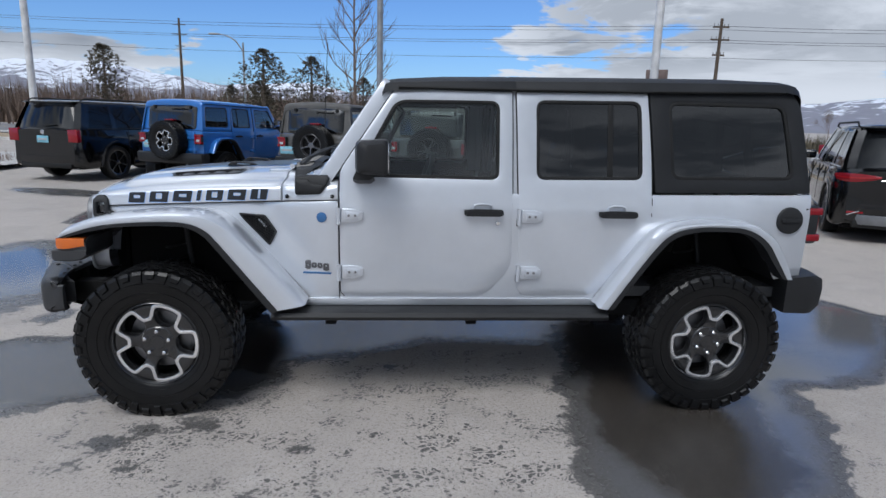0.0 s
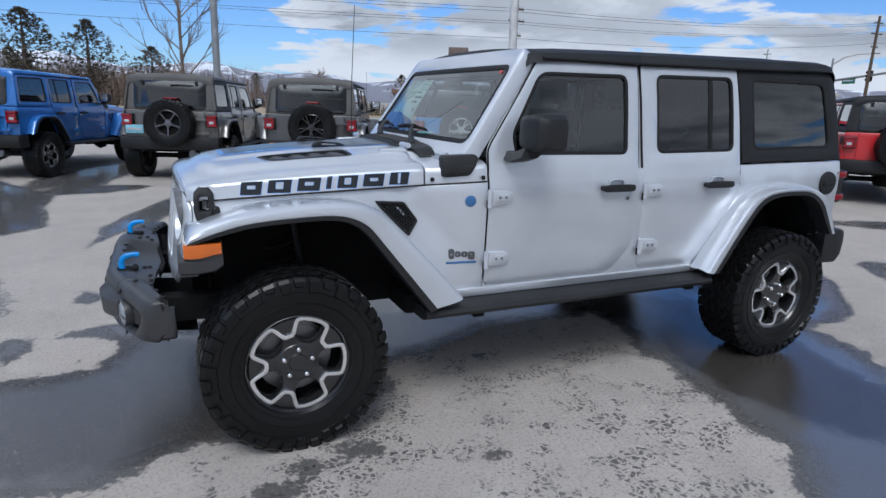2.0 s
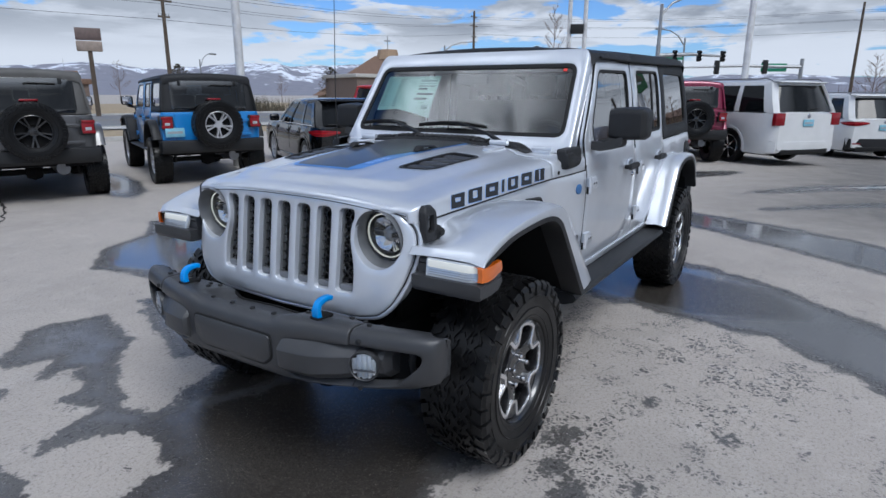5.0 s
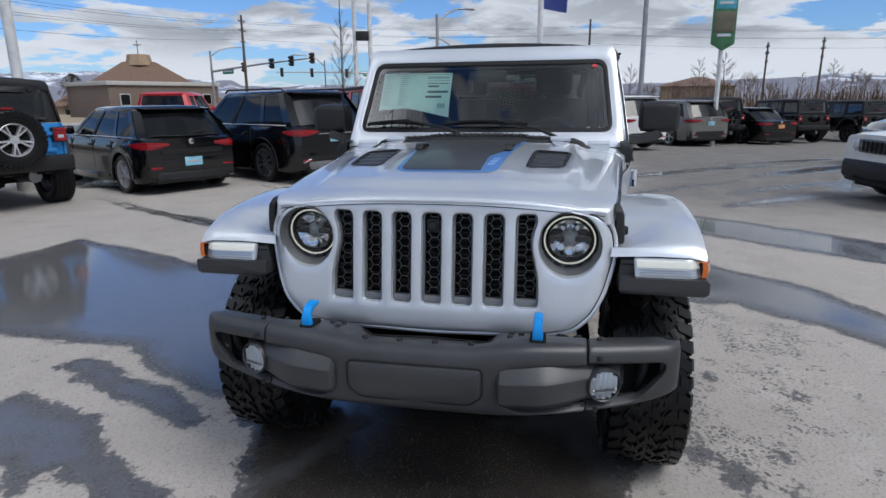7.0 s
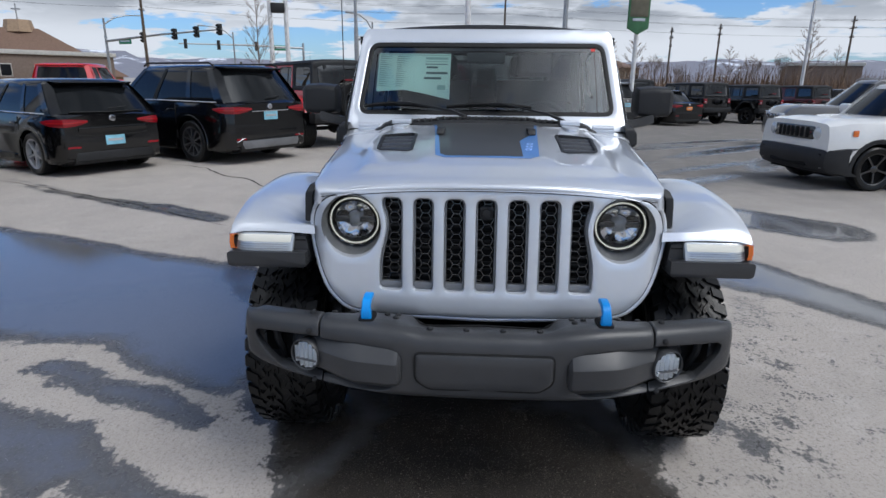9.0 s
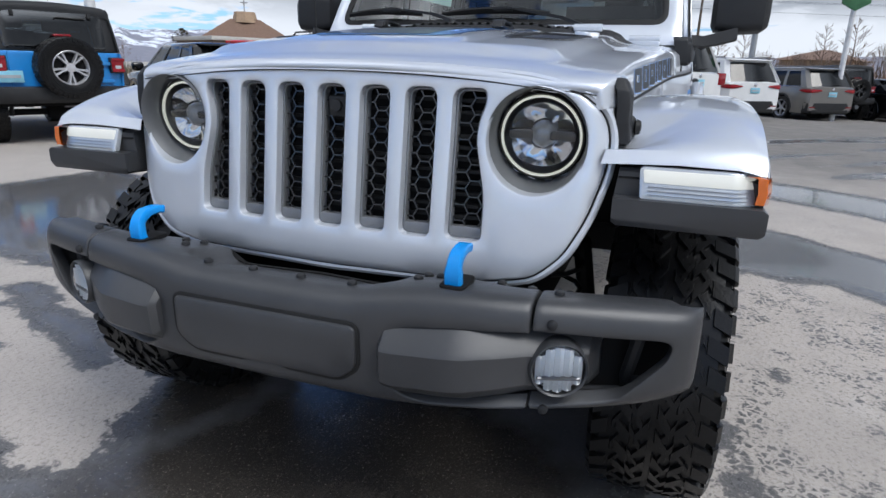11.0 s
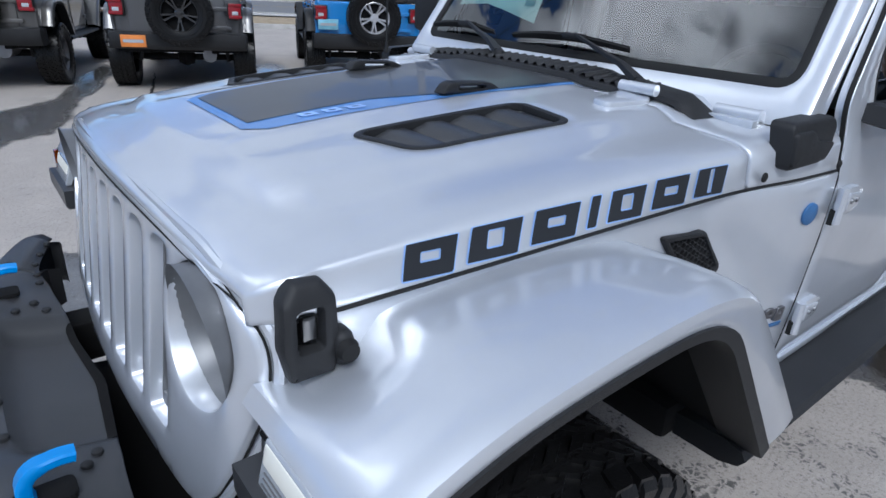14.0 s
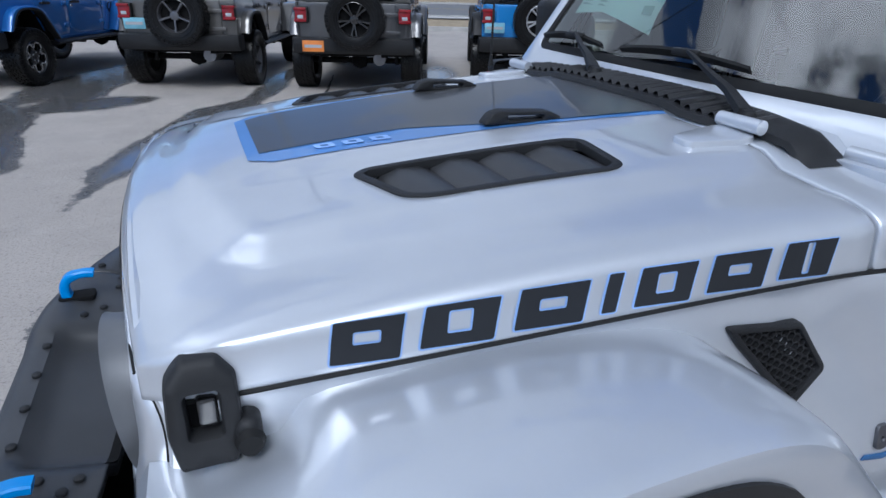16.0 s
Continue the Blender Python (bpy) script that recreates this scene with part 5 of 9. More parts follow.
    for sl in slots:
        rg = sl if area2(sl) > 0 else sl[::-1]
        fr = part("slot_frame", sheet(inset(rg, 0.001), lambda u, v, h: grille_map(u, v, h - 0.022), [[(y, max(z, 0.808)) if z < 0.80 else (y, z) for y, z in inset(rg, 0.0065)]], 0.05, 0.02, 0.002), GREYRIM, gr, "grey lining of a grille slot")
        part("slot_mesh", hex_mesh(rg, lambda u, v, h: grille_map(u, v, h - 0.034)), RIMBLACK, gr, "black honeycomb mesh")
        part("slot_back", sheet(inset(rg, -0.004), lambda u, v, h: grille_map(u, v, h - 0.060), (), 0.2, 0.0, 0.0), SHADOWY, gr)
        for j in range(11):
            z = 0.82 + j * 0.026
            c = (rg[0][0] + rg[len(rg) // 2][0]) / 2
            part("radiator_fin", box(-1.93 + 0.13 * (z - 0.79), -1.90 + 0.13 * (z - 0.79), c - 0.034, c + 0.034, z, z + 0.008), SEAL, gr)
    for s in (-1, 1):
        headlight(car, s * 0.484, 1.006)
    cam_h = part("front_camera", join(box(-1.920, -1.89, -0.024, 0.024, 1.035, 1.085, 0.006), moved(revolve([(0.0, -0.012), (0.014, -0.010), (0.016, 0.0)], 16), pose(-1.918, 0, 1.062, 0, 0, -90))), PLASTIC, gr, "small black camera in the middle slot")
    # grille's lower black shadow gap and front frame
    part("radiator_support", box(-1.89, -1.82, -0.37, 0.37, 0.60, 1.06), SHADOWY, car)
    # ---- bumper
    front_bumper(car)
    # ---- windscreen
    frame_out = rounded([(-0.762, 1.245), (0.762, 1.245), (0.715, 1.760), (0.690, 1.795), (-0.690, 1.795), (-0.715, 1.760)], 0.02)
    hole = rounded([(-0.700, 1.330), (0.700, 1.330), (0.662, 1.712), (-0.662, 1.712)], 0.055, 6)
    ws = part("windscreen_frame", sheet(frame_out, shield_map, [hole], 0.07, 0.075, 0.012), SILVER, car, "silver windscreen frame")
    part("windscreen", sheet(inset(hole if area2(hole) > 0 else hole[::-1], -0.006), lambda u, v, h: shield_map(u, v, h - 0.010), (), 0.12, 0.0, 0.0), GLASS_FRONT, ws, "clear windscreen")
    rgh = hole if area2(hole) > 0 else hole[::-1]
    part("windscreen_seal", sheet(inset(rgh, -0.004), lambda u, v, h: shield_map(u, v, h - 0.004), [inset(rgh, 0.020)], 0.1, 0.014, 0.004), SEAL, ws)
    part("shade_band", sheet([(-0.64, 1.335), (0.64, 1.335), (0.64, 1.352), (-0.64, 1.352)], lambda u, v, h: shield_map(u, v, h - 0.013), (), 0.1, 0.0, 0.0), SEAL, ws)
    def stuck(u, v, h):
        curl = 0.02 * ease(1.50, 1.42, v) * ease(0.40, 0.20, u)
        return shield_map(u, v + 0.008 * (u - 0.4) , h - 0.016 - curl)
    st = part("window_sticker", sheet([(0.200, 1.425), (0.46, 1.462), (0.614, 1.450), (0.610, 1.660), (0.198, 1.662)], stuck, (), 0.05, 0.0, 0.0), PAPER, car, "pale green price sticker with lines of print")
    rng = random.Random(2)
    for col, (a, b) in enumerate(((0.52, 0.60), (0.42, 0.505))):
        for k in range(15):
            z = 1.640 - k * 0.0115
            part("print_line", sheet([(b - (b - a) * rng.uniform(0.5, 1.0), z), (b, z), (b, z + 0.005), (b - 0.02, z + 0.005)], lambda u, v, h: stuck(u, v, h + 0.0012), (), 0.2, 0.0, 0.0), PRINTFAINT, st)
    for y0, y1, z0, z1, mt in ((0.215, 0.335, 1.548, 1.560, PRINT), (0.25, 0.345, 1.520, 1.532, PRINT), (0.215, 0.34, 1.600, 1.604, PRINT), (0.215, 0.34, 1.615, 1.619, PRINTFAINT), (0.215, 0.34, 1.628, 1.640, PRINTFAINT), (0.27, 0.335, 1.580, 1.590, PRINT), (0.225, 0.27, 1.468, 1.490, PRINTFAINT), (0.205, 0.605, 1.650, 1.653, PRINTFAINT)):
        part("print_block", sheet([(y0, z0), (y1, z0), (y1, z1), (y0, z1)], lambda u, v, h: stuck(u, v, h + 0.0012), (), 0.2, 0.0, 0.0), mt, st)
    part("inspection_tag", sheet([(-0.612, 1.672), (-0.588, 1.672), (-0.588, 1.688), (-0.612, 1.688)], lambda u, v, h: shield_map(u, v, h - 0.006), (), 0.2, 0.0, 0.0), TAGRED, ws, "small red tag")
    for s in (-1, 1):
        hb = tube([(-0.725, s * 0.57, 1.268), (-0.725, s * 0.68, 1.268)], 0.015, 12)
        part("frame_hinge", join(hb, box(-0.76, -0.70, *sorted((s * 0.57, s * 0.68)), 1.240, 1.262, 0.004)), SILVER, ws, "silver windscreen hinge")
    cg = []
    for k in range(41):
        t = -1 + k / 20
        y = 0.585 * t
        tip = 1 - ease(0.90, 1.0, abs(t))
        wide = 1 - 0.45 * ease(0.55, 0.95, abs(t))
        cg.append([hood_map(-0.77 + (x + 0.77) * wide, hood_v(-0.77, y), 0.002 + b * tip) for x, b in ((-0.864, 0.0), (-0.856, 0.012), (-0.80, 0.017), (-0.74, 0.018), (-0.700, 0.010))])
    cw = part("cowl_grille", grid(cg), PLASTIC, car, "black plastic cowl grille")
    for j in range(26):
        y = -0.42 + j * 0.0336
        rows = [[hood_map(x, hood_v(x, y + w), 0.014 + z) for w, z in ((-0.011, 0.0), (-0.004, 0.011), (0.004, 0.009), (0.011, 0.0))] for x in (-0.842, -0.80, -0.745)]
        part("cowl_louvre", grid(rows), BUMPER, cw)
    wiper(car, -0.25, 0.21, (-0.80, -0.40), -0.06)
    wiper(car, 0.30, 0.66, (-0.80, 0.11), 0.44)
    part("aerial", tube([(-0.80, 0.735, 1.26), (-0.80, 0.735, 1.30), (-0.795, 0.738, 1.60), (-0.77, 0.742, 2.12)], [0.010, 0.004, 0.0028, 0.002], 6), SEAL, car, "thin black aerial")
    # ---- roof
    rows = []
    for x, dz, dy in ((-0.335, -0.045, 0.02), (-0.315, -0.024, 0.008), (-0.25, -0.014, 0.0), (0.0, -0.003, 0.0), (0.36, 0.008, 0), (0.368, 0.003, 0), (0.376, 0.008, 0), (1.0, 0.022, 0), (1.6, 0.034, 0), (1.86, 0.036, 0.0), (1.93, 0.026, 0.006), (1.958, 0.004, 0.016), (1.970, -0.045, 0.026), (1.966, -0.10, 0.03)):
        sec = []
        for k in range(25):
            t = -1 + 2 * k / 24
            a = abs(t)
            if a < 0.84:
                y, z = 0.66 * t / 0.84, 1.835 - 0.034 * (t / 0.84) ** 2
            else:
                q = (a - 0.84) / 0.16 * math.pi / 2
                y, z = math.copysign(0.66 + 0.085 * math.sin(q), t), 1.742 + 0.059 * math.cos(q)
            rib = 0.006 * (1 if 0.25 < a < 0.34 or 0.56 < a < 0.64 else 0) if -0.2 < x < 1.8 else 0
            sec.append((x, y * (1 - dy), z + dz + rib))
        rows.append(sec)
    roof = part("roof", grid(rows), TOPBLACK, car, "black textured hardtop roof", 40)
    part("roof_lining", grid([[(x, y, 1.755 + 0.01 * (x > 1)) for y in (-0.70, 0.70)] for x in (-0.28, 1.93)]), INNER, roof)
    for gy in (-1, 1):
        part("roof_gutter", tube([(x, gy * y, z) for x, y, z in ((-0.25, 0.742, 1.745), (0.4, 0.744, 1.750), (1.1, 0.742, 1.760), (1.86, 0.735, 1.778))], 0.008, 6), SEAL, roof)
    q_out = rounded([(1.156, 1.222), (2.052, 1.234), (1.968, 1.70), (1.925, 1.778), (1.100, 1.760)], [0.006, 0.02, 0.08, 0.03, 0.006])
    q_win = rounded([(1.244, 1.298), (1.950, 1.308), (1.872, 1.712), (1.210, 1.712)], 0.06, 6)
    for fmap in (side_left, side_right):
        hs = part("hardtop_side", sheet(q_out, lambda u, v, h: fmap(u, v, h + 0.004), [q_win], 0.09, 0.03, 0.008), TOPBLACK, car, "black hardtop side")
        window_pane(q_win, fmap, hs, GLASS_DARK)
    back = rounded([(-0.70, 1.235), (0.70, 1.235), (0.685, 1.79), (-0.685, 1.79)], 0.04)
    hole_b = rounded([(-0.605, 1.275), (0.605, 1.275), (0.60, 1.72), (-0.60, 1.72)], 0.05)
    def rear_map(u, v, h):
        return (2.052 - 0.17 * (v - 1.234) + h - 0.03 * (u / 0.7) ** 4, u, v)
    rb = part("hardtop_back", sheet(rounded([(-0.785, 1.235), (0.785, 1.235), (0.715, 1.80), (-0.715, 1.80)], 0.05), rear_map, [hole_b], 0.1, 0.03, 0.012), TOPBLACK, car, "black hardtop back")
    part("rear_window", sheet(inset(hole_b, -0.02), lambda u, v, h: rear_map(u, v, h + 0.008), (), 0.2, 0.006, 0.002), GLASS_DARK, rb, "dark tinted rear window")
    part("rear_wiper", tube([rear_map(0.02, 1.66, 0.03), rear_map(0.05, 1.672, 0.03), rear_map(0.40, 1.665, 0.03)], 0.010, 6), SEAL, rb)
    for y in (-0.46, 0.46):
        part("glass_hinge", moved(box(-0.012, 0.03, -0.022, 0.022, -0.035, 0.035, 0.006), pose(*rear_map(y, 1.705, 0.01))), PLASTIC, rb)
    # ---- tail
    part("tailgate", sheet(rounded([(-0.60, 0.66), (0.60, 0.66), (0.60, 1.222), (-0.60, 1.222)], 0.03), lambda u, v, h: (2.066 + h, u, v), (), 0.2, 0.03, 0.008), SILVER, car, "painted tailgate")
    part("rear_panel", sheet(rounded([(-0.79, 0.60), (0.79, 0.60), (0.80, 1.228), (-0.80, 1.228)], 0.02), lambda u, v, h: (2.052 + h - 0.02 * (u / 0.8) ** 4, u, v), (), 0.2, 0.04, 0.01), SILVER, car, "painted rear panel")
    for z in (0.84, 1.08):
        part("tailgate_hinge", box(2.07, 2.10, 0.28, 0.66, z - 0.025, z + 0.025, 0.008), SILVER, car)
    for s in (-1, 1):
        hs = part("tail_lamp", box(2.016, 2.118, *sorted((s * 0.625, s * 0.812)), 0.952, 1.168, 0.016), PLASTIC, car, "tail lamp in a black housing")
        part("tail_lens", box(2.05, 2.136, *sorted((s * 0.645, s * 0.815)), 1.115, 1.158, 0.010), REDLENS, hs, "red lens")
        part("tail_lens", box(2.05, 2.136, *sorted((s * 0.645, s * 0.815)), 0.966, 1.010, 0.010), REDLENS, hs, "red lens")
        part("reverse_lens", box(2.10, 2.1275, *sorted((s * 0.685, s * 0.765)), 1.012, 1.058, 0.005), WHITELENS, hs, "pale reversing lens")
        part("tail_lens", box(2.09, 2.124, *sorted((s * 0.64, s * 0.80)), 1.005, 1.125, 0.006), REDLENS, hs, "red lens")
    rbm = grid([[(x, y, z) for x, z in ((1.95, 0.76), (xo - 0.04, 0.775), (xo, 0.755), (xo + 0.01, 0.70), (xo, 0.60), (xo - 0.04, 0.555), (1.95, 0.56))] for y, xo in ((-0.86, 2.12), (-0.84, 2.17), (-0.70, 2.215), (0.0, 2.225), (0.70, 2.215), (0.84, 2.17), (0.86, 2.12))], True, True)
    part("rear_bumper", rbm, PLASTIC, car, "black plastic rear bumper")
    sp = make_wheel(car, 2.235, 0.06, 1, 0, "lobed", 1.02)
    sp.name = "spare_wheel"
    sp.matrix_basis = pose(2.225, 0.05, 1.02, 0, 20, 90)
    part("spare_mount", moved(revolve([(0.10, -0.12), (0.12, 0.0), (0.16, 0.14)], 16), pose(2.16, 0.05, 1.02, 0, 0, 90)), PLASTIC, car)
    part("brake_light", box(2.06, 2.16, -0.06, 0.16, 1.425, 1.455, 0.01), REDLENS, car, "high red brake light")
    # fuel cap
    fc = part("fuel_cap", sheet(circle(1.937, 1.085, 0.075, 32), lambda u, v, h: side_left(u, v, h + 0.016), (), 0.05, 0.02, 0.008), PLASTIC, car, "round black fuel cap")
    part("cap_grip", sheet(rounded([(1.882, 1.073), (1.992, 1.073), (1.992, 1.097), (1.882, 1.097)], 0.008), lambda u, v, h: side_left(u, v, h + 0.026), (), 0.05, 0.012, 0.004), PLASTIC, fc)
    # ---- mirrors
    for s in (-1, 1):
        rows = []
        for y, x0, x1, z0, z1 in ((0.862, -0.405, -0.315, 1.335, 1.455), (0.875, -0.440, -0.300, 1.312, 1.478), (0.96, -0.462, -0.296, 1.304, 1.486), (1.045, -0.448, -0.296, 1.308, 1.482), (1.068, -0.425, -0.305, 1.325, 1.465), (1.072, -0.40, -0.32, 1.345, 1.445)):
            xm = (x0 + x1) / 2
            rows.append([(x, s * y, z) for x, z in rounded([(x0, z0 + 0.01), (x1, z0), (x1, z1), (x0, z1 - 0.012)], 0.028, 3)])
        mir = part("wing_mirror", grid(rows, True, True), PLASTIC, car, "black wing mirror")
        arm = grid([[(x, s * y, z) for x, z in ((-0.475, z0), (-0.455, z1), (-0.39, z1), (-0.37, z0 + 0.008), (-0.39, z0 - 0.006), (-0.45, z0 - 0.008))] for y, z0, z1 in ((0.79, 1.262, 1.300), (0.84, 1.256, 1.296), (0.90, 1.268, 1.312), (0.96, 1.285, 1.33))], True, True)
        part("mirror_arm", arm, PLASTIC, mir)
        part("mirror_glass", sheet(rounded([(0.885, 1.325), (1.05, 1.325), (1.05, 1.465), (0.885, 1.465)], 0.02), lambda u, v, h: (-0.294 + h, s * u, v), (), 0.1, 0.004, 0.001), CHROME, mir)
    # ---- rock rail
    for s in (-1, 1):
        rail = grid([[(x, s * y, z) for y, z in ((0.74, 0.572), (0.862, 0.578), (0.905, 0.568), (0.918, 0.548), (0.905, 0.528), (0.86, 0.512), (0.74, 0.510))] for x in (-0.905, -0.88, -0.3, 0.3, 0.885, 0.91)], True, True)
        rr = part("rock_rail", rail, PLASTIC, car, "black steel rock rail under the doors")
        part("sill", sheet([(-0.86, 0.575), (0.90, 0.578), (0.90, 0.622), (-0.86, 0.618)], lambda u, v, h: (u, s * (0.800 + h - 0.3 * (0.62 - v)), v), (), 0.2, 0.02, 0.003), SILVER, car)
        for x in (-0.60, 0.16, 0.80):
            part("rail_foot", box(x - 0.03, x + 0.03, *sorted((s * 0.60, s * 0.86)), 0.488, 0.53, 0.008), SHADOWY, rr)
    # ---- running gear and underside
    under = new("underbody")
    under.parent = car
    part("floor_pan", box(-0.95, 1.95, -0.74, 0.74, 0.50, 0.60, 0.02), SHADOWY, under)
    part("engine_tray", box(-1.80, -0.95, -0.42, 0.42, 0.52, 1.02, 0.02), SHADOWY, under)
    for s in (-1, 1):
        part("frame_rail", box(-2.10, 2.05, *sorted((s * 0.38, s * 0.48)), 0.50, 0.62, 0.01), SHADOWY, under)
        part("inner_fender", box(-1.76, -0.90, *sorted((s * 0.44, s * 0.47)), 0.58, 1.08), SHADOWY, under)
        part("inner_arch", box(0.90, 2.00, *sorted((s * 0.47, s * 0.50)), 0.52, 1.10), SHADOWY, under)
        for x in (-1.5, 1.5):
            pts = [(x + 0.06 * math.cos(k * 0.7), s * 0.50 + 0.06 * math.sin(k * 0.7), 0.47 + 0.40 * k / 45) for k in range(46)]
            part("coil_spring", tube(pts, 0.008, 5), PLASTIC, under, "coil spring")
            part("shock_absorber", join(tube([(x + 0.16, s * 0.58, 0.36), (x + 0.10, s * 0.54, 0.66)], 0.028, 10), tube([(x + 0.10, s * 0.54, 0.66), (x + 0.06, s * 0.52, 0.95)], 0.016, 8)), PLASTIC, under, "shock absorber")
            part("brake_disc", moved(revolve([(0.05, -0.012), (0.165, -0.012), (0.165, 0.012), (0.05, 0.012)], 28), pose(x, s * 0.79, 0.40)), STEEL, under)
    for x in (-1.5, 1.5):
        part("axle", tube([(x, -0.74, 0.40), (x, 0.74, 0.40)], 0.045, 12), SHADOWY, under)
        part("differential", moved(revolve([(0.0, -0.12), (0.09, -0.10), (0.13, 0.0), (0.09, 0.10), (0.0, 0.12)], 16), pose(x, 0.15 if x < 0 else 0.0, 0.40)), SHADOWY, under)
    part("exhaust", tube([(1.2, 0.30, 0.45), (2.0, 0.35, 0.47)], 0.09, 12), STEEL, under)
    part("tie_rod", tube([(-1.68, -0.66, 0.42), (-1.68, 0.66, 0.44)], 0.018, 8), STEEL, under)
    for x, s, turn in ((-1.5, -1, 19), (1.5, -1, 45), (-1.5, 1, 65), (1.5, 1, 30)):
        make_wheel(car, x, s * 0.795, s, turn)
    # ---- cabin
    cab = new("cabin")
    cab.parent = car
    part("dashboard", grid([[(x, y, z) for x, z in ((-0.66, 1.18), (-0.62, 1.255), (-0.45, 1.275), (-0.34, 1.25), (-0.30, 1.17), (-0.33, 0.95))] for y in (-0.72, -0.3, 0.0, 0.3, 0.72)]), INNER, cab, "dark dashboard")
    part("firewall", box(-0.70, -0.66, -0.74, 0.74, 0.6, 1.25), INNER, cab)
    ring = [(-0.10 + 0.06 * math.sin(a), -0.36 + 0.185 * math.cos(a), 1.20 + 0.175 * math.sin(a)) for a in [2 * math.pi * k / 24 for k in range(25)]]
    sw = part("steering_wheel", tube(ring, 0.016, 8, False), INNER, cab, "black steering wheel")
    part("steering_hub", join(box(-0.12, -0.08, -0.42, -0.30, 1.14, 1.24, 0.02), tube([(-0.11, -0.53, 1.20), (-0.11, -0.19, 1.20)], 0.018, 6), tube([(-0.10, -0.36, 1.2), (-0.40, -0.36, 1.12)], 0.03, 8)), INNER, cab)
    for y in (-0.36, 0.36):
        for x0 in (0.15, 1.05):
            seat = part("seat", grid([[(x, y + w * k, z) for w, k in ((-0.24, 1.0), (-0.22, 1.0), (0.22, 1.0), (0.24, 1.0))] for x, z in ((x0 - 0.30, 0.92), (x0 - 0.30, 0.98), (x0 + 0.18, 0.95), (x0 + 0.30, 1.15), (x0 + 0.38, 1.50), (x0 + 0.46, 1.50), (x0 + 0.42, 1.10), (x0 + 0.32, 0.85))]), INNER, cab, "dark front seat")
            part("headrest", box(x0 + 0.37, x0 + 0.47, y - 0.13, y + 0.13, 1.53, 1.70, 0.04, 3), INNER, cab)
    for s in (-1, 1):
        part("roll_bar", tube([(-0.30, s * 0.62, 1.70), (0.40, s * 0.62, 1.72), (1.10, s * 0.60, 1.73), (1.75, s * 0.58, 1.60), (1.85, s * 0.58, 1.2)], 0.03, 8), INNER, cab)
        part("grab_handle", tube([(-0.36, s * 0.62, 1.42), (-0.31, s * 0.61, 1.44), (-0.22, s * 0.60, 1.62), (-0.26, s * 0.61, 1.66)], 0.012, 6), INNER, cab)
    part("roll_hoop", tube([(0.42, -0.66, 1.2), (0.42, -0.62, 1.68), (0.42, -0.5, 1.72), (0.42, 0.5, 1.72), (0.42, 0.62, 1.68), (0.42, 0.66, 1.2)], 0.03, 8), INNER, cab)
    part("rear_view_mirror", box(-0.40, -0.37, -0.11, 0.11, 1.60, 1.66, 0.012), INNER, cab)
    part("cabin_floor", box(-0.70, 2.03, -0.74, 0.74, 0.62, 0.68), INNER, cab)
    return car


hero = build_car("silver four-door off-road car with black hardtop and blue tow hooks")


# ---------------------------------------------------------------- other off-road cars on the lot
SKIP = ("decal", "letter", "hood_decal", "window_sticker", "print_", "inspection_tag", "round_badge", "badge_", "hinge_bolt", "hinge_shadow", "bolt", "screw", "radiator_fin", "slot_mesh", "slot_back", "hood_vent", "vent_floor", "vent_mesh", "vent_back", "louvre", "cowl_louvre", "reflector", "projector", "fog_", "wiper_cap", "latch_", "hook_slot", "tow_hook", "cap_grip", "coil_spring", "front_camera", "lens", "plate_step", "hood_rest", "hood_hinge", "frame_hinge", "shade_band")
RECOLOURED = {}


def recolour(me, paint_mat, top_mat, flare_mat, name):
    key = (me.name, paint_mat.name, top_mat.name, flare_mat.name)
    if key not in RECOLOURED:
        old = me.materials[0] if me.materials else None
        use = paint_mat if old == SILVER else top_mat if old == TOPBLACK else None
        if name == "fender":
            use = flare_mat
        if use is None or use == old:
            RECOLOURED[key] = me
        else:
            m2 = me.copy()
            m2.materials[0] = use
            RECOLOURED[key] = m2
    return RECOLOURED[key]


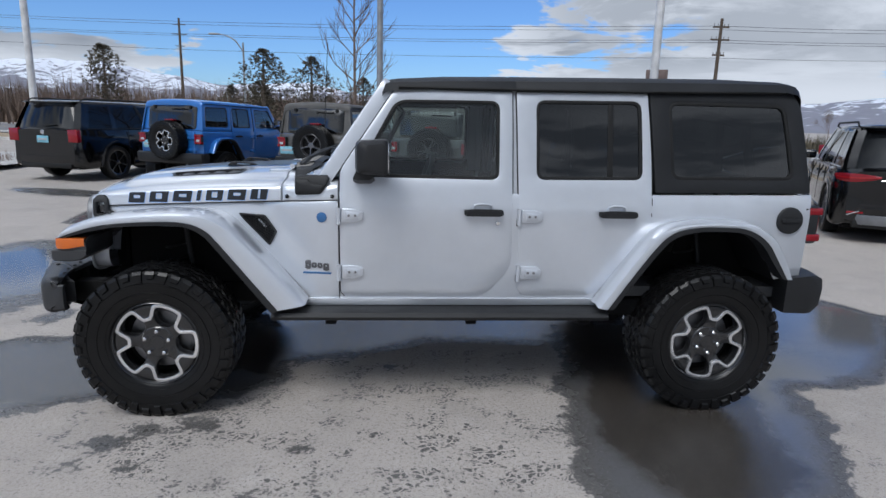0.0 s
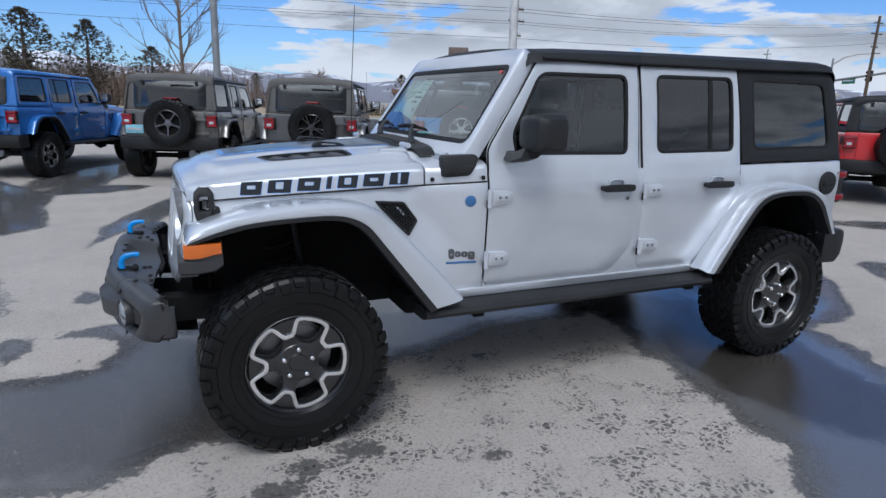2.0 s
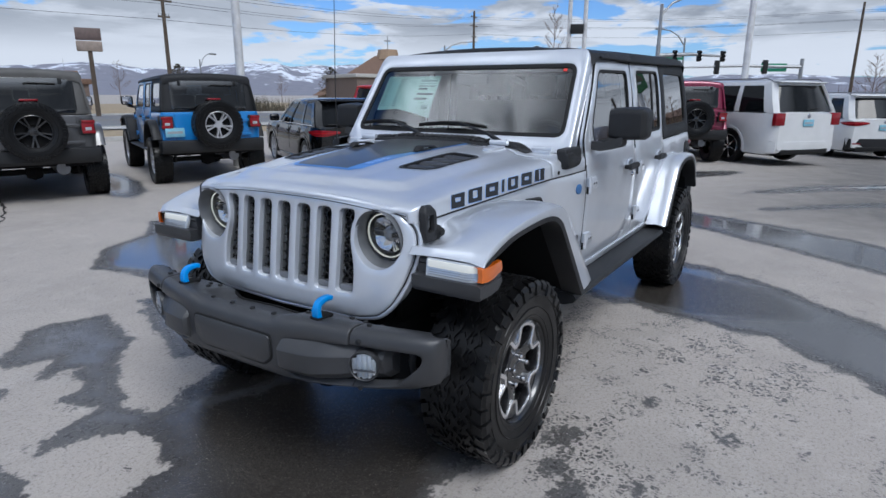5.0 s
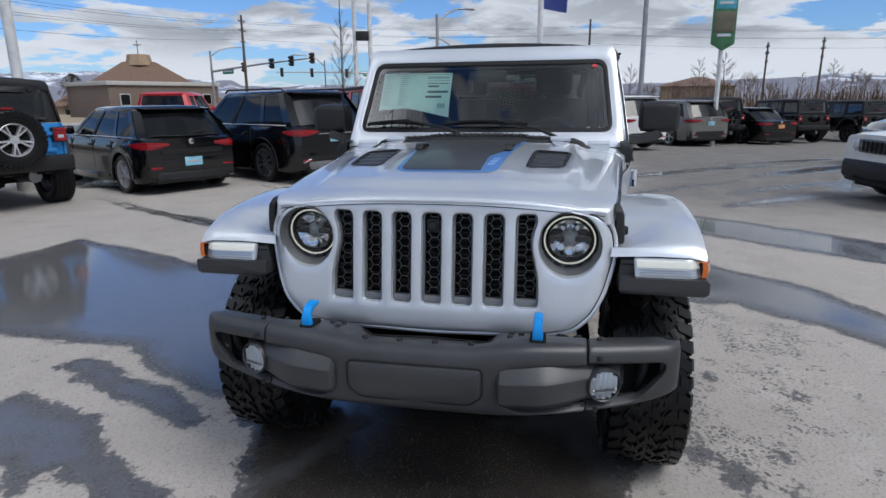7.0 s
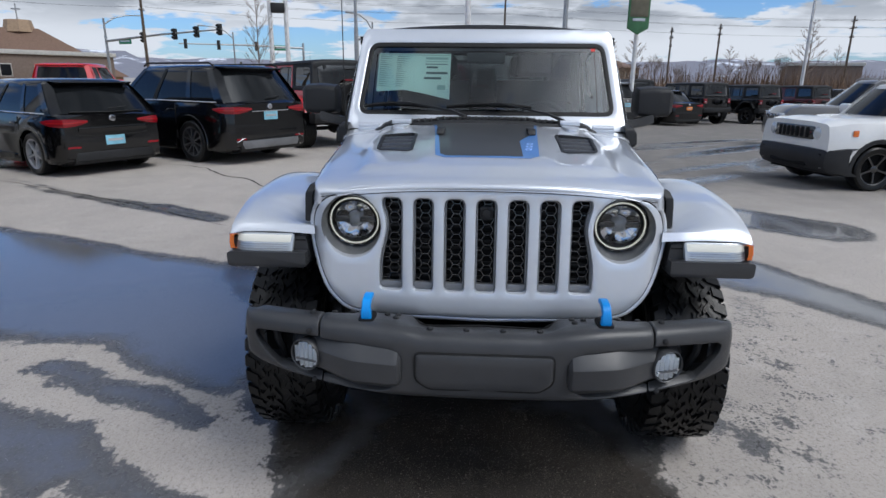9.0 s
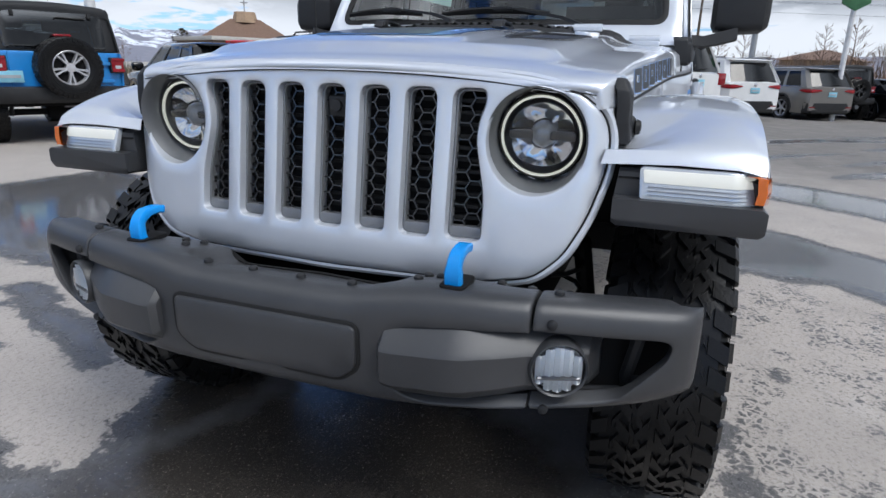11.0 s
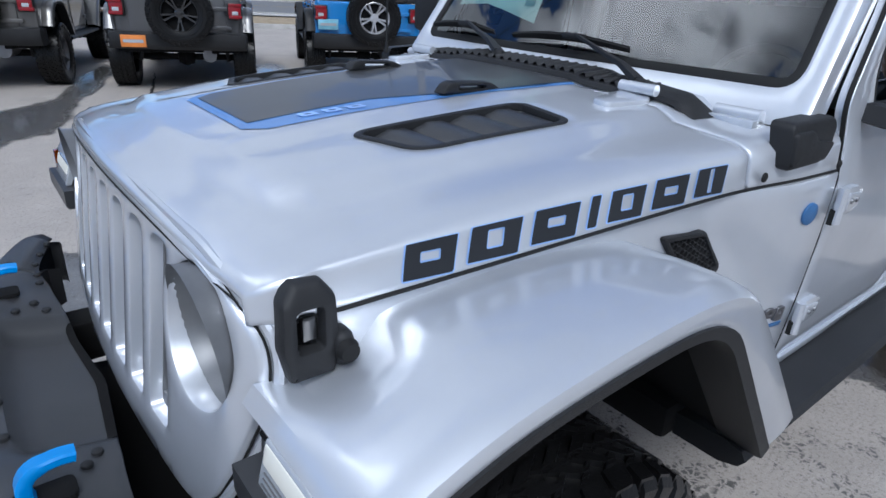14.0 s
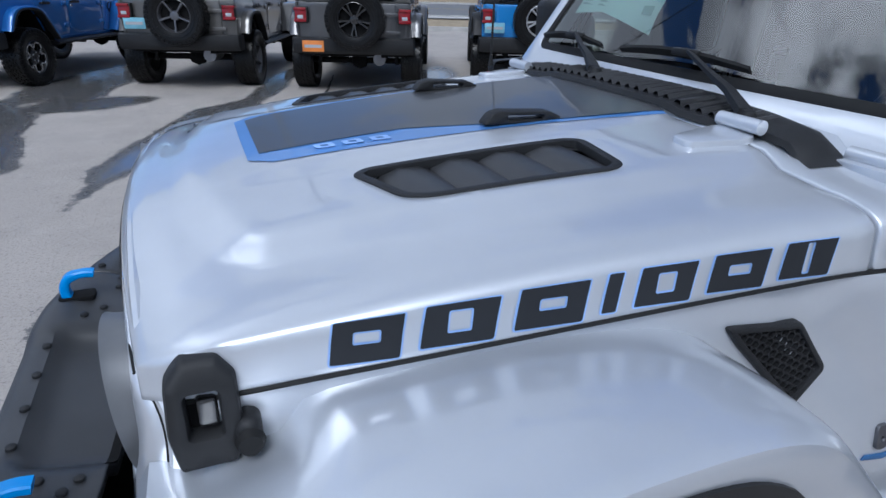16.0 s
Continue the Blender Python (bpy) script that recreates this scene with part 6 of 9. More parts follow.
def another_car(label, x, y, heading, paint_mat, top_mat, flare_mat, rim, plate=None, plate_y=-0.55, plate_z=0.93, spare=True):
    """A car like the first one, its rear axle's middle at (x, y), its nose to the compass heading in degrees."""
    turn = -90 - heading
    fwd = Vector((math.sin(radians(heading)), math.cos(radians(heading)), 0))
    car = thing("off_road_car", label, "car", "cars parked on the lot", "", pose(x + fwd.x * 1.5, y + fwd.y * 1.5, ground_z(x, y), 0, 0, turn))
    made = {hero: car}
    for o in hero.children_recursive:
        base = o.name.split(".")[0]
        if o.parent not in made or any(base.startswith(k) for k in SKIP):
            continue
        if base in ("wheel", "spare_wheel"):
            if base == "spare_wheel" and not spare:
                continue
            w = make_wheel(car, 0, 0, -1, 0, rim)
            w.name = base
            w.matrix_basis = o.matrix_basis
            continue
        c = new(base, recolour(o.data, paint_mat, top_mat, flare_mat, base) if o.data else None)
        c.parent = made[o.parent]
        c.matrix_basis = o.matrix_basis
        if "label" in o and o.data and base not in ("hood", "grille", "fender", "front_door", "rear_door", "body_side", "front_quarter", "cowl", "windscreen_frame", "hinge", "roof", "hardtop_side", "fender_nose"):
            c["label"] = o["label"]
        made[o] = c
    if plate:
        p = part("number_plate", box(2.12 if plate_z > 0.85 else 2.225, 2.13 if plate_z > 0.85 else 2.235, plate_y - 0.15, plate_y + 0.15, plate_z - 0.075, plate_z + 0.075, 0.004), plate, car, "dealer plate")
        part("plate_bar", box(2.131 if plate_z > 0.85 else 2.236, 2.134 if plate_z > 0.85 else 2.239, plate_y - 0.12, plate_y + 0.12, plate_z - 0.02, plate_z + 0.02), WHITELENS, p)
    return car


BLUECAR = paint("blue_paint", (0.02, 0.16, 0.50), 0.2, 0.35, 1.0)
BRIGHTBLUE = paint("bright_blue_paint", (0.01, 0.23, 0.62), 0.1, 0.35, 1.0)
GREYCAR = paint("granite_paint", (0.10, 0.10, 0.105), 0.5, 0.35, 1.0)
GREYCAR2 = paint("warm_grey_paint", (0.13, 0.125, 0.12), 0.5, 0.35, 1.0)
BLACKCAR = paint("black_paint", (0.003, 0.003, 0.0035), 0.0, 0.12, 0.35)
REDCAR = paint("red_paint", (0.60, 0.014, 0.018), 0.0, 0.35, 1.0)
MAROON = paint("raspberry_paint", (0.22, 0.008, 0.045), 0.3, 0.35, 1.0)
WINE = paint("wine_paint", (0.09, 0.008, 0.012), 0.3, 0.35, 1.0)
WHITECAR = paint("white_paint", (0.74, 0.74, 0.73), 0.0, 0.35, 1.0)
BRONZE = paint("grey_bronze_paint", (0.20, 0.19, 0.175), 0.5, 0.35, 1.0)
SOFTTOP = plain("grey_hardtop", (0.085, 0.083, 0.08), 0.6, 0, 0.4, 300)

another_car("bright blue off-road car with body-coloured hardtop and spare wheel", -4.70, 9.75, 24, BLUECAR, BLUECAR, BLUECAR, "lobed", PLATEBLUE, -0.55, 0.93)
another_car("grey off-road car with grey hardtop and dark alloy spare wheel", -1.68, 9.05, 21, GREYCAR2, SOFTTOP, GREYCAR2, "grey", PLATEBLUE, -0.60, 0.90)
another_car("dark grey off-road car with black alloy spare and orange dealer plate", 0.60, 8.08, 22, GREYCAR, SOFTTOP, GREYCAR, "black", PLATEORANGE, -0.55, 0.66)
another_car("blue off-road car with black hardtop and silver alloy spare", 3.32, 7.70, 23, BRIGHTBLUE, TOPBLACK, PLASTIC, "silver", PLATEBLUE, -0.62, 0.90)
another_car("red off-road car with black hardtop", 9.75, 3.30, 46, REDCAR, TOPBLACK, REDCAR, "black")
another_car("raspberry red off-road car with tall black spare wheel", 11.75, 1.25, 58, MAROON, MAROON, MAROON, "black", PLATEORANGE, -0.55, 0.66)
another_car("black off-road car with spare wheel", 22.5, -6.4, 62, BLACKCAR, TOPBLACK, BLACKCAR, "black")
another_car("black off-road pickup at the far row", 25.0, -10.4, 62, BLACKCAR, TOPBLACK, BLACKCAR, "black", None, 0, 0, False)
another_car("black off-road pickup at the far row", 26.8, -13.6, 62, BLACKCAR, TOPBLACK, BLACKCAR, "black", None, 0, 0, False)
another_car("wine red off-road pickup at the far row", 28.5, -16.9, 62, WINE, TOPBLACK, WINE, "black", None, 0, 0, False)
another_car("black off-road car at the far row", 32.0, -23.4, 62, GREYCAR, TOPBLACK, BLACKCAR, "black")


# ---------------------------------------------------------------- everyday cars
def road_wheel(parent, x, y, side, radius, rim_mat, arms):
    w = new("wheel")
    w.parent = parent
    w.matrix_basis = pose(x, y, radius, 0, 17, 0 if side < 0 else 180)
    key = ("road", round(radius, 3), rim_mat.name, arms)
    if key not in MESHES:
        rr = radius * 0.70
        t = revolve([(rr, -0.10), (rr + 0.02, -0.112), (radius - 0.03, -0.115), (radius - 0.006, -0.098), (radius, -0.06), (radius, 0.06), (radius - 0.01, 0.10), (rr, 0.11)], 40)
        barrel = revolve([(rr, -0.098), (rr + 0.006, -0.108), (rr - 0.012, -0.100), (rr - 0.02, -0.04), (rr - 0.03, 0.06)], 36)
        disc = revolve([(rr - 0.015, -0.035), (0.0, -0.03)], 28)
        hub = revolve([(0.0, -0.090), (0.03, -0.090), (0.055, -0.082), (0.06, -0.03)], 20)
        spokes = []
        for k in range(arms):
            a = 2 * math.pi * k / arms
            c, s = math.cos(a), math.sin(a)
            rows = [[(r * c - q * s, yy, r * s + q * c) for q, yy in ((-w0, -0.04), (-w0 * 0.6, y0), (w0 * 0.6, y0), (w0, -0.04))] for r, w0, y0 in ((0.045, 0.022, -0.088), (rr * 0.6, 0.019, -0.094), (rr - 0.004, 0.028, -0.100))]
            spokes.append(grid(rows))
        out = []
        for nm, bm, mt in (("tyre", t, RUBBER), ("rim", barrel, rim_mat), ("brake_disc", disc, SHADOWY), ("hub", hub, rim_mat), *(("spoke", b, rim_mat) for b in spokes)):
            o = part(nm, bm, mt, w)
            out.append((nm, o.data))
        MESHES[key] = out
    else:
        for nm, me in MESHES[key]:
            o = new(nm, me)
            o.parent = w


def everyday_car(label, x, y, heading, paint_mat, length=4.6, width=1.85, height=1.70, base=2.75, belt=1.02, bonnet=1.02, clear=0.24, nose=0.95, a_base=None, a_top=0.55, d_top=0.30, d_base=0.06, radius=0.36, rim_mat=None, arms=5, lamps="wide", cladding=False, plate=PLATEBLUE, rails=False, rear_axle=True, tail_z=None, front_black=False, drop=0.24, blunt=0.16, plate_z=None):
    """A car from its main sizes; (x, y) is the middle of its rear axle, or of its front axle."""
    rim_mat = rim_mat or RIMSILVER
    fwd = Vector((math.sin(radians(heading)), math.cos(radians(heading)), 0))
    rear_x = length / 2 - (length - base - nose)
    front_x = rear_x - base
    off = rear_x if rear_axle else front_x
    car = thing("parked_car", label, "car", "cars parked on the lot", "", pose(x + fwd.x * off, y + fwd.y * off, ground_z(x, y), 0, 0, -90 - heading))
    hw, L2 = width / 2, length / 2
    ab = -L2 + (a_base or length * 0.27)
    at_ = ab + a_top
    db, dt = L2 - d_base, L2 - d_base - d_top
    arch = radius + 0.065

    # lower body: one skin from nose to tail, with the wheel openings drawn up into it
    xs = sorted(set([-L2, -L2 + 0.02, -L2 + 0.08, -L2 + 0.22, ab - 0.25, ab, 0.0, db - 0.2, L2 - 0.10, L2 - 0.03, L2] + [c + arch * math.cos(math.pi * k / 8) for c in (front_x, rear_x) for k in range(9)]))
    rows = []
    for xx in xs:
        e = min(xx + L2, L2 - xx)
        taper = 1 - blunt * (1 - min(1, max(0, e) / 0.30)) ** 2
        fr = ease(-L2, -L2 + 0.25, xx)
        top = bonnet - 0.22 * (1 - fr) if xx < ab else belt
        if xx < ab:
            top = bonnet - drop * (1 - ease(-L2, -L2 + 0.35, xx)) + (belt - bonnet) * ease(ab - 0.6, ab, xx)
        if xx > L2 - 0.12:
            top = belt - 0.05 * ease(L2 - 0.12, L2, xx)
        low = clear + 0.10 * (1 - min(1, max(0, e) / 0.25))
        for c in (front_x, rear_x):
            if abs(xx - c) < arch:
                low = max(low, radius + math.sqrt(max(0, arch**2 - (xx - c) ** 2)) - 0.01)
        w = hw * taper
        mid = max(low + 0.06, 0.58)
        rows.append([(xx, s * yy, zz) for s, seq in ((-1, 1), (1, -1)) for yy, zz in [(w - 0.10, low), (w - 0.03, low + 0.02), (w - 0.004, (low + mid) / 2), (w, mid), (w - 0.008, mid + (top - mid) * 0.55), (w - 0.045, top - 0.015), (w - 0.10, top + 0.012), (w * 0.5, top + 0.035)][::seq]])
    body = part("body", grid(rows, True, True), paint_mat, car, "", 30)
    part("underside", box(-L2 + 0.15, L2 - 0.15, -hw + 0.16, hw - 0.16, clear - 0.02, 0.62), SHADOWY, car)
    # cabin: a dark glass house, a painted roof and pillars
    def house(t, inset_y=0.0, grow=0.0):
        zz = belt - 0.01 + (height - 0.07 - belt + 0.01) * t
        xf, xr = ab + (at_ - ab) * t - grow, db + (dt - db) * t + grow
        w = (hw - 0.065) + (-0.155) * t**1.3 + grow
        return [(xf + 0.10, -w * 0.72, zz), (xf + 0.26, -w, zz), ((xf + xr) / 2, -w - 0.015, zz), (xr - 0.16, -w, zz), (xr - 0.02, -w * 0.80, zz), (xr, 0, zz), (xr - 0.02, w * 0.80, zz), (xr - 0.16, w, zz), ((xf + xr) / 2, w + 0.015, zz), (xf + 0.26, w, zz), (xf + 0.10, w * 0.72, zz), (xf, 0, zz)]

    gl = part("glasshouse", grid([house(k / 5) for k in range(6)], True), DARKPANE, car, "dark tinted windows", 40)
    top = house(1.0, 0, 0.012)
    mx = (at_ + dt) / 2
    roofr = [[(p[0], p[1], p[2] - 0.03) for p in house(0.96, 0, 0.014)], top, [(mx + (p[0] - mx) * 0.97, p[1] * 0.95, p[2] + 0.035) for p in top], [(mx + (p[0] - mx) * 0.85, p[1] * 0.75, p[2] + 0.062) for p in top], [(mx + (p[0] - mx) * 0.4, p[1] * 0.3, p[2] + 0.072) for p in top]]
    part("roof", grid(roofr, True, False), paint_mat, car, "", 40)
    part("roof_panel", grid([roofr[-1], [(mx, 0, height)] * 12], True), paint_mat, car)
    for s in (-1, 1):
        hs = [house(k / 5, 0, 0.010) for k in range(6)]
        idx = (1, 2, 3, 4) if s < 0 else (9, 8, 7, 6)

        def strip(fr0, fr1):
            out = []
            for h in hs:
                line = [Vector(h[i]) for i in idx[:3]]
                tot = line[2].x - line[0].x
                row = []
                for f in (fr0, fr1):
                    xx = line[0].x + tot * f
                    q = line[0].lerp(line[1], f * 2) if f < 0.5 else line[1].lerp(line[2], f * 2 - 1)
                    row.append(tuple(q))
                out.append(row)
            return grid(out)

        for f0, f1, mt in ((-0.03, 0.03, paint_mat), (0.36, 0.40, SEAL), (0.70, 0.745, paint_mat), (0.955, 1.03, paint_mat)):
            part("pillar", strip(f0, f1), mt, car)
        out = []
        for h in hs:
            a, b = Vector(h[idx[2]]), Vector(h[idx[3]])
            out.append([tuple(a), tuple(a.lerp(b, 0.9))])
        part("pillar", grid(out), paint_mat, car)
        out = []
        for h in hs:
            a, b = Vector(h[idx[0]]), Vector(h[0 if s < 0 else 10])
            out.append([tuple(a), tuple(a.lerp(b, 0.55))])
        part("pillar", grid(out), paint_mat, car)
        # window line, door gaps, handles, mirror
        for zz in (belt + 0.012,):
            part("window_trim", tube([(ab + 0.30, s * (hw - 0.055), zz), (0.0, s * (hw - 0.045), zz), (db - 0.25, s * (hw - 0.060), zz)], 0.010, 6), CHROME if lamps == "wide" else SEAL, car)
        for xx in (ab + 0.25, ab + 1.25, ab + 2.05):
            if xx < rear_x - arch * 0.5:
                part("door_gap", box(xx - 0.004, xx + 0.004, *sorted((s * (hw - 0.02), s * (hw + 0.0015))), 0.42, belt - 0.05), SEAL, car)
        for xx in (ab + 1.08, ab + 1.92):
            part("handle", box(xx - 0.09, xx + 0.09, *sorted((s * (hw - 0.03), s * (hw + 0.022))), belt - 0.16, belt - 0.125, 0.010), paint_mat, car)
        part("wing_mirror", box(ab + 0.36, ab + 0.48, *sorted((s * (hw - 0.02), s * (hw + 0.19))), belt + 0.02, belt + 0.17, 0.04, 3), paint_mat, car)
        # arch lips
        for c in (front_x, rear_x):
            rows = []
            for k in range(13):
                a = math.pi * (k / 12) * 1.08 - 0.04 * math.pi
                rows.append([(c + (arch + d) * math.cos(a), s * yy, radius + (arch + d) * math.sin(a) - 0.01) for d, yy in ((-0.02, hw - 0.06), (-0.008, hw + 0.008), (0.045, hw + 0.010), (0.055, hw - 0.004))])
            part("arch_lip", grid(rows), PLASTIC if cladding else paint_mat, car)
            part("arch_liner", grid([[(c + (arch - 0.012) * math.cos(math.pi * k / 10), s * yy, radius + (arch - 0.012) * math.sin(math.pi * k / 10)) for yy in (hw - 0.03, hw - 0.36)] for k in range(11)]), SHADOWY, car)
            road_wheel(car, c, s * (hw - 0.125), s, radius, rim_mat, arms)
        part("sill", box(front_x + arch, rear_x - arch, *sorted((s * (hw - 0.06), s * (hw + 0.006))), clear - 0.01, clear + 0.13, 0.02), PLASTIC if cladding else paint_mat, car)
        # tail lamps
        tz = tail_z or belt - 0.12
        if lamps == "wide":
            rows = [[(L2 + dx, s * yy, tz + zz * k + 0.02 * (1 - k)) for zz in (-0.060, 0.0, 0.060)] for yy, dx, k in ((hw * 0.44, 0.016, 0.28), (hw * 0.56, 0.020, 0.62), (hw * 0.72, 0.018, 0.95), (hw * 0.84, 0.0, 1.0), (hw * 0.925, -0.10, 0.95), (hw * 0.985, -0.22, 0.7), (hw * 1.004, -0.36, 0.15))]
            part("tail_lamp", grid([[Vector(q) + Vector((0.012 if j == 1 else 0, s * (0.006 if j == 1 else 0), 0)) for j, q in enumerate(r)] for r in rows]), REDLENS, car, "red tail lamp")
            part("lamp_strip", grid([[Vector(r[1]) + Vector((0.014, s * 0.007, d * 0.16)) for d in (-0.05, 0.05)] for r in rows[:6]]), REDGLOSS, car, "brighter strip of the tail lamp")
            part("reflector", box(L2 - 0.08, L2 + 0.012, *sorted((s * hw * 0.60, s * hw * 0.82)), 0.43, 0.462, 0.006), REDLENS, car)
        else:
            part("tail_lamp", box(L2 - 0.10, L2 + 0.014, *sorted((s * hw * 0.70, s * (hw - 0.022))), tz - 0.16, tz + 0.12, 0.02), REDLENS, car, "red tail lamp")
        part("head_lamp", box(-L2 + 0.03, -L2 + 0.20, *sorted((s * hw * 0.55, s * hw * 0.90)), bonnet - 0.30, bonnet - 0.17, 0.03, 3), WHITELENS, car, "clear head lamp")
        if rails:
            part("roof_rail", tube([(at_ + 0.15, s * (hw - 0.24), height - 0.03), (at_ + 0.25, s * (hw - 0.24), height + 0.025), (dt - 0.2, s * (hw - 0.24), height + 0.025), (dt - 0.08, s * (hw - 0.24), height - 0.03)], 0.016, 8), SEAL if paint_mat == BLACKCAR else STEEL, car)
    # tail: bumper, plate, wiper, spoiler
    part("rear_bumper", grid([[(xx, yy, zz) for xx, zz in ((L2 - 0.16, clear + 0.02), (L2 - 0.01 + d, clear + 0.06), (L2 + 0.018 + d, 0.46), (L2 + 0.012 + d, 0.58), (L2 - 0.12, 0.60))] for yy, d in ((-hw + 0.05, -0.16), (-hw + 0.13, -0.03), (-hw * 0.5, 0.0), (hw * 0.5, 0.0), (hw - 0.13, -0.03), (hw - 0.05, -0.16))]), PLASTIC if cladding else paint_mat, car)
    part("lower_valance", box(L2 - 0.14, L2 + 0.004, -hw * 0.72, hw * 0.72, clear + 0.01, clear + 0.13, 0.015), SEAL, car)
    if plate:
        p = part("number_plate", box(L2 + 0.008, L2 + 0.022, -0.155, 0.155, (plate_z or belt - 0.225) - 0.075, (plate_z or belt - 0.225) + 0.075, 0.004), plate, car, "dealer plate")
        part("plate_bar", box(L2 + 0.022, L2 + 0.026, -0.12, 0.12, (plate_z or belt - 0.225) - 0.02, (plate_z or belt - 0.225) + 0.02), WHITELENS, p)
    part("rear_badge", moved(revolve([(0.0, -0.012), (0.045, -0.010), (0.052, 0.0)], 20), pose(L2 + 0.006, 0, belt - 0.07, 0, 0, 90)), CHROME, car)
    part("rear_wiper", tube([(L2 - d_base - d_top * 0.12 + 0.03, 0.0, belt + 0.07), (L2 - d_base - d_top * 0.20 + 0.03, 0.32, belt + 0.10)], 0.010, 6), SEAL, car)
    part("spoiler", grid([[(dt + xx, yy, height - zz) for xx, zz in ((-0.12, 0.035), (0.10, 0.045), (0.115, 0.06), (0.02, 0.09))] for yy in (-hw + 0.32, -hw + 0.28, hw - 0.28, hw - 0.32)], False), paint_mat, car)
    # nose: grille opening and bumper
    gm = SHADOWY
    part("front_grille", box(-L2 - 0.004, -L2 + 0.10, -hw * 0.52, hw * 0.52, bonnet - 0.36, bonnet - 0.20, 0.02), gm, car)
    for k in range(7):
        yy = -hw * 0.45 + k * hw * 0.15
        part("grille_bar", box(-L2 - 0.012, -L2 + 0.01, yy - 0.012, yy + 0.012, bonnet - 0.35, bonnet - 0.21, 0.004), CHROME if not front_black else RIMBLACK, car)
    part("front_bumper", grid([[(-L2 + dx + d, yy, zz) for dx, zz in ((0.14, clear + 0.02), (0.0, clear + 0.08), (-0.03, 0.45), (-0.015, 0.58), (0.12, 0.60))] for yy, d in ((-hw + 0.04, 0.20), (-hw + 0.14, 0.03), (-hw * 0.5, 0.0), (hw * 0.5, 0.0), (hw - 0.14, 0.03), (hw - 0.04, 0.20))]), PLASTIC if cladding else paint_mat, car)
    return car


REDGLOSS = plain("red_strip", (0.40, 0.012, 0.016), 0.12, 0, 0, 300, 0.1, 1.0)
DARKPANE = plain("tinted_pane", (0.006, 0.007, 0.008), 0.04, 0, 0, 300, 0.2, 0.0)
everyday_car("black body-on-frame sport utility car with black alloy wheels", -7.67, 11.25, 19, BLACKCAR, 4.82, 1.92, 1.80, 2.79, 1.16, 1.14, 0.30, 0.93, None, 0.50, 0.22, 0.06, 0.40, RIMBLACK, 6, "tall", False, PLATEBLUE, True)
everyday_car("black hatchback with silver alloy wheels", 5.72, 6.45, 29, BLACKCAR, 4.26, 1.79, 1.45, 2.63, 0.93, 0.90, 0.18, 0.87, None, 0.75, 0.42, 0.06, 0.325, RIMSILVER, 5, "wide", False, PLATEBLUE, plate_z=0.53)
everyday_car("black crossover with two-tone alloy wheels and a silver valance", 7.45, 4.70, 30, BLACKCAR, 4.77, 1.89, 1.70, 2.765, 1.06, 1.02, 0.22, 0.95, None, 0.72, 0.40, 0.06, 0.37, RIMGREY, 10, "wide", False, PLATEBLUE, True)
everyday_car("large white sport utility car with chrome wheels", 13.42, -0.32, 38, WHITECAR, 5.3, 2.0, 1.95, 3.02, 1.22, 1.18, 0.28, 0.98, None, 0.60, 0.28, 0.06, 0.40, CHROME, 6, "tall", False, PLATEBLUE, True)
everyday_car("white sport utility car with dark lower bumper", 17.6, -2.4, 56, WHITECAR, 5.05, 2.0, 1.77, 3.02, 1.10, 1.06, 0.24, 0.95, None, 0.66, 0.34, 0.06, 0.39, RIMSILVER, 5, "wide", True, PLATEBLUE, True)
everyday_car("grey-bronze sport utility car", 21.0, -5.1, 58, BRONZE, 4.9, 1.95, 1.70, 2.86, 1.08, 1.04, 0.24, 0.95, None, 0.66, 0.36, 0.06, 0.38, RIMSILVER, 5, "wide", True, PLATEBLUE, True)
everyday_car("low black saloon with dark alloy wheels", 23.5, -8.3, 60, BLACKCAR, 5.0, 1.90, 1.47, 3.05, 0.96, 0.94, 0.16, 0.85, None, 0.80, 0.75, 0.30, 0.35, RIMGREY, 5, "wide", False, PLATEORANGE)
everyday_car("dark crossover at the far row", 30.2, -20.1, 62, BLACKCAR, 4.5, 1.84, 1.66, 2.66, 1.04, 1.0, 0.22, 0.9, None, 0.66, 0.36, 0.06, 0.36, RIMGREY, 5, "wide", True)
everyday_car("white small sport utility car with black wheels and black lower bumper", 5.62, -5.48, -8, WHITECAR, 3.9, 1.66, 1.50, 2.36, 0.99, 0.97, 0.22, 0.74, None, 0.42, 0.20, 0.06, 0.318, RIMBLACK, 5, "tall", True, None, True, False, None, True, 0.05, 0.07)
everyday_car("silver-grey sport utility car with a chrome grille", 12.6, -8.6, 12, BRONZE, 4.8, 1.94, 1.74, 2.9, 1.08, 1.08, 0.24, 0.90, None, 0.62, 0.30, 0.06, 0.38, RIMSILVER, 5, "wide", False, None, True, False)


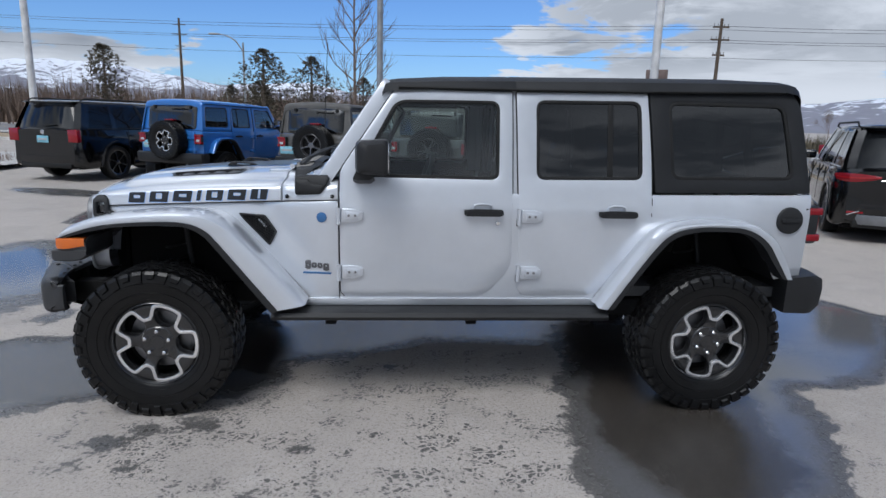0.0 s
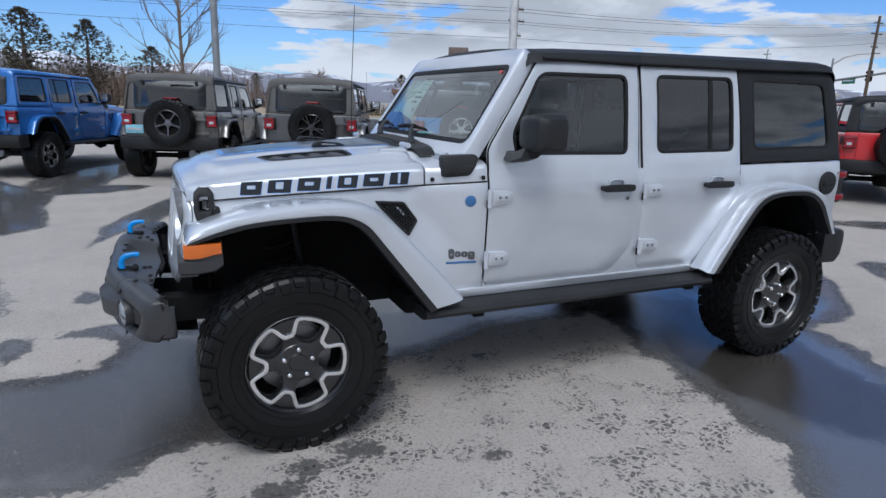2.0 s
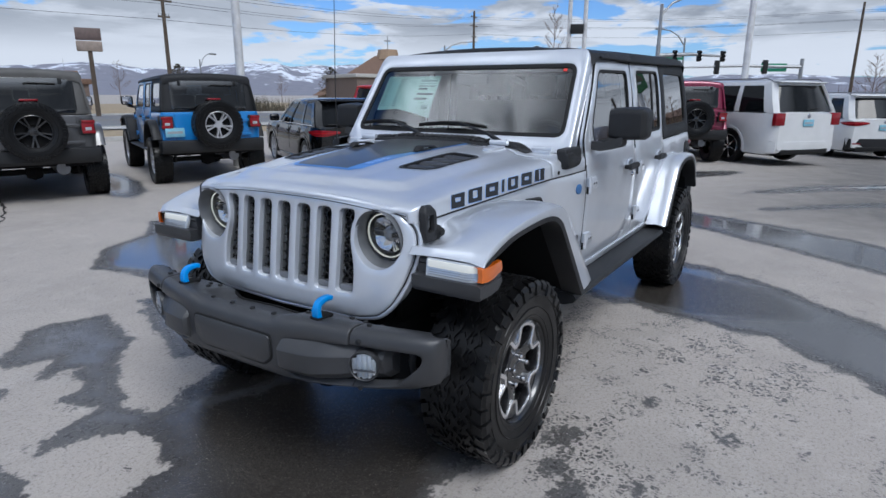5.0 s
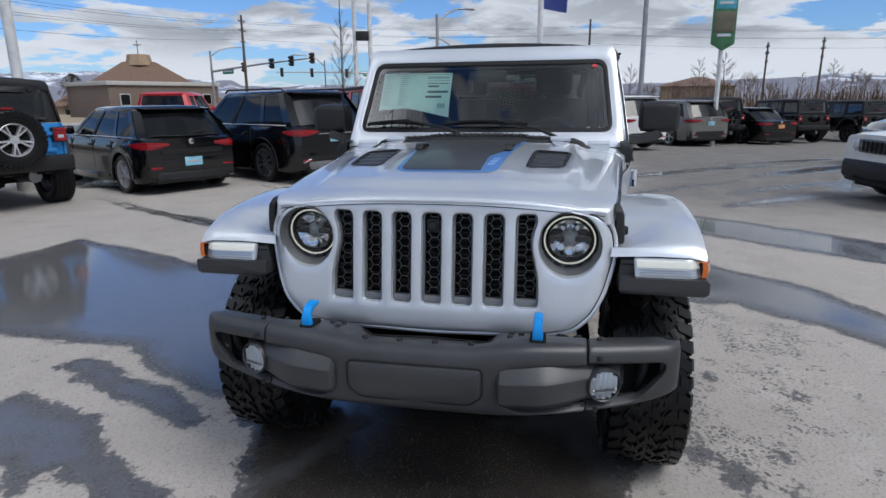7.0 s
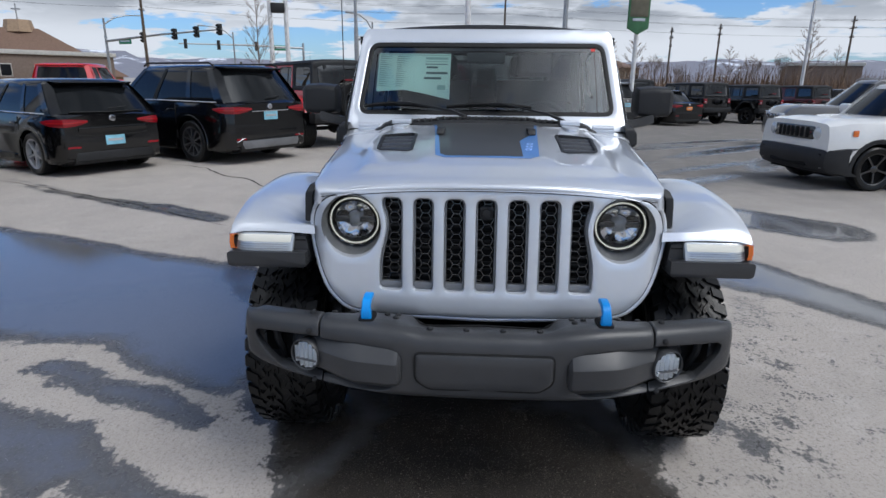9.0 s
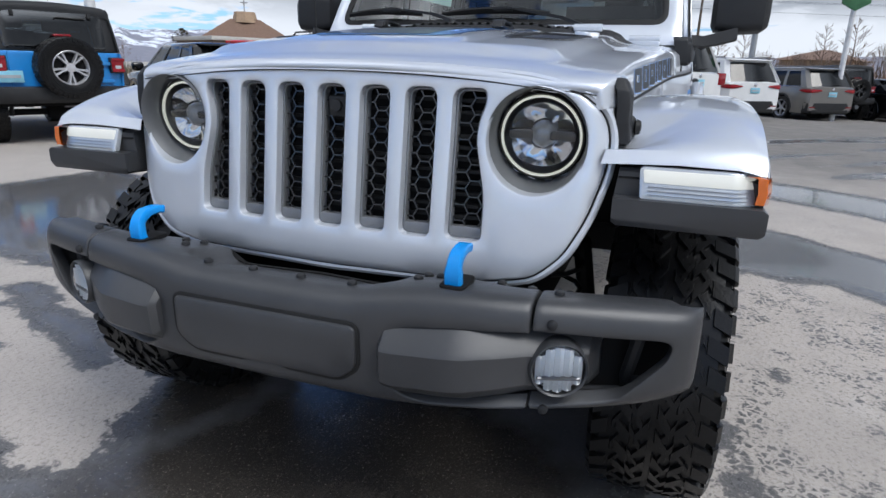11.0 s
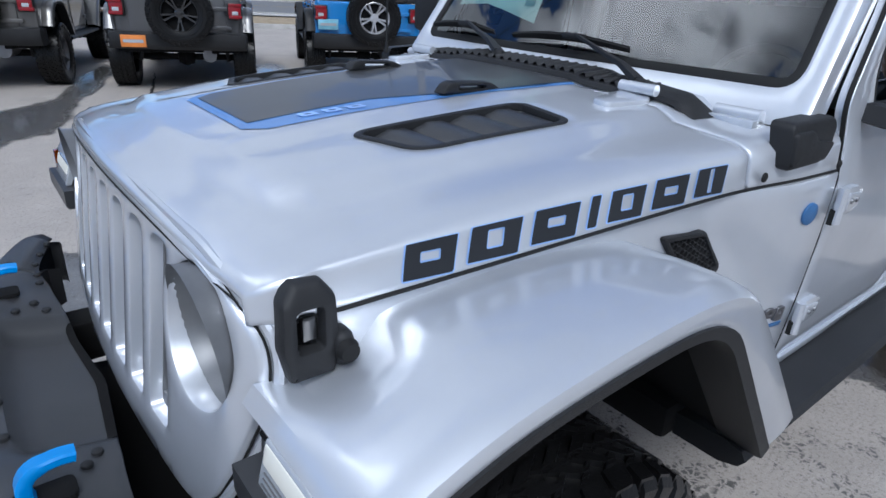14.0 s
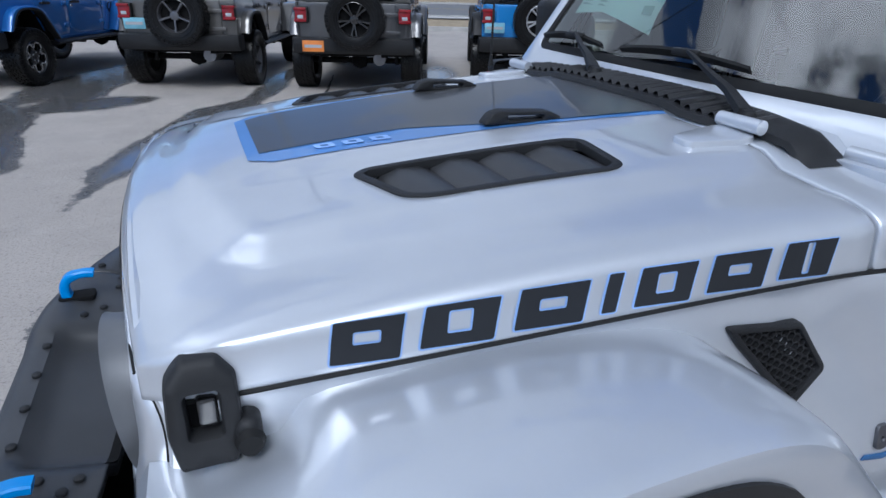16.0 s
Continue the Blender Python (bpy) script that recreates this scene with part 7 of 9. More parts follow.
def own_parts(car, kind):
    """Details that set one parked car apart from the rest."""
    b = [o for o in car.children if o.name.startswith("body")][0]
    xs = [v.co.x for v in b.data.vertices]
    ys = [v.co.y for v in b.data.vertices]
    x0, x1, hw = min(xs), max(xs), max(ys)
    if kind == "boxy":
        for o in [o for o in car.children if o.name.split(".")[0] in ("front_grille", "grille_bar", "head_lamp", "front_bumper")]:
            bpy.data.objects.remove(o)
        face = rounded([(-0.66, 0.70), (0.66, 0.70), (0.70, 0.80), (0.66, 0.89), (-0.66, 0.89), (-0.70, 0.80)], 0.04)
        fg = part("front_grille", sheet(face, lambda u, v, h: (x0 - 0.030 - h + 0.09 * (u / 0.8) ** 2, u, v), (), 0.1, 0.06, 0.012), RIMBLACK, car, "black seven-slot grille panel")
        for k in range(-3, 4):
            part("grille_slot", sheet(rounded([(k * 0.105 - 0.034, 0.72), (k * 0.105 + 0.034, 0.72), (k * 0.105 + 0.034, 0.87), (k * 0.105 - 0.034, 0.87)], 0.02), lambda u, v, h: (x0 - 0.035 - h + 0.09 * (u / 0.8) ** 2, u, v), (), 0.1, 0.006, 0.002), SHADOWY, fg)
        for s in (-1, 1):
            lamp = part("head_lamp", moved(revolve([(0.0, -0.02), (0.06, -0.012), (0.085, 0.0), (0.095, -0.006), (0.10, 0.02)], 24), pose(x0 + 0.004, s * 0.545, 0.80, 0, 0, -90 + s * -14)), WHITELENS, car, "round head lamp")
            part("marker_lamp", sheet(rounded([(x0 + 0.30, 0.77), (x0 + 0.38, 0.77), (x0 + 0.38, 0.86), (x0 + 0.30, 0.86)], 0.02), lambda u, v, h: (u, s * (hw + 0.004 + h), v), (), 0.1, 0.01, 0.004), AMBER, car, "amber side marker")
        low = grid([[(x0 + dx + d, yy, zz) for dx, zz in ((0.16, 0.22), (0.02, 0.26), (-0.055, 0.36), (-0.060, 0.50), (-0.035, 0.58), (0.10, 0.61))] for yy, d in ((-hw - 0.014, 0.36), (-hw - 0.010, 0.16), (-hw + 0.06, 0.04), (-hw * 0.5, 0.0), (0.0, -0.01), (hw * 0.5, 0.0), (hw - 0.06, 0.04), (hw + 0.010, 0.16), (hw + 0.014, 0.36))])
        fb = part("front_bumper", low, PLASTIC, car, "black lower bumper")
        part("bumper_slot", box(x0 - 0.060, x0 - 0.03, -0.42, 0.42, 0.32, 0.38, 0.01), SHADOWY, fb)
        for s in (-1, 1):
            part("bumper_slot", box(x0 - 0.03, x0 + 0.02, *sorted((s * 0.52, s * 0.70)), 0.47, 0.53, 0.015), SHADOWY, fb)
    if kind == "trimmed":
        val = grid([[(x1 + dx + d, yy, zz) for dx, zz in ((-0.10, 0.25), (0.020, 0.28), (0.040, 0.36), (0.030, 0.42))] for yy, d in ((-hw * 0.80, -0.10), (-hw * 0.62, 0.0), (0.0, 0.01), (hw * 0.62, 0.0), (hw * 0.80, -0.10))])
        part("valance", val, GREYRIM, car, "silver-grey lower valance")
        part("chrome_strip", tube([(x1 + 0.018, -hw * 0.44, 0.915), (x1 + 0.026, 0.0, 0.915), (x1 + 0.018, hw * 0.44, 0.915)], 0.008, 6), CHROME, car)
        for s in (-1, 1):
            part("chrome_strip", tube([(x1 - 0.12, s * hw * 0.92, 0.40), (x1 + 0.01, s * hw * 0.80, 0.41), (x1 + 0.03, s * hw * 0.66, 0.47)], 0.007, 6), CHROME, car)
    if kind == "hatch":
        for d in (-0.04, 0.04):
            part("exhaust_tip", tube([(x1 - 0.12, -0.48 + d, 0.235), (x1 + 0.012, -0.48 + d, 0.235)], 0.032, 12, False), CHROME, car)
        part("boot_crease", grid([[(x1 + d, yy, z) for d, z in ((0.004, 0.66), (0.020, 0.70), (0.012, 0.745))] for yy in (-hw * 0.60, -hw * 0.3, 0.0, hw * 0.3, hw * 0.60)]), BLACKCAR, car, "creased boot lid")
        part("diffuser", grid([[(x1 + dx + d, yy, z) for dx, z in ((-0.05, 0.20), (0.022, 0.24), (0.034, 0.33), (0.022, 0.37))] for yy, d in ((-hw * 0.84, -0.10), (-hw * 0.62, 0.0), (hw * 0.62, 0.0), (hw * 0.84, -0.10))]), PLASTIC, car, "matt black lower bumper")
        part("window_frame", tube([(x1 - 0.10, -hw * 0.66, 0.965), (x1 - 0.06, 0.0, 0.955), (x1 - 0.10, hw * 0.66, 0.965)], 0.010, 6), SEAL, car)
        part("boot_gap", tube([(x1 + 0.016, -hw * 0.62, 0.62), (x1 + 0.022, 0.0, 0.605), (x1 + 0.016, hw * 0.62, 0.62)], 0.005, 6), SEAL, car)


for o in [o for o in scene.collection.objects if o.parent is None and o.name.startswith("parked_car")]:
    if "silver valance" in o["label"]:
        own_parts(o, "trimmed")
    elif "hatchback" in o["label"]:
        own_parts(o, "hatch")
    elif "white small" in o["label"]:
        own_parts(o, "boxy")


# ---------------------------------------------------------------- ground
def ground_material():
    mt, nt, b = material("lot_concrete")
    v = coords(nt, True)
    at = nt.nodes.new("ShaderNodeAttribute")
    at.attribute_name = "wet"
    fine, mid, big = noise_tex(nt, v, 9.0, 8, 0.62), noise_tex(nt, v, 2.2, 6, 0.6), noise_tex(nt, v, 0.35, 5, 0.6)
    grit = noise_tex(nt, v, 140.0, 3, 0.7)
    edge = math_tex(nt, "ADD", at.outputs["Fac"], math_tex(nt, "MULTIPLY", math_tex(nt, "SUBTRACT", fine, 0.5), 0.55))
    edge = math_tex(nt, "ADD", edge, math_tex(nt, "MULTIPLY", math_tex(nt, "SUBTRACT", mid, 0.5), 0.5))
    edge = math_tex(nt, "ADD", edge, math_tex(nt, "MULTIPLY", math_tex(nt, "SUBTRACT", noise_tex(nt, v, 34.0, 4, 0.6), 0.5), 0.42))
    # prints of damp left by tyres and soles: small blocks in bands
    sp = nt.nodes.new("ShaderNodeAttribute")
    sp.attribute_name = "steps"
    cell = node(nt, "ShaderNodeTexVoronoi", Scale=33.0)
    cell.feature = "DISTANCE_TO_EDGE"
    warp = nt.nodes.new("ShaderNodeVectorMath")
    warp.operation = "MULTIPLY_ADD"
    wn = node(nt, "ShaderNodeTexNoise", Scale=14.0, Detail=3.0)
    nt.links.new(v, wn.inputs["Vector"])
    nt.links.new(wn.outputs["Color"], warp.inputs[0])
    warp.inputs[1].default_value = (0.10, 0.10, 0.0)
    nt.links.new(v, warp.inputs[2])
    nt.links.new(warp.outputs[0], cell.inputs["Vector"])
    block = math_tex(nt, "MULTIPLY", math_tex(nt, "SUBTRACT", cell.outputs["Distance"], 0.09), 10.0, True)
    tread = math_tex(nt, "ADD", sp.outputs["Fac"], math_tex(nt, "MULTIPLY", math_tex(nt, "SUBTRACT", noise_tex(nt, v, 5.5, 5, 0.65), 0.5), 2.6))
    tread = math_tex(nt, "ADD", tread, math_tex(nt, "MULTIPLY", math_tex(nt, "SUBTRACT", noise_tex(nt, v, 24.0, 4, 0.65), 0.5), 1.3))
    tread = math_tex(nt, "MULTIPLY", math_tex(nt, "SUBTRACT", tread, 0.36), 8.0, True)
    prints = math_tex(nt, "MULTIPLY", tread, block)
    wr = node(nt, "ShaderNodeMapRange")
    wr.interpolation_type = "SMOOTHSTEP"
    wr.inputs[1].default_value, wr.inputs[2].default_value = 0.46, 0.54
    nt.links.new(edge, wr.inputs[0])
    wet = math_tex(nt, "MAXIMUM", wr.outputs[0], math_tex(nt, "MULTIPLY", prints, 0.95))
    pr = node(nt, "ShaderNodeMapRange")
    pr.interpolation_type = "SMOOTHSTEP"
    pr.inputs[1].default_value, pr.inputs[2].default_value = 0.62, 1.05
    nt.links.new(edge, pr.inputs[0])
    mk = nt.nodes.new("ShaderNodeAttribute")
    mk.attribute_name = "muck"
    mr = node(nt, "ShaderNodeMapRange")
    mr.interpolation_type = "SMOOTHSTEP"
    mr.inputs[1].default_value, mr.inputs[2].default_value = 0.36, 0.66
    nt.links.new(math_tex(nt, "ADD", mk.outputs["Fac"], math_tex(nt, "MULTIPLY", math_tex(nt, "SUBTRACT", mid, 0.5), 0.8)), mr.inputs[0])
    # the trodden film in front of the car stays gritty
    pool = math_tex(nt, "MULTIPLY", pr.outputs[0], math_tex(nt, "SUBTRACT", 1.0, math_tex(nt, "MULTIPLY", mr.outputs[0], 0.20)))
    dry = mix_tex(nt, big, (0.372, 0.333, 0.299), (0.520, 0.470, 0.423))
    dry = mix_tex(nt, math_tex(nt, "MULTIPLY", mid, 0.45), dry, (0.36, 0.335, 0.312))
    dry = mix_tex(nt, math_tex(nt, "MULTIPLY", math_tex(nt, "GREATER_THAN", grit, 0.62), 0.55), dry, (0.56, 0.55, 0.53))
    stain = math_tex(nt, "MULTIPLY", math_tex(nt, "SUBTRACT", noise_tex(nt, v, 1.1, 9, 0.68), 0.47), 4.0, True)
    dry = mix_tex(nt, math_tex(nt, "MULTIPLY", stain, 0.40), dry, (0.27, 0.245, 0.222))
    pale = math_tex(nt, "MULTIPLY", math_tex(nt, "SUBTRACT", noise_tex(nt, v, 3.7, 8, 0.7), 0.54), 5.0, True)
    dry = mix_tex(nt, math_tex(nt, "MULTIPLY", pale, 0.35), dry, (0.60, 0.57, 0.54))
    ln = nt.nodes.new("ShaderNodeAttribute")
    ln.attribute_name = "lane"
    lane = math_tex(nt, "MULTIPLY", ln.outputs["Fac"], math_tex(nt, "ADD", 0.45, mid), True)
    dry = mix_tex(nt, lane, dry, mix_tex(nt, fine, (0.125, 0.116, 0.108), (0.20, 0.187, 0.174)))
    damp = mix_tex(nt, fine, (0.090, 0.086, 0.083), (0.140, 0.133, 0.126))
    dark_grit = math_tex(nt, "MULTIPLY", math_tex(nt, "LESS_THAN", noise_tex(nt, v, 60.0, 4, 0.7), 0.41), 0.6)
    dry = mix_tex(nt, dark_grit, dry, (0.20, 0.185, 0.17))
    speck = noise_tex(nt, v, 62.0, 6, 0.75)
    dry = mix_tex(nt, math_tex(nt, "MULTIPLY", math_tex(nt, "SUBTRACT", speck, 0.26), 4.4, True), (0.24, 0.22, 0.20), dry)
    damp = mix_tex(nt, math_tex(nt, "MULTIPLY", math_tex(nt, "GREATER_THAN", grit, 0.66), 0.6), damp, (0.30, 0.29, 0.27))
    damp = mix_tex(nt, math_tex(nt, "MULTIPLY", pool, 0.8), damp, (0.135, 0.135, 0.140))
    # brown grit, darkened further to stand for the car's shade and reflection
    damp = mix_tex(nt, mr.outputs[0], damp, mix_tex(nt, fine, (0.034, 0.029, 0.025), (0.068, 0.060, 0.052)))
    # grains that stand out of the film of water, and dark hollows between them
    open_film = math_tex(nt, "SUBTRACT", 1.0, math_tex(nt, "MULTIPLY", pool, 0.8))
    hollow = math_tex(nt, "MULTIPLY", math_tex(nt, "MULTIPLY", math_tex(nt, "SUBTRACT", 0.52, speck), 5.0, True), open_film)
    damp = mix_tex(nt, hollow, damp, (0.060, 0.057, 0.054))
    grain = math_tex(nt, "MULTIPLY", math_tex(nt, "MULTIPLY", math_tex(nt, "SUBTRACT", noise_tex(nt, v, 95.0, 3, 0.7), 0.60), 7.0, True), open_film)
    damp = mix_tex(nt, math_tex(nt, "MULTIPLY", grain, 0.6), damp, (0.30, 0.288, 0.270))
    # sparkle of the wet film, painted as scattered pale specks
    glint = math_tex(nt, "MULTIPLY", math_tex(nt, "SUBTRACT", noise_tex(nt, v, 120.0, 2, 0.6), 0.665), 14.0, True)
    damp = mix_tex(nt, math_tex(nt, "MULTIPLY", glint, open_film), damp, (0.62, 0.60, 0.57))
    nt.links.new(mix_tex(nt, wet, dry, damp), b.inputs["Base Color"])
    rough = math_tex(nt, "SUBTRACT", math_tex(nt, "SUBTRACT", 0.86, math_tex(nt, "MULTIPLY", wet, 0.58)), math_tex(nt, "MULTIPLY", pool, 0.22))
    nt.links.new(rough, b.inputs["Roughness"])
    nt.links.new(math_tex(nt, "ADD", 0.4, math_tex(nt, "MULTIPLY", pool, 1.2)), b.inputs["Specular IOR Level"])
    hgt = math_tex(nt, "ADD", math_tex(nt, "MULTIPLY", grit, 0.5), math_tex(nt, "MULTIPLY", noise_tex(nt, v, 45, 4), 0.5))
    bp = bump(nt, b, hgt, 0.5, 0.008)
    rub = math_tex(nt, "SUBTRACT", math_tex(nt, "SUBTRACT", 0.66, math_tex(nt, "MULTIPLY", wet, 0.20)), math_tex(nt, "MULTIPLY", pool, 0.43))
    nt.links.new(math_tex(nt, "ADD", rub, math_tex(nt, "MULTIPLY", math_tex(nt, "MULTIPLY", mr.outputs[0], pool), 0.20)), bp.inputs["Strength"])
    return mt


# wet ground near the car, as outlines (x, y)
FRONT_WET = [(-1.2, 1.30), (-1.63, 1.07), (-1.71, 0.93), (-1.85, 0.88), (-2.08, 0.80), (-2.30, 0.70), (-2.32, 0.52), (-2.42, 0.32), (-2.62, 0.27), (-2.94, 0.25), (-3.05, 0.12), (-3.35, -0.10), (-3.30, -0.50), (-2.90, -0.85), (-2.31, -0.93), (-2.05, -0.78), (-1.87, -0.74), (-1.62, -0.82), (-1.40, -0.78), (-1.1, -0.68), (-0.88, -0.48), (-0.96, -0.24), (-0.48, -0.12), (0.0, 0.14), (0.95, 0.10), (1.2, 0.8), (0.0, 1.0), (-0.8, 1.4)]
SIDE_POOL = [(1.75, 4.93), (1.38, 3.78), (1.0, 2.97), (0.78, 2.21), (0.4, 1.2), (-0.6, 1.0), (-1.44, 1.22), (-1.36, 1.52), (-1.25, 1.70), (-1.20, 1.86), (-0.91, 2.19), (-0.92, 2.58), (-0.86, 3.05), (-1.0, 3.6), (-0.6, 4.2), (0.1, 4.5), (0.5, 5.1), (1.10, 5.0)]
FINGER = [(-1.26, 2.45), (-1.07, 2.35), (-1.18, 2.01), (-1.30, 1.85), (-1.33, 1.59), (-1.55, 1.27), (-1.69, 1.18), (-1.74, 1.26), (-1.58, 1.62), (-1.53, 1.86), (-1.37, 2.14)]
BLOT = [(-1.55, 2.34), (-1.97, 2.54), (-2.20, 2.18), (-2.41, 2.10), (-2.32, 1.94), (-2.15, 1.85), (-2.31, 1.65), (-2.14, 1.60), (-2.23, 1.33), (-2.40, 1.31), (-2.33, 1.07), (-2.68, 0.96), (-2.67, 0.86), (-2.41, 0.84), (-2.28, 0.62), (-2.16, 0.72), (-2.21, 0.90), (-1.97, 1.52), (-1.86, 1.62), (-1.68, 1.73)]
EAR = [(-2.60, 1.88), (-2.45, 1.66), (-2.54, 1.50), (-2.69, 1.60)]
TOE = [(-2.95, 0.95), (-2.80, 0.89), (-2.79, 0.68), (-2.88, 0.55), (-3.05, 0.62)]
REAR_WET = [(0.86, -0.36), (0.70, -0.57), (0.76, -0.73), (0.67, -1.00), (0.66, -1.19), (0.64, -1.35), (0.57, -1.50), (0.58, -1.71), (0.42, -1.90), (0.30, -2.05), (-0.30, -2.60), (-0.50, -3.10), (0.20, -2.90), (1.20, -2.40), (1.75, -1.76), (2.05, -1.34), (2.14, -1.17), (2.19, -0.91), (2.25, -0.68), (2.50, -0.69), (2.89, -0.61), (3.60, 0.0), (4.06, 0.76), (3.81, 1.27), (2.6, 1.1), (1.0, 0.8), (0.9, 0.1)]
MELT = [(-2.76, 3.4), (-2.70, 4.49), (-2.59, 4.84), (-2.30, 5.68), (-1.86, 6.88), (-1.20, 7.44), (-0.57, 9.56), (-0.02, 10.67), (0.05, 9.93), (-0.69, 7.79), (-0.96, 7.29), (-1.18, 6.30), (-1.47, 5.55), (-1.83, 5.38), (-2.19, 4.43), (-2.45, 4.10)]
ROW_MELT = [(-4.6, 9.0), (-3.83, 7.62), (-3.52, 7.0), (-3.50, 6.02), (-3.34, 5.27), (-3.27, 4.64), (-3.60, 4.20), (-5.0, 4.9), (-5.6, 8.0)]
CAR_MELT = [(-3.46, 7.51), (-3.05, 7.79), (-2.86, 8.65), (-2.97, 10.1), (-3.40, 9.9), (-3.66, 8.62), (-3.71, 7.77)]
OUTLINES = ((ROW_MELT, 1.0), (CAR_MELT, 1.2), (MELT, 1.0), (FRONT_WET, 1.2), (SIDE_POOL, 1.3), (FINGER, 0.9), (BLOT, 0.85), (EAR, 0.8), (TOE, 0.9), (REAR_WET, 1.3))

# wet patches: middle, half lengths, turn in degrees, depth of the water
POOLS = [(-4.05, 2.25, 0.75, 1.6, 24, 1.2)]
RUNNELS = [
    (-3.1, 7.6, 0.9, 0.5, 20, 0.85), (2.05, 8.6, 0.40, 1.8, -22, 1.1), (-3.2, 9.8, 0.7, 2.2, -20, 0.9), (3.20, 4.85, 0.13, 2.5, -28, 0.75),
    (-6.6, 8.3, 1.6, 0.5, -20, 0.8), (6.8, 7.6, 1.6, 0.9, -38, 1.0),
]
# thin runs of melt water down the lane between the rows
LANE_RUNS = [
    (5.6, -3.5, 1.1, 0.24, -52, 1.1), (7.6, -4.6, 2.2, 0.20, -48, 1.1), (6.6, -2.2, 1.6, 0.16, -46, 1.0), (10.8, -4.2, 2.6, 0.24, -50, 1.1), (13.6, -6.4, 3.0, 0.30, -50, 1.1), (9.5, -2.8, 3.2, 0.32, -40, 1.2),
    (11.2, -6.2, 3.4, 0.40, -42, 1.2), (8.4, 0.9, 2.2, 0.45, -35, 1.1), (8.1, -5.6, 1.6, 0.35, -30, 1.0),
]
# wet stretches: from, to, half width at both ends, depth of the water
STRETCHES = [
    (4.70, 0.10, 4.15, -1.20, 0.35, 0.50, 1.2), (4.15, -1.20, 3.55, -2.20, 0.50, 0.55, 1.3), (3.55, -2.20, 2.40, -3.6, 0.55, 0.50, 1.3),
    (4.6, 7.0, 3.5, 5.25, 0.05, 0.08, 0.75), (3.5, 5.25, 2.85, 3.9, 0.07, 0.15, 0.85), (2.85, 3.9, 2.30, 2.9, 0.20, 0.16, 1.0),
]
# damp spots that dry out slowly
DAMP = [
    (-0.90, -1.66, 0.13, 0.07, 0, 0.9), (-1.00, -1.60, 0.07, 0.05, 0, 0.85), (-1.64, -1.22, 0.13, 0.11, 20, 0.9), (-1.75, -1.42, 0.12, 0.07, 0, 0.85), (-1.50, -1.08, 0.09, 0.07, 0, 0.85),
    (-0.25, -0.28, 0.12, 0.06, 0, 0.85), (-0.70, -1.30, 0.09, 0.06, 0, 0.8), (-2.2, -1.6, 0.16, 0.08, 10, 0.85), (-1.28, -1.02, 0.13, 0.09, 0, 0.85), (-1.46, -1.42, 0.11, 0.08, 0, 0.85),
]
# bands trodden by tyres: from, to, half width, strength
TRACKS = [
    (-0.60, -0.70, 0.60, -0.50, 0.085, 0.52), (-1.30, -0.60, -1.00, -0.72, 0.12, 0.5), (-1.44, -1.45, -1.32, -0.85, 0.12, 0.5), (0.0, -0.75, 0.02, -1.20, 0.07, 0.42), (-0.75, -1.58, 0.55, -1.52, 0.10, 0.44),
    (-1.12, -0.85, -1.10, -1.12, 0.10, 0.5), (-0.10, -1.30, 0.42, -1.42, 0.10, 0.5), (-0.25, -1.78, 0.15, -1.90, 0.12, 0.5), (-0.62, -0.20, -0.45, -0.32, 0.09, 0.45), (0.15, -1.15, 0.55, -1.05, 0.09, 0.4),
]


# gritty dark wet ground, with the car's shade and dark reflection painted in
MUCK_SHADE = [(-2.35, -0.05, 1.0, 0.75, 0, 1.0), (1.35, -0.95, 0.50, 0.95, -10, 1.0), (0.0, 0.1, 1.9, 0.62, 0, 0.9), (-1.7, 0.9, 0.4, 0.4, 0, 0.8), (0.4, 1.7, 0.9, 0.35, 30, 0.6)]


def edge_distance(ring, x, y):
    """Distance to an outline, above zero inside it."""
    best = np.full_like(x, 9.0)
    for (x0, y0), (x1, y1) in zip(ring, ring[1:] + ring[:1]):
        dx, dy = x1 - x0, y1 - y0
        t = np.clip(((x - x0) * dx + (y - y0) * dy) / (dx * dx + dy * dy), 0, 1)
        best = np.minimum(best, np.hypot(x - x0 - dx * t, y - y0 - dy * t))
    return np.where(inside(ring, np.stack([x, y], 1)), best, -best)


def wetness(x, y, spots=None):
    f = np.full_like(x, 0.12 if spots is None else 0.0)
    near = (np.abs(x) < 8) & (y > -8) & (y < 12)
    for ring, deep in OUTLINES if spots is None else ():
        d = edge_distance(ring, x[near], y[near])
        f[near] = np.maximum(f[near], np.clip(0.5 + d * 2.6, 0, deep))
    for cx, cy, rx, ry, turn, deep in spots or POOLS + RUNNELS + LANE_RUNS + DAMP:
        c, s = math.cos(radians(turn)), math.sin(radians(turn))
        u, w = (x - cx) * c + (y - cy) * s, -(x - cx) * s + (y - cy) * c
        d = np.sqrt((u / rx) ** 2 + (w / ry) ** 2)
        f = np.maximum(f, np.clip(0.5 * min(1, deep) + (1 - d) * min(rx, ry, 0.5) * 2.2, 0, deep))
    for x0, y0, x1, y1, r0, r1, deep in STRETCHES if spots is None else ():
        dx, dy = x1 - x0, y1 - y0
        t = np.clip(((x - x0) * dx + (y - y0) * dy) / (dx * dx + dy * dy), 0, 1)
        d = np.hypot(x - x0 - dx * t, y - y0 - dy * t)
        f = np.maximum(f, np.clip(0.5 * min(1, deep) + (r0 + (r1 - r0) * t - d) * 2.2, 0, deep))
    return f


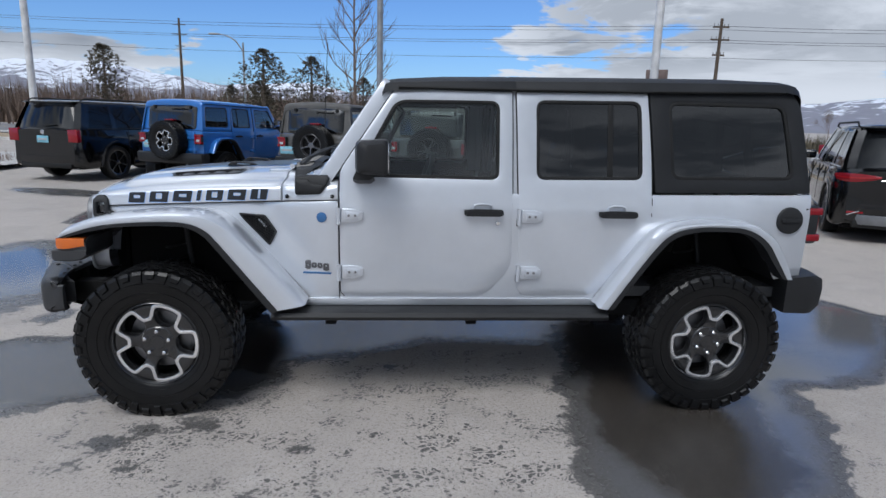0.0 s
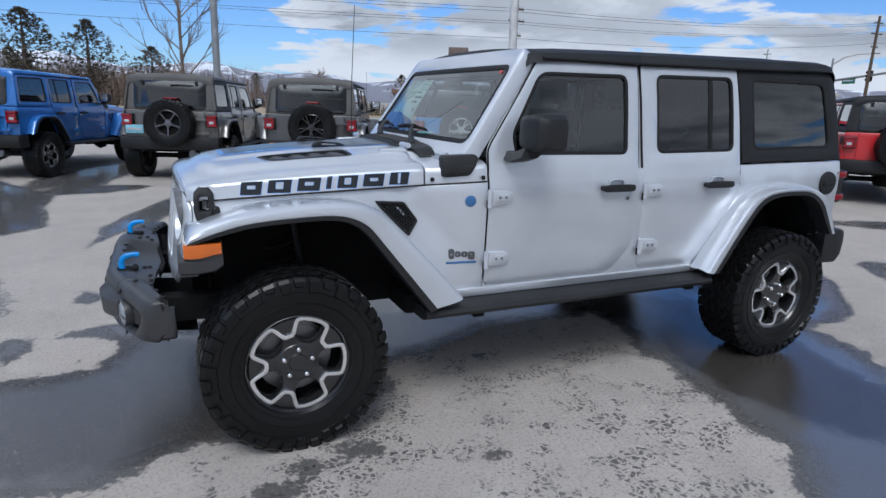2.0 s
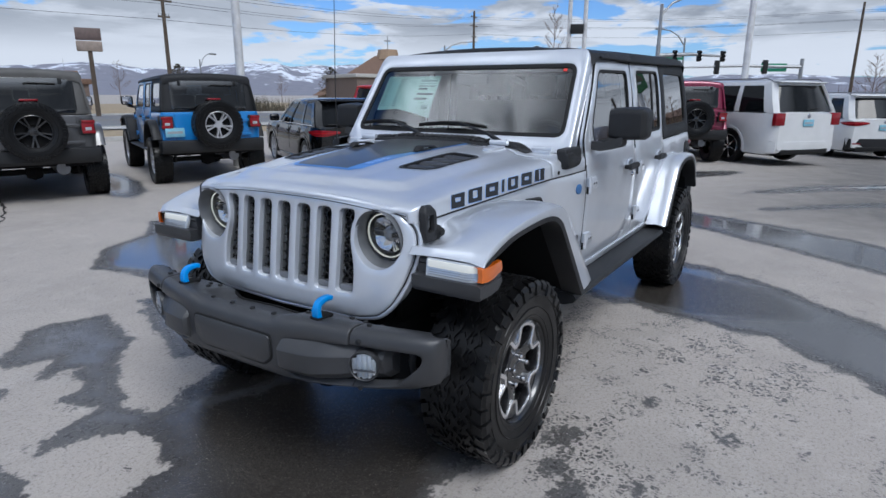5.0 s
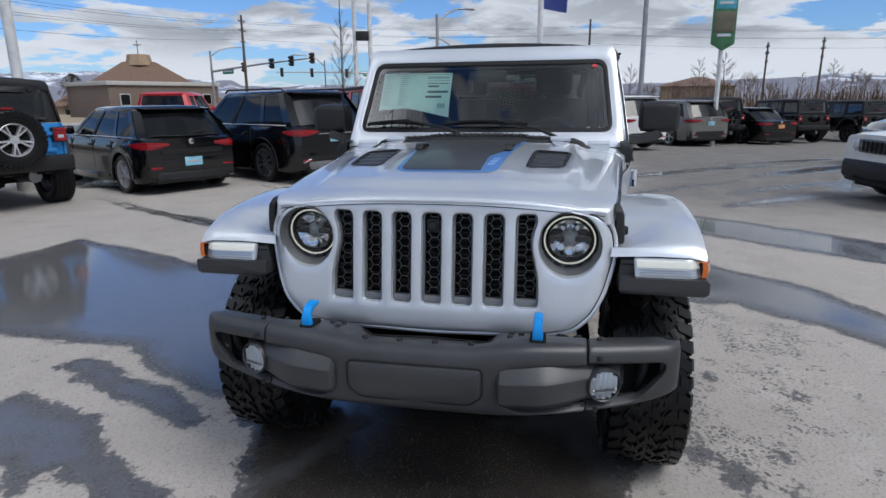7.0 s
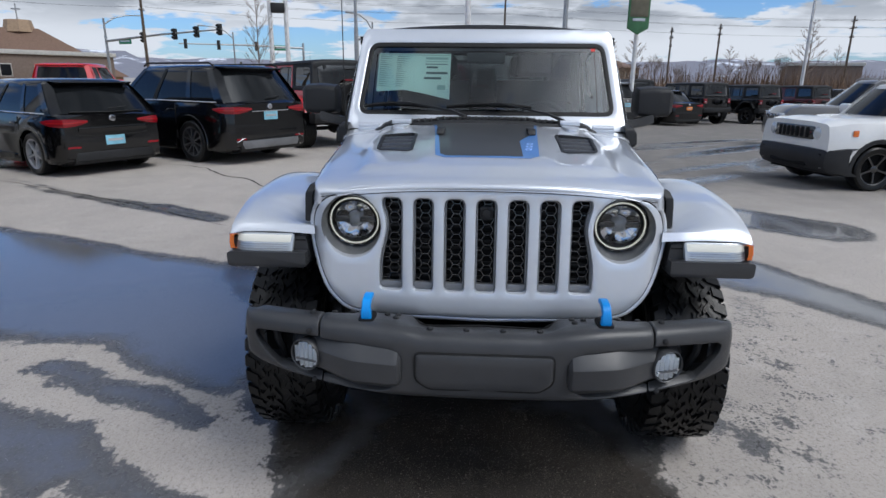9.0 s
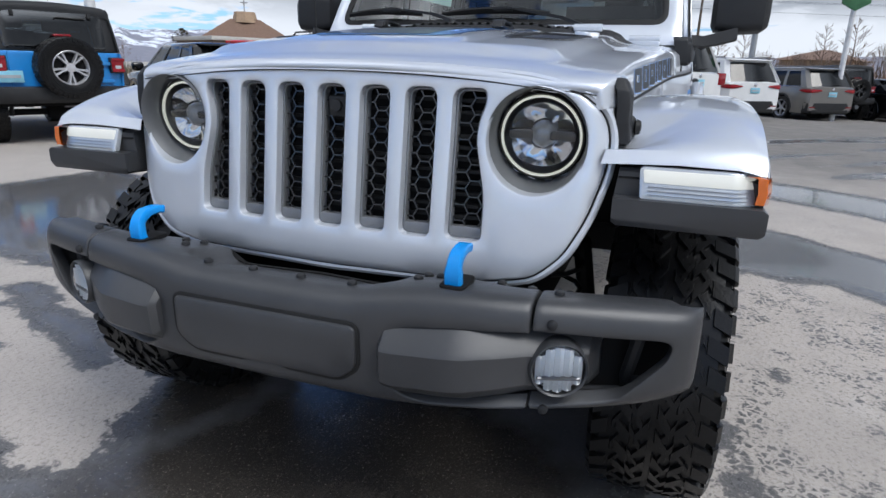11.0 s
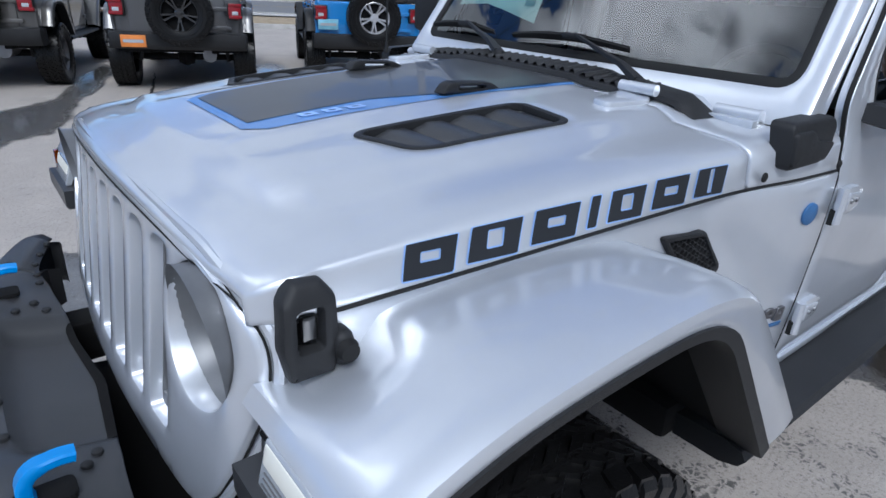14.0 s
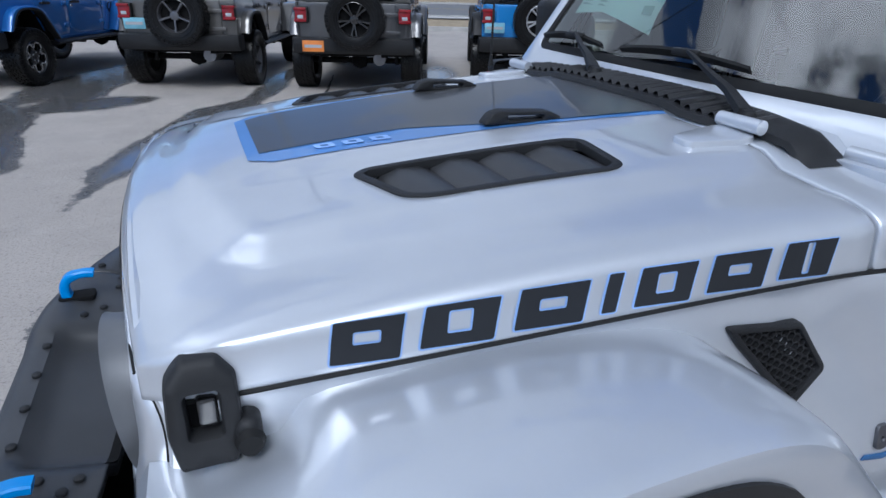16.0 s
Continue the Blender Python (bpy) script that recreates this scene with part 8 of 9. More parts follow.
def build_ground():
    xs = np.concatenate([np.linspace(-400, -14, 40)[:-1], np.linspace(-14, -6, 80)[:-1], np.linspace(-6, 8, 351), np.linspace(8, 20, 121)[1:], np.linspace(20, 400, 40)[1:]])
    ys = np.concatenate([np.linspace(-400, -10, 40)[:-1], np.linspace(-10, -4, 60)[:-1], np.linspace(-4, 5, 226), np.linspace(5, 14, 91)[1:], np.linspace(14, 400, 40)[1:]])
    X, Y = np.meshgrid(xs, ys)
    Z = -0.0006 * np.maximum(0, np.hypot(X, Y) - 60) - np.minimum(0.6, 0.026 * np.maximum(0, 0.78 * (X - 9.0) - 0.62 * (Y + 1.0)))
    nx, ny = len(xs), len(ys)
    verts = np.stack([X.ravel(), Y.ravel(), Z.ravel()], 1)
    i = np.arange(nx * ny).reshape(ny, nx)
    faces = np.stack([i[:-1, :-1].ravel(), i[:-1, 1:].ravel(), i[1:, 1:].ravel(), i[1:, :-1].ravel()], 1)
    me = bpy.data.meshes.new("ground")
    me.from_pydata(verts.tolist(), [], faces.tolist())
    a = me.attributes.new("wet", "FLOAT", "POINT")
    a.data.foreach_set("value", wetness(X.ravel(), Y.ravel()).astype(np.float32))
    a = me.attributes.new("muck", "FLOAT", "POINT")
    a.data.foreach_set("value", wetness(X.ravel(), Y.ravel(), MUCK_SHADE).astype(np.float32))
    a = me.attributes.new("lane", "FLOAT", "POINT")
    xx, yy = np.clip((X.ravel() - 2.5) / 3.5, 0, 1), np.clip((0.5 - Y.ravel()) / 3.0, 0, 1)
    a.data.foreach_set("value", (xx * yy).astype(np.float32))
    a = me.attributes.new("steps", "FLOAT", "POINT")
    xx, yy = X.ravel(), Y.ravel()
    trod = 0.22 * np.clip(1.6 - np.hypot((xx + 0.3) / 2.0, (yy + 1.2) / 1.1) * 0.9, 0, 1)
    for x0, y0, x1, y1, r, k in TRACKS:
        dx, dy = x1 - x0, y1 - y0
        t = np.clip(((xx - x0) * dx + (yy - y0) * dy) / (dx * dx + dy * dy), 0, 1)
        trod = np.maximum(trod, k * np.clip(2.2 - 1.6 * np.hypot(xx - x0 - dx * t, yy - y0 - dy * t) / r, 0, 1))
    a.data.foreach_set("value", trod.astype(np.float32))
    me.materials.append(ground_material())
    g = new("ground", me)
    tagged(g, "worn grey concrete lot with dark wet patches", "ground", kind="structure")


build_ground()
CRACK = plain("crack_shadow", (0.03, 0.028, 0.026), 0.9)


def ground_crack(points, width, seed):
    rng = random.Random(seed)
    line = along([(x, y, 0) for x, y in points], 60)
    rows = []
    for k, p in enumerate(line):
        d = line[min(k + 1, 59)] - line[max(k - 1, 0)]
        n = Vector((-d.y, d.x, 0)).normalized()
        c = p + n * 0.05 * noise.noise(p * 3.1 + Vector((seed, 0, 0))) + n * rng.uniform(-0.010, 0.010)
        w = width * (0.3 + rng.random()) * math.sin(math.pi * (k + 1) / 62) ** 0.4
        rows.append([(c.x + n.x * w * q, c.y + n.y * w * q, 0.003) for q in (-1, 1)])
    tagged(part("ground_crack", grid(rows), CRACK), "dark crack across the worn concrete", "crack", kind="structure")


ground_crack([(6.33, 5.34), (5.95, 4.63), (5.20, 4.02), (4.85, 3.44), (4.2, 3.0)], 0.022, 1)
ground_crack([(0.48, 9.5), (0.03, 7.86), (-0.37, 6.82), (-0.73, 6.22), (-1.02, 5.84)], 0.020, 2)
ground_crack([(4.4, 7.0), (3.6, 5.4), (2.8, 3.9), (2.0, 2.65)], 0.012, 3)


# ---------------------------------------------------------------- road, planting and buildings round the lot
ASPHALT = plain("road_asphalt", (0.17, 0.17, 0.175), 0.8, 0, 0.4, 40)
DRYGRASS = plain("dry_ground", (0.33, 0.26, 0.17), 0.95, 0, 0.6, 25, 0.35)
KERB = plain("kerb_concrete", (0.45, 0.44, 0.42), 0.85)
POLE = plain("galvanised_pole", (0.32, 0.33, 0.34), 0.45, 0.5)
WHITEPOLE = plain("white_pole", (0.62, 0.62, 0.62), 0.5)
TIMBER = plain("pole_timber", (0.10, 0.075, 0.055), 0.85, 0, 0.4, 60)
WIRE = plain("wire", (0.05, 0.05, 0.055), 0.6)
BARK = plain("bark", (0.13, 0.105, 0.085), 0.9, 0, 0.6, 60, 0.3)
TWIG = plain("twigs", (0.17, 0.125, 0.10), 0.95, 0, 0, 60, 0.35)
NEEDLE = plain("needles", (0.115, 0.100, 0.070), 0.9, 0, 0, 3, 0.5)
SCRUB = plain("scrub", (0.16, 0.10, 0.065), 0.95, 0, 0, 3, 0.4)
SIGNAL = plain("signal_black", (0.02, 0.02, 0.02), 0.5)
LAMPRED = glow("signal_red", (1.0, 0.05, 0.03), 1.2, (0.5, 0.02, 0.02))
SIGNGREEN = plain("sign_green", (0.02, 0.22, 0.12), 0.5)
BRICK = plain("tan_wall", (0.34, 0.24, 0.16), 0.85)
ROOFBROWN = plain("brown_roof", (0.17, 0.105, 0.075), 0.85, 0, 0.3, 12)
DARKWALL = plain("dark_wall", (0.16, 0.12, 0.10), 0.85)

ROAD_TURN = 22.0
RX, RY = math.sin(radians(ROAD_TURN)), math.cos(radians(ROAD_TURN))


def lot(s, d):
    """A place s metres along the road and d metres out from the lot's middle."""
    return (s * RY + d * RX, -s * RX + d * RY)


def strip(name, label, cat, s0, s1, d0, d1, z, mat, n=40):
    rows = [[(*lot(s0 + (s1 - s0) * k / n, d), z + ground_z(*lot(s0 + (s1 - s0) * k / n, d)) - 0.0006 * max(0, math.hypot(*lot(s0 + (s1 - s0) * k / n, d)) - 60) + 0.02) for d in (d0, d1)] for k in range(n + 1)]
    return tagged(part(name, grid(rows), mat), label, cat, kind="structure")


strip("road", "grey asphalt road beyond the lot", "road", -160, 190, 27.0, 44.0, 0.0, ASPHALT)
strip("verge", "tan dry verge between lot and road", "verge", -160, 190, 19.5, 25.0, 0.03, DRYGRASS)
strip("pavement", "pale concrete pavement along the road", "pavement", -160, 190, 25.0, 26.6, 0.08, KERB)
strip("far_verge", "tan dry ground beyond the road", "verge", -160, 190, 45.0, 90.0, 0.04, DRYGRASS)
for d in (19.3, 26.6, 44.0):
    c = [[(*lot(s, d + q), z + ground_z(*lot(s, d))) for q, z in ((0, -0.1), (0.01, 0.13), (0.16, 0.14), (0.17, -0.1))] for s in range(-120, 121, 10)]
    tagged(part("kerb", grid(c), KERB), "low concrete kerb", "kerb", kind="structure")
for d in (35.4,):
    c = [[(*lot(s, d + q), 0.05 + ground_z(*lot(s, d))) for q in (0, 0.14)] for s in range(-120, 121, 10)]
    tagged(part("road_marking", grid(c), plain("yellow_marking", (0.5, 0.36, 0.06), 0.8)), "yellow line along the road", "marking", kind="structure")
# planting bed at the corner of the row
bed = part("planting_bed", grid([[(-14.0 + x, 13.4 + y - 0.3 * x, z) for y, z in ((0, 0.0), (0.02, 0.15), (0.18, 0.16), (0.3, 0.13), (4.5, 0.14))] for x in (-6, -2, 2, 3.6)]), KERB)
tagged(bed, "kerbed planting bed beside the parked row", "bed", kind="structure")


def light_pole(x, y, h, r, mat, label, arm=0.0, arm_turn=0.0):
    p = thing("light_pole", label, "lamp post", "", "", pose(x, y, 0, 0, 0, arm_turn))
    part("pole", tube([(0, 0, -0.6), (0, 0, h * 0.5), (0, 0, h)], [r, r * 0.86, r * 0.7], 12), mat, p)
    part("footing", tube([(0, 0, -0.6), (0, 0, 0.55)], [0.30, 0.29], 14), KERB, p)
    if arm:
        part("arm", tube([(0, 0, h - 0.6), (arm * 0.3, 0, h + 0.1), (arm * 0.65, 0, h + 0.42), (arm, 0, h + 0.5)], [r * 0.55, r * 0.5, r * 0.45, r * 0.4], 8), mat, p)
        part("lamp_head", box(arm - 0.1, arm + 0.65, -0.13, 0.13, h + 0.44, h + 0.56, 0.05), POLE, p)
    else:
        part("lamp_head", box(-0.35, 0.35, -0.16, 0.16, h, h + 0.14, 0.04), POLE, p)
    return p


light_pole(-0.70, 13.3, 9.0, 0.095, POLE, "grey steel lamp post behind the parked row")
light_pole(5.2, 8.9, 9.0, 0.095, WHITEPOLE, "white lamp post beside the blue car")
light_pole(-10.9, 15.2, 8.5, 0.11, WHITEPOLE, "white lamp post in the planting bed with a banner")
light_pole(19.9, -3.1, 9.0, 0.10, POLE, "grey lamp post at the far row")
light_pole(33.0, -18.5, 8.2, 0.10, WHITEPOLE, "white lamp post behind the far row", 1.8, -60)
light_pole(-10.7, 40.2, 6.4, 0.09, POLE, "street lamp with a curved arm by the road", 1.6, 180)
light_pole(34.7, 7.6, 6.6, 0.13, POLE, "street lamp on the traffic signal post", 2.4, -40)
light_pole(62.0, 40.0, 7.2, 0.15, POLE, "street lamp on the traffic signal post", 3.4, -45)
light_pole(46.0, 8.5, 5.6, 0.09, POLE, "street lamp with a curved arm", 2.4, 150)
light_pole(58.0, 24.5, 5.6, 0.10, POLE, "street lamp with a curved arm", 2.6, 120)
light_pole(27.0, 40.0, 4.0, 0.07, POLE, "street lamp with a curved arm across the road", 1.5, 20)


def banner(x, y, z0, z1, w, turn, mat, label):
    b = thing("banner", label, "banner", "", "", pose(x, y, 0, 0, 0, turn))
    rows = [[(w * u, 0.05 * math.sin(3 * u + 4 * t) * u, z0 + (z1 - z0) * t - 0.12 * u * (1 - t)) for u in (0, 0.25, 0.5, 0.75, 1.0)] for t in (0, 0.25, 0.5, 0.75, 1)]
    part("cloth", grid(rows), mat, b)


banner(-10.8, 15.2, 5.45, 6.6, 0.75, -10, plain("green_flag", (0.05, 0.16, 0.10), 0.8), "dark green flag on a white lamp post")
fp = thing("flag_pole", "white flag pole beside the parked cars", "pole", "", "", pose(15.2, 0.4, 0))
part("pole", tube([(0, 0, -0.5), (0, 0, 7.5)], [0.10, 0.07], 10), WHITEPOLE, fp)
banner(15.3, 0.4, 4.1, 5.2, 0.8, -70, plain("navy_flag", (0.03, 0.05, 0.22), 0.8), "navy blue flag on a white pole")
pb = thing("sign_post", "white post with a pointed green dealer banner", "sign", "", "", pose(20.6, -5.9, 0, 0, 0, 12))
part("post", tube([(0, 0, -0.6), (0, 0, 3.3)], [0.09, 0.08], 10), WHITEPOLE, pb)
part("board", sheet([(-0.42, 3.35), (0.0, 3.12), (0.42, 3.35), (0.42, 5.3), (-0.42, 5.3)], lambda u, v, h: (-0.10 - h, u, v), (), 0.3, 0.08, 0.01), plain("banner_green", (0.04, 0.14, 0.06), 0.6), pb, "green banner board")
part("picture_panel", sheet([(-0.36, 3.75), (0.36, 3.75), (0.36, 4.45), (-0.36, 4.45)], lambda u, v, h: (-0.108 - h, u, v), (), 0.3, 0.006, 0.001), plain("banner_brown", (0.10, 0.09, 0.06), 0.6), pb)
part("picture_panel", sheet([(-0.36, 4.55), (0.36, 4.55), (0.36, 5.2), (-0.36, 5.2)], lambda u, v, h: (-0.108 - h, u, v), (), 0.3, 0.006, 0.001), plain("banner_teal", (0.05, 0.30, 0.38), 0.6), pb)
for z in (3.60, 4.70, 4.95):
    part("text_bar", sheet([(-0.25, z), (0.25, z), (0.25, z + 0.10), (-0.25, z + 0.10)], lambda u, v, h: (-0.118 - h, u, v), (), 0.3, 0.004, 0.001), WHITELENS, pb)


def utility_pole(x, y, h, turn, label="dark timber utility pole with cross arms"):
    p = thing("utility_pole", label, "pole", "utility poles", "", pose(x, y, 0, 0, 0, turn))
    r = h * 0.014
    part("pole", tube([(0, 0, -0.6), (0.02, 0, h * 0.5), (0, 0, h)], [r * 1.2, r, r * 0.75], 10), TIMBER, p)
    for k, w in ((0.94, 0.060), (0.85, 0.072), (0.74, 0.045)):
        part("cross_arm", box(-0.045, 0.045, -h * w, h * w, h * k - 0.045, h * k + 0.045), TIMBER, p)
        for q in (-0.9, -0.4, 0.4, 0.9):
            part("insulator", tube([(0, q * h * w, h * k + 0.05), (0, q * h * w, h * k + 0.18)], 0.028, 6), POLE, p)
    return p


POLES = [(-34.0, 98.0, 16.0), (18.0, 30.5, 7.6), (57.0, 33.0, 10.2), (62.0, -2.5, 9.2), (47.0, -15.0, 5.4), (56.0, -22.0, 6.4), (60.0, -36.0, 7.5)]
for x, y, h in POLES:
    utility_pole(x, y, h, ROAD_TURN + 68)


def wire(a, b, sag, r=0.011):
    pts = []
    for k in range(13):
        t = k / 12
        pts.append((a[0] + (b[0] - a[0]) * t, a[1] + (b[1] - a[1]) * t, a[2] + (b[2] - a[2]) * t - sag * 4 * t * (1 - t)))
    return tagged(part("overhead_wire", tube(pts, r, 5), WIRE), "thin dark overhead power line", "wire", "overhead wires")


for dz, off in ((7.1, -0.6), (7.1, 0.6), (6.4, 0.7), (6.35, -0.7), (5.5, 0.3)):
    wire((-75.0 + off, 52.0 + off, dz + 3.5), (18.0 + off * 0.3, 30.5 + off, dz), 1.2)
    wire((18.0 + off * 0.3, 30.5 + off, dz), (57.0 + off, 33.0 + off, dz + 2.4), 0.5)
    wire((57.0 + off, 33.0 + off, dz + 2.4), (62.0 + off, -2.5, dz + 1.4), 0.5)
    wire((62.0 + off, -2.5, dz + 1.4), (66.0 + off, -60.0, dz + 1.0), 0.8)


def signal_head(parent, p, face, lit=None, size=1.0):
    s = part("signal_head", box(-0.17, 0.17, -0.17, 0.17, -0.52, 0.52, 0.04), SIGNAL, parent, "black traffic signal head")
    s.matrix_basis = pose(*p, 0, 0, face) @ Matrix.Scale(size, 4)
    for k, z in enumerate((0.33, 0.0, -0.33)):
        part("signal_lens", moved(revolve([(0.0, -0.02), (0.10, -0.01), (0.12, 0.0)], 14), pose(0, -0.175, z)), LAMPRED if lit == k else SEAL, s)
        part("visor", moved(revolve([(0.13, -0.20), (0.14, 0.0)], 12), pose(0, -0.17, z)), SIGNAL, s)


def signal_mast(x, y, tip, z0, z1, heads, label, lit=None, size=1.0):
    m = thing("traffic_signal", label, "traffic light", "traffic signals", "", pose(x, y, 0))
    d = Vector((tip[0] - x, tip[1] - y, 0))
    part("post", tube([(0, 0, -0.6), (0, 0, z0 + 0.6)], [0.17, 0.13], 10), POLE, m)
    part("mast_arm", tube([(0, 0, z0), (d.x * 0.5, d.y * 0.5, (z0 + z1) / 2 + 0.1), (d.x, d.y, z1)], [0.13, 0.10, 0.06], 8), POLE, m)
    face = math.degrees(math.atan2(d.y, d.x))
    for t in heads:
        signal_head(m, (d.x * t, d.y * t, z0 + (z1 - z0) * t), face, lit, size)
    sg = part("street_sign", box(0.0, 1.9, -0.03, 0.03, -0.30, 0.30, 0.02), SIGNGREEN, m, "green street-name sign")
    sg.matrix_basis = pose(d.x * 0.12, d.y * 0.12, z0 - 0.05, 0, 0, face) @ Matrix.Scale(size, 4)
    part("sign_bar", box(0.2, 1.7, -0.036, 0.036, -0.07, 0.07), WHITELENS, sg)


signal_mast(62.0, 40.0, (55.5, 24.5), 4.9, 5.7, (0.35, 0.62, 0.80, 0.98), "traffic signals on a long mast arm over the junction")
signal_mast(34.7, 7.6, (37.5, 4.4), 3.75, 3.75, (0.25, 0.62, 0.98), "traffic signals on a mast arm near the lot", None, 0.6)
signal_mast(52.0, 1.0, (48.0, 9.0), 3.6, 3.55, (0.3, 0.7), "red traffic signals across the junction", 0)
signal_mast(74.0, 22.0, (66.0, 34.0), 4.8, 4.9, (0.4, 0.7, 0.95), "far traffic signals on a mast arm")

twin = thing("pylon_sign", "tall twin white posts with a small box between them", "sign", "", "", pose(30.0, 10.9, 0, 0, 0, 20))
for q in (-0.42, 0.42):
    part("post", tube([(0, q, -0.6), (0, q, 8.4)], [0.13, 0.11], 8), WHITEPOLE, twin)
part("sign_box", box(-0.2, 0.2, -0.36, 0.36, 4.75, 5.25, 0.04), SIGNAL, twin)

ms = thing("motel_sign", "two-panel roadside sign on a dark post", "sign", "", "", pose(18.0, 38.6, 0, 0, 0, -28))
part("post", tube([(0, 0, 0), (0, 0, 4.2)], [0.15, 0.13], 8), TIMBER, ms)
part("panel", box(-0.72, 0.72, -0.2, 0.2, 4.72, 5.45, 0.04), plain("sign_dark", (0.14, 0.10, 0.09), 0.6), ms)
part("panel", box(-0.72, 0.72, -0.2, 0.2, 4.05, 4.66, 0.04), plain("sign_tan", (0.30, 0.24, 0.20), 0.6), ms)


# ---- buildings
def shed(name, label, s, d, w, dep, h, wall, roof, hip=0.0, storeys=1, turn=None):
    b = thing(name, label, "building", "", "", pose(*lot(s, d), 0, 0, 0, -ROAD_TURN if turn is None else turn))
    part("wall", box(-w / 2, w / 2, -dep / 2, dep / 2, -1.2, h, 0.02), wall, b)
    if hip:
        o = 0.8
        rows = [[(-w / 2 - o, -dep / 2 - o, h), (w / 2 + o, -dep / 2 - o, h), (w / 2 + o, dep / 2 + o, h), (-w / 2 - o, dep / 2 + o, h)], [(-w * 0.10, -0.6, h + hip), (w * 0.10, -0.6, h + hip), (w * 0.10, 0.6, h + hip), (-w * 0.10, 0.6, h + hip)]]
        part("roof", grid(rows, True, True), roof, b, "", 20)
    else:
        part("roof", box(-w / 2 - 0.25, w / 2 + 0.25, -dep / 2 - 0.25, dep / 2 + 0.25, h, h + 0.45, 0.05), roof, b)
    n = max(2, int(w / 3.2))
    for f in range(storeys):
        z = h * (f + 0.35) / storeys
        for k in range(n):
            xx = -w / 2 + (k + 0.5) * w / n
            wd = part("window", box(xx - 0.6, xx + 0.6, -dep / 2 - 0.06, -dep / 2 + 0.1, z, z + min(1.3, h / storeys * 0.45), 0.02), KERB, b)
            part("pane", box(xx - 0.5, xx + 0.5, -dep / 2 - 0.09, -dep / 2 - 0.05, z + 0.1, z + min(1.2, h / storeys * 0.42)), DARKPANE, wd)
    return b


shed("shop_building", "tan two-storey building across the road", -11.5, 78.0, 4.4, 6.0, 2.6, BRICK, KERB, 0, 2)
lodge = shed("restaurant_building", "low brown building with a lettered parapet", 0.2, 62.0, 6.6, 7.0, 2.2, DARKWALL, ROOFBROWN)
part("parapet", box(-2.6, 2.6, -3.9, -3.3, 2.3, 3.3, 0.05), ROOFBROWN, lodge)
for k in range(8):
    part("sign_letter_bar", box(-2.0 + k * 0.5, -2.0 + k * 0.5 + 0.36, -3.98, -3.9, 2.7, 3.05), BRICK, lodge)
hall = shed("hip_roof_hall", "tan hall with a steep brown hipped roof and small cupola", 0, 0, 25.0, 19.0, 2.2, BRICK, ROOFBROWN, 7.2, 1, -40)
hall.matrix_basis = pose(92.0, 72.0, -1.1, 0, 0, -52)
part("cupola", tube([(0, 0, 8.8), (0, 0, 10.6)], [2.2, 1.8], 8), BRICK, hall)
part("finial", join(tube([(0, 0, 10.5), (0, 0, 13.0)], 0.10, 6), box(-0.6, 0.6, -0.09, 0.09, 12.1, 12.3)), POLE, hall)
for q, (s, d, w, h) in enumerate(((-60, 84, 16, 3.6), (-38, 92, 12, 3.2), (40, 70, 14, 3.4), (110, 20, 16, 3.2), (104, -12, 14, 3.4))):
    shed("distant_building", "low tan building in the distance", s, d, w, 9, h, BRICK if q % 2 else DARKWALL, ROOFBROWN if q % 2 else KERB, 1.6 if q % 2 else 0)


# ---- trees
def bare_tree_mesh(seed, h, spread=0.45, levels=6):
    rng = random.Random(seed)
    bm = bmesh.new()
    segs = []

    def grow(p, d, length, r, level):
        q = p + d * length
        segs.append((p, q, r, r * 0.68))
        if level == 0:
            return
        n = 3 if level > 1 else 4
        for k in range(n):
            a = rng.uniform(0, 2 * math.pi)
            tilt = rng.uniform(0.25, 0.62) * (0.35 if k == 0 else 1.0)
            side = d.cross(Vector((math.cos(a), math.sin(a), 0.3))).normalized()
            nd = (d + side * spread * 2.0 * tilt + Vector((0, 0, 0.10))).normalized()
            start = p.lerp(q, 1.0 if k == 0 else rng.uniform(0.45, 1.0))
            grow(start, nd, length * rng.uniform(0.62, 0.82), r * (0.66 if k == 0 else 0.5), level - 1)

    grow(Vector((0, 0, 0)), Vector((0.02, 0.01, 1)).normalized(), h * 0.27, h * 0.0085, levels)
    for p, q, r0, r1 in segs:
        n = 5 if r0 > h * 0.006 else 3
        d = (q - p).normalized()
        s = d.cross(Vector((0.3, 0.9, 0.2))).normalized()
        u = s.cross(d)
        r0, r1 = max(r0, 0.006), max(r1, 0.004)
        a = [bm.verts.new(p + r0 * (math.cos(2 * math.pi * k / n) * s + math.sin(2 * math.pi * k / n) * u)) for k in range(n)]
        b = [bm.verts.new(q + r1 * (math.cos(2 * math.pi * k / n) * s + math.sin(2 * math.pi * k / n) * u)) for k in range(n)]
        for k in range(n):
            bm.faces.new((a[k], a[(k + 1) % n], b[(k + 1) % n], b[k]))
    return bm


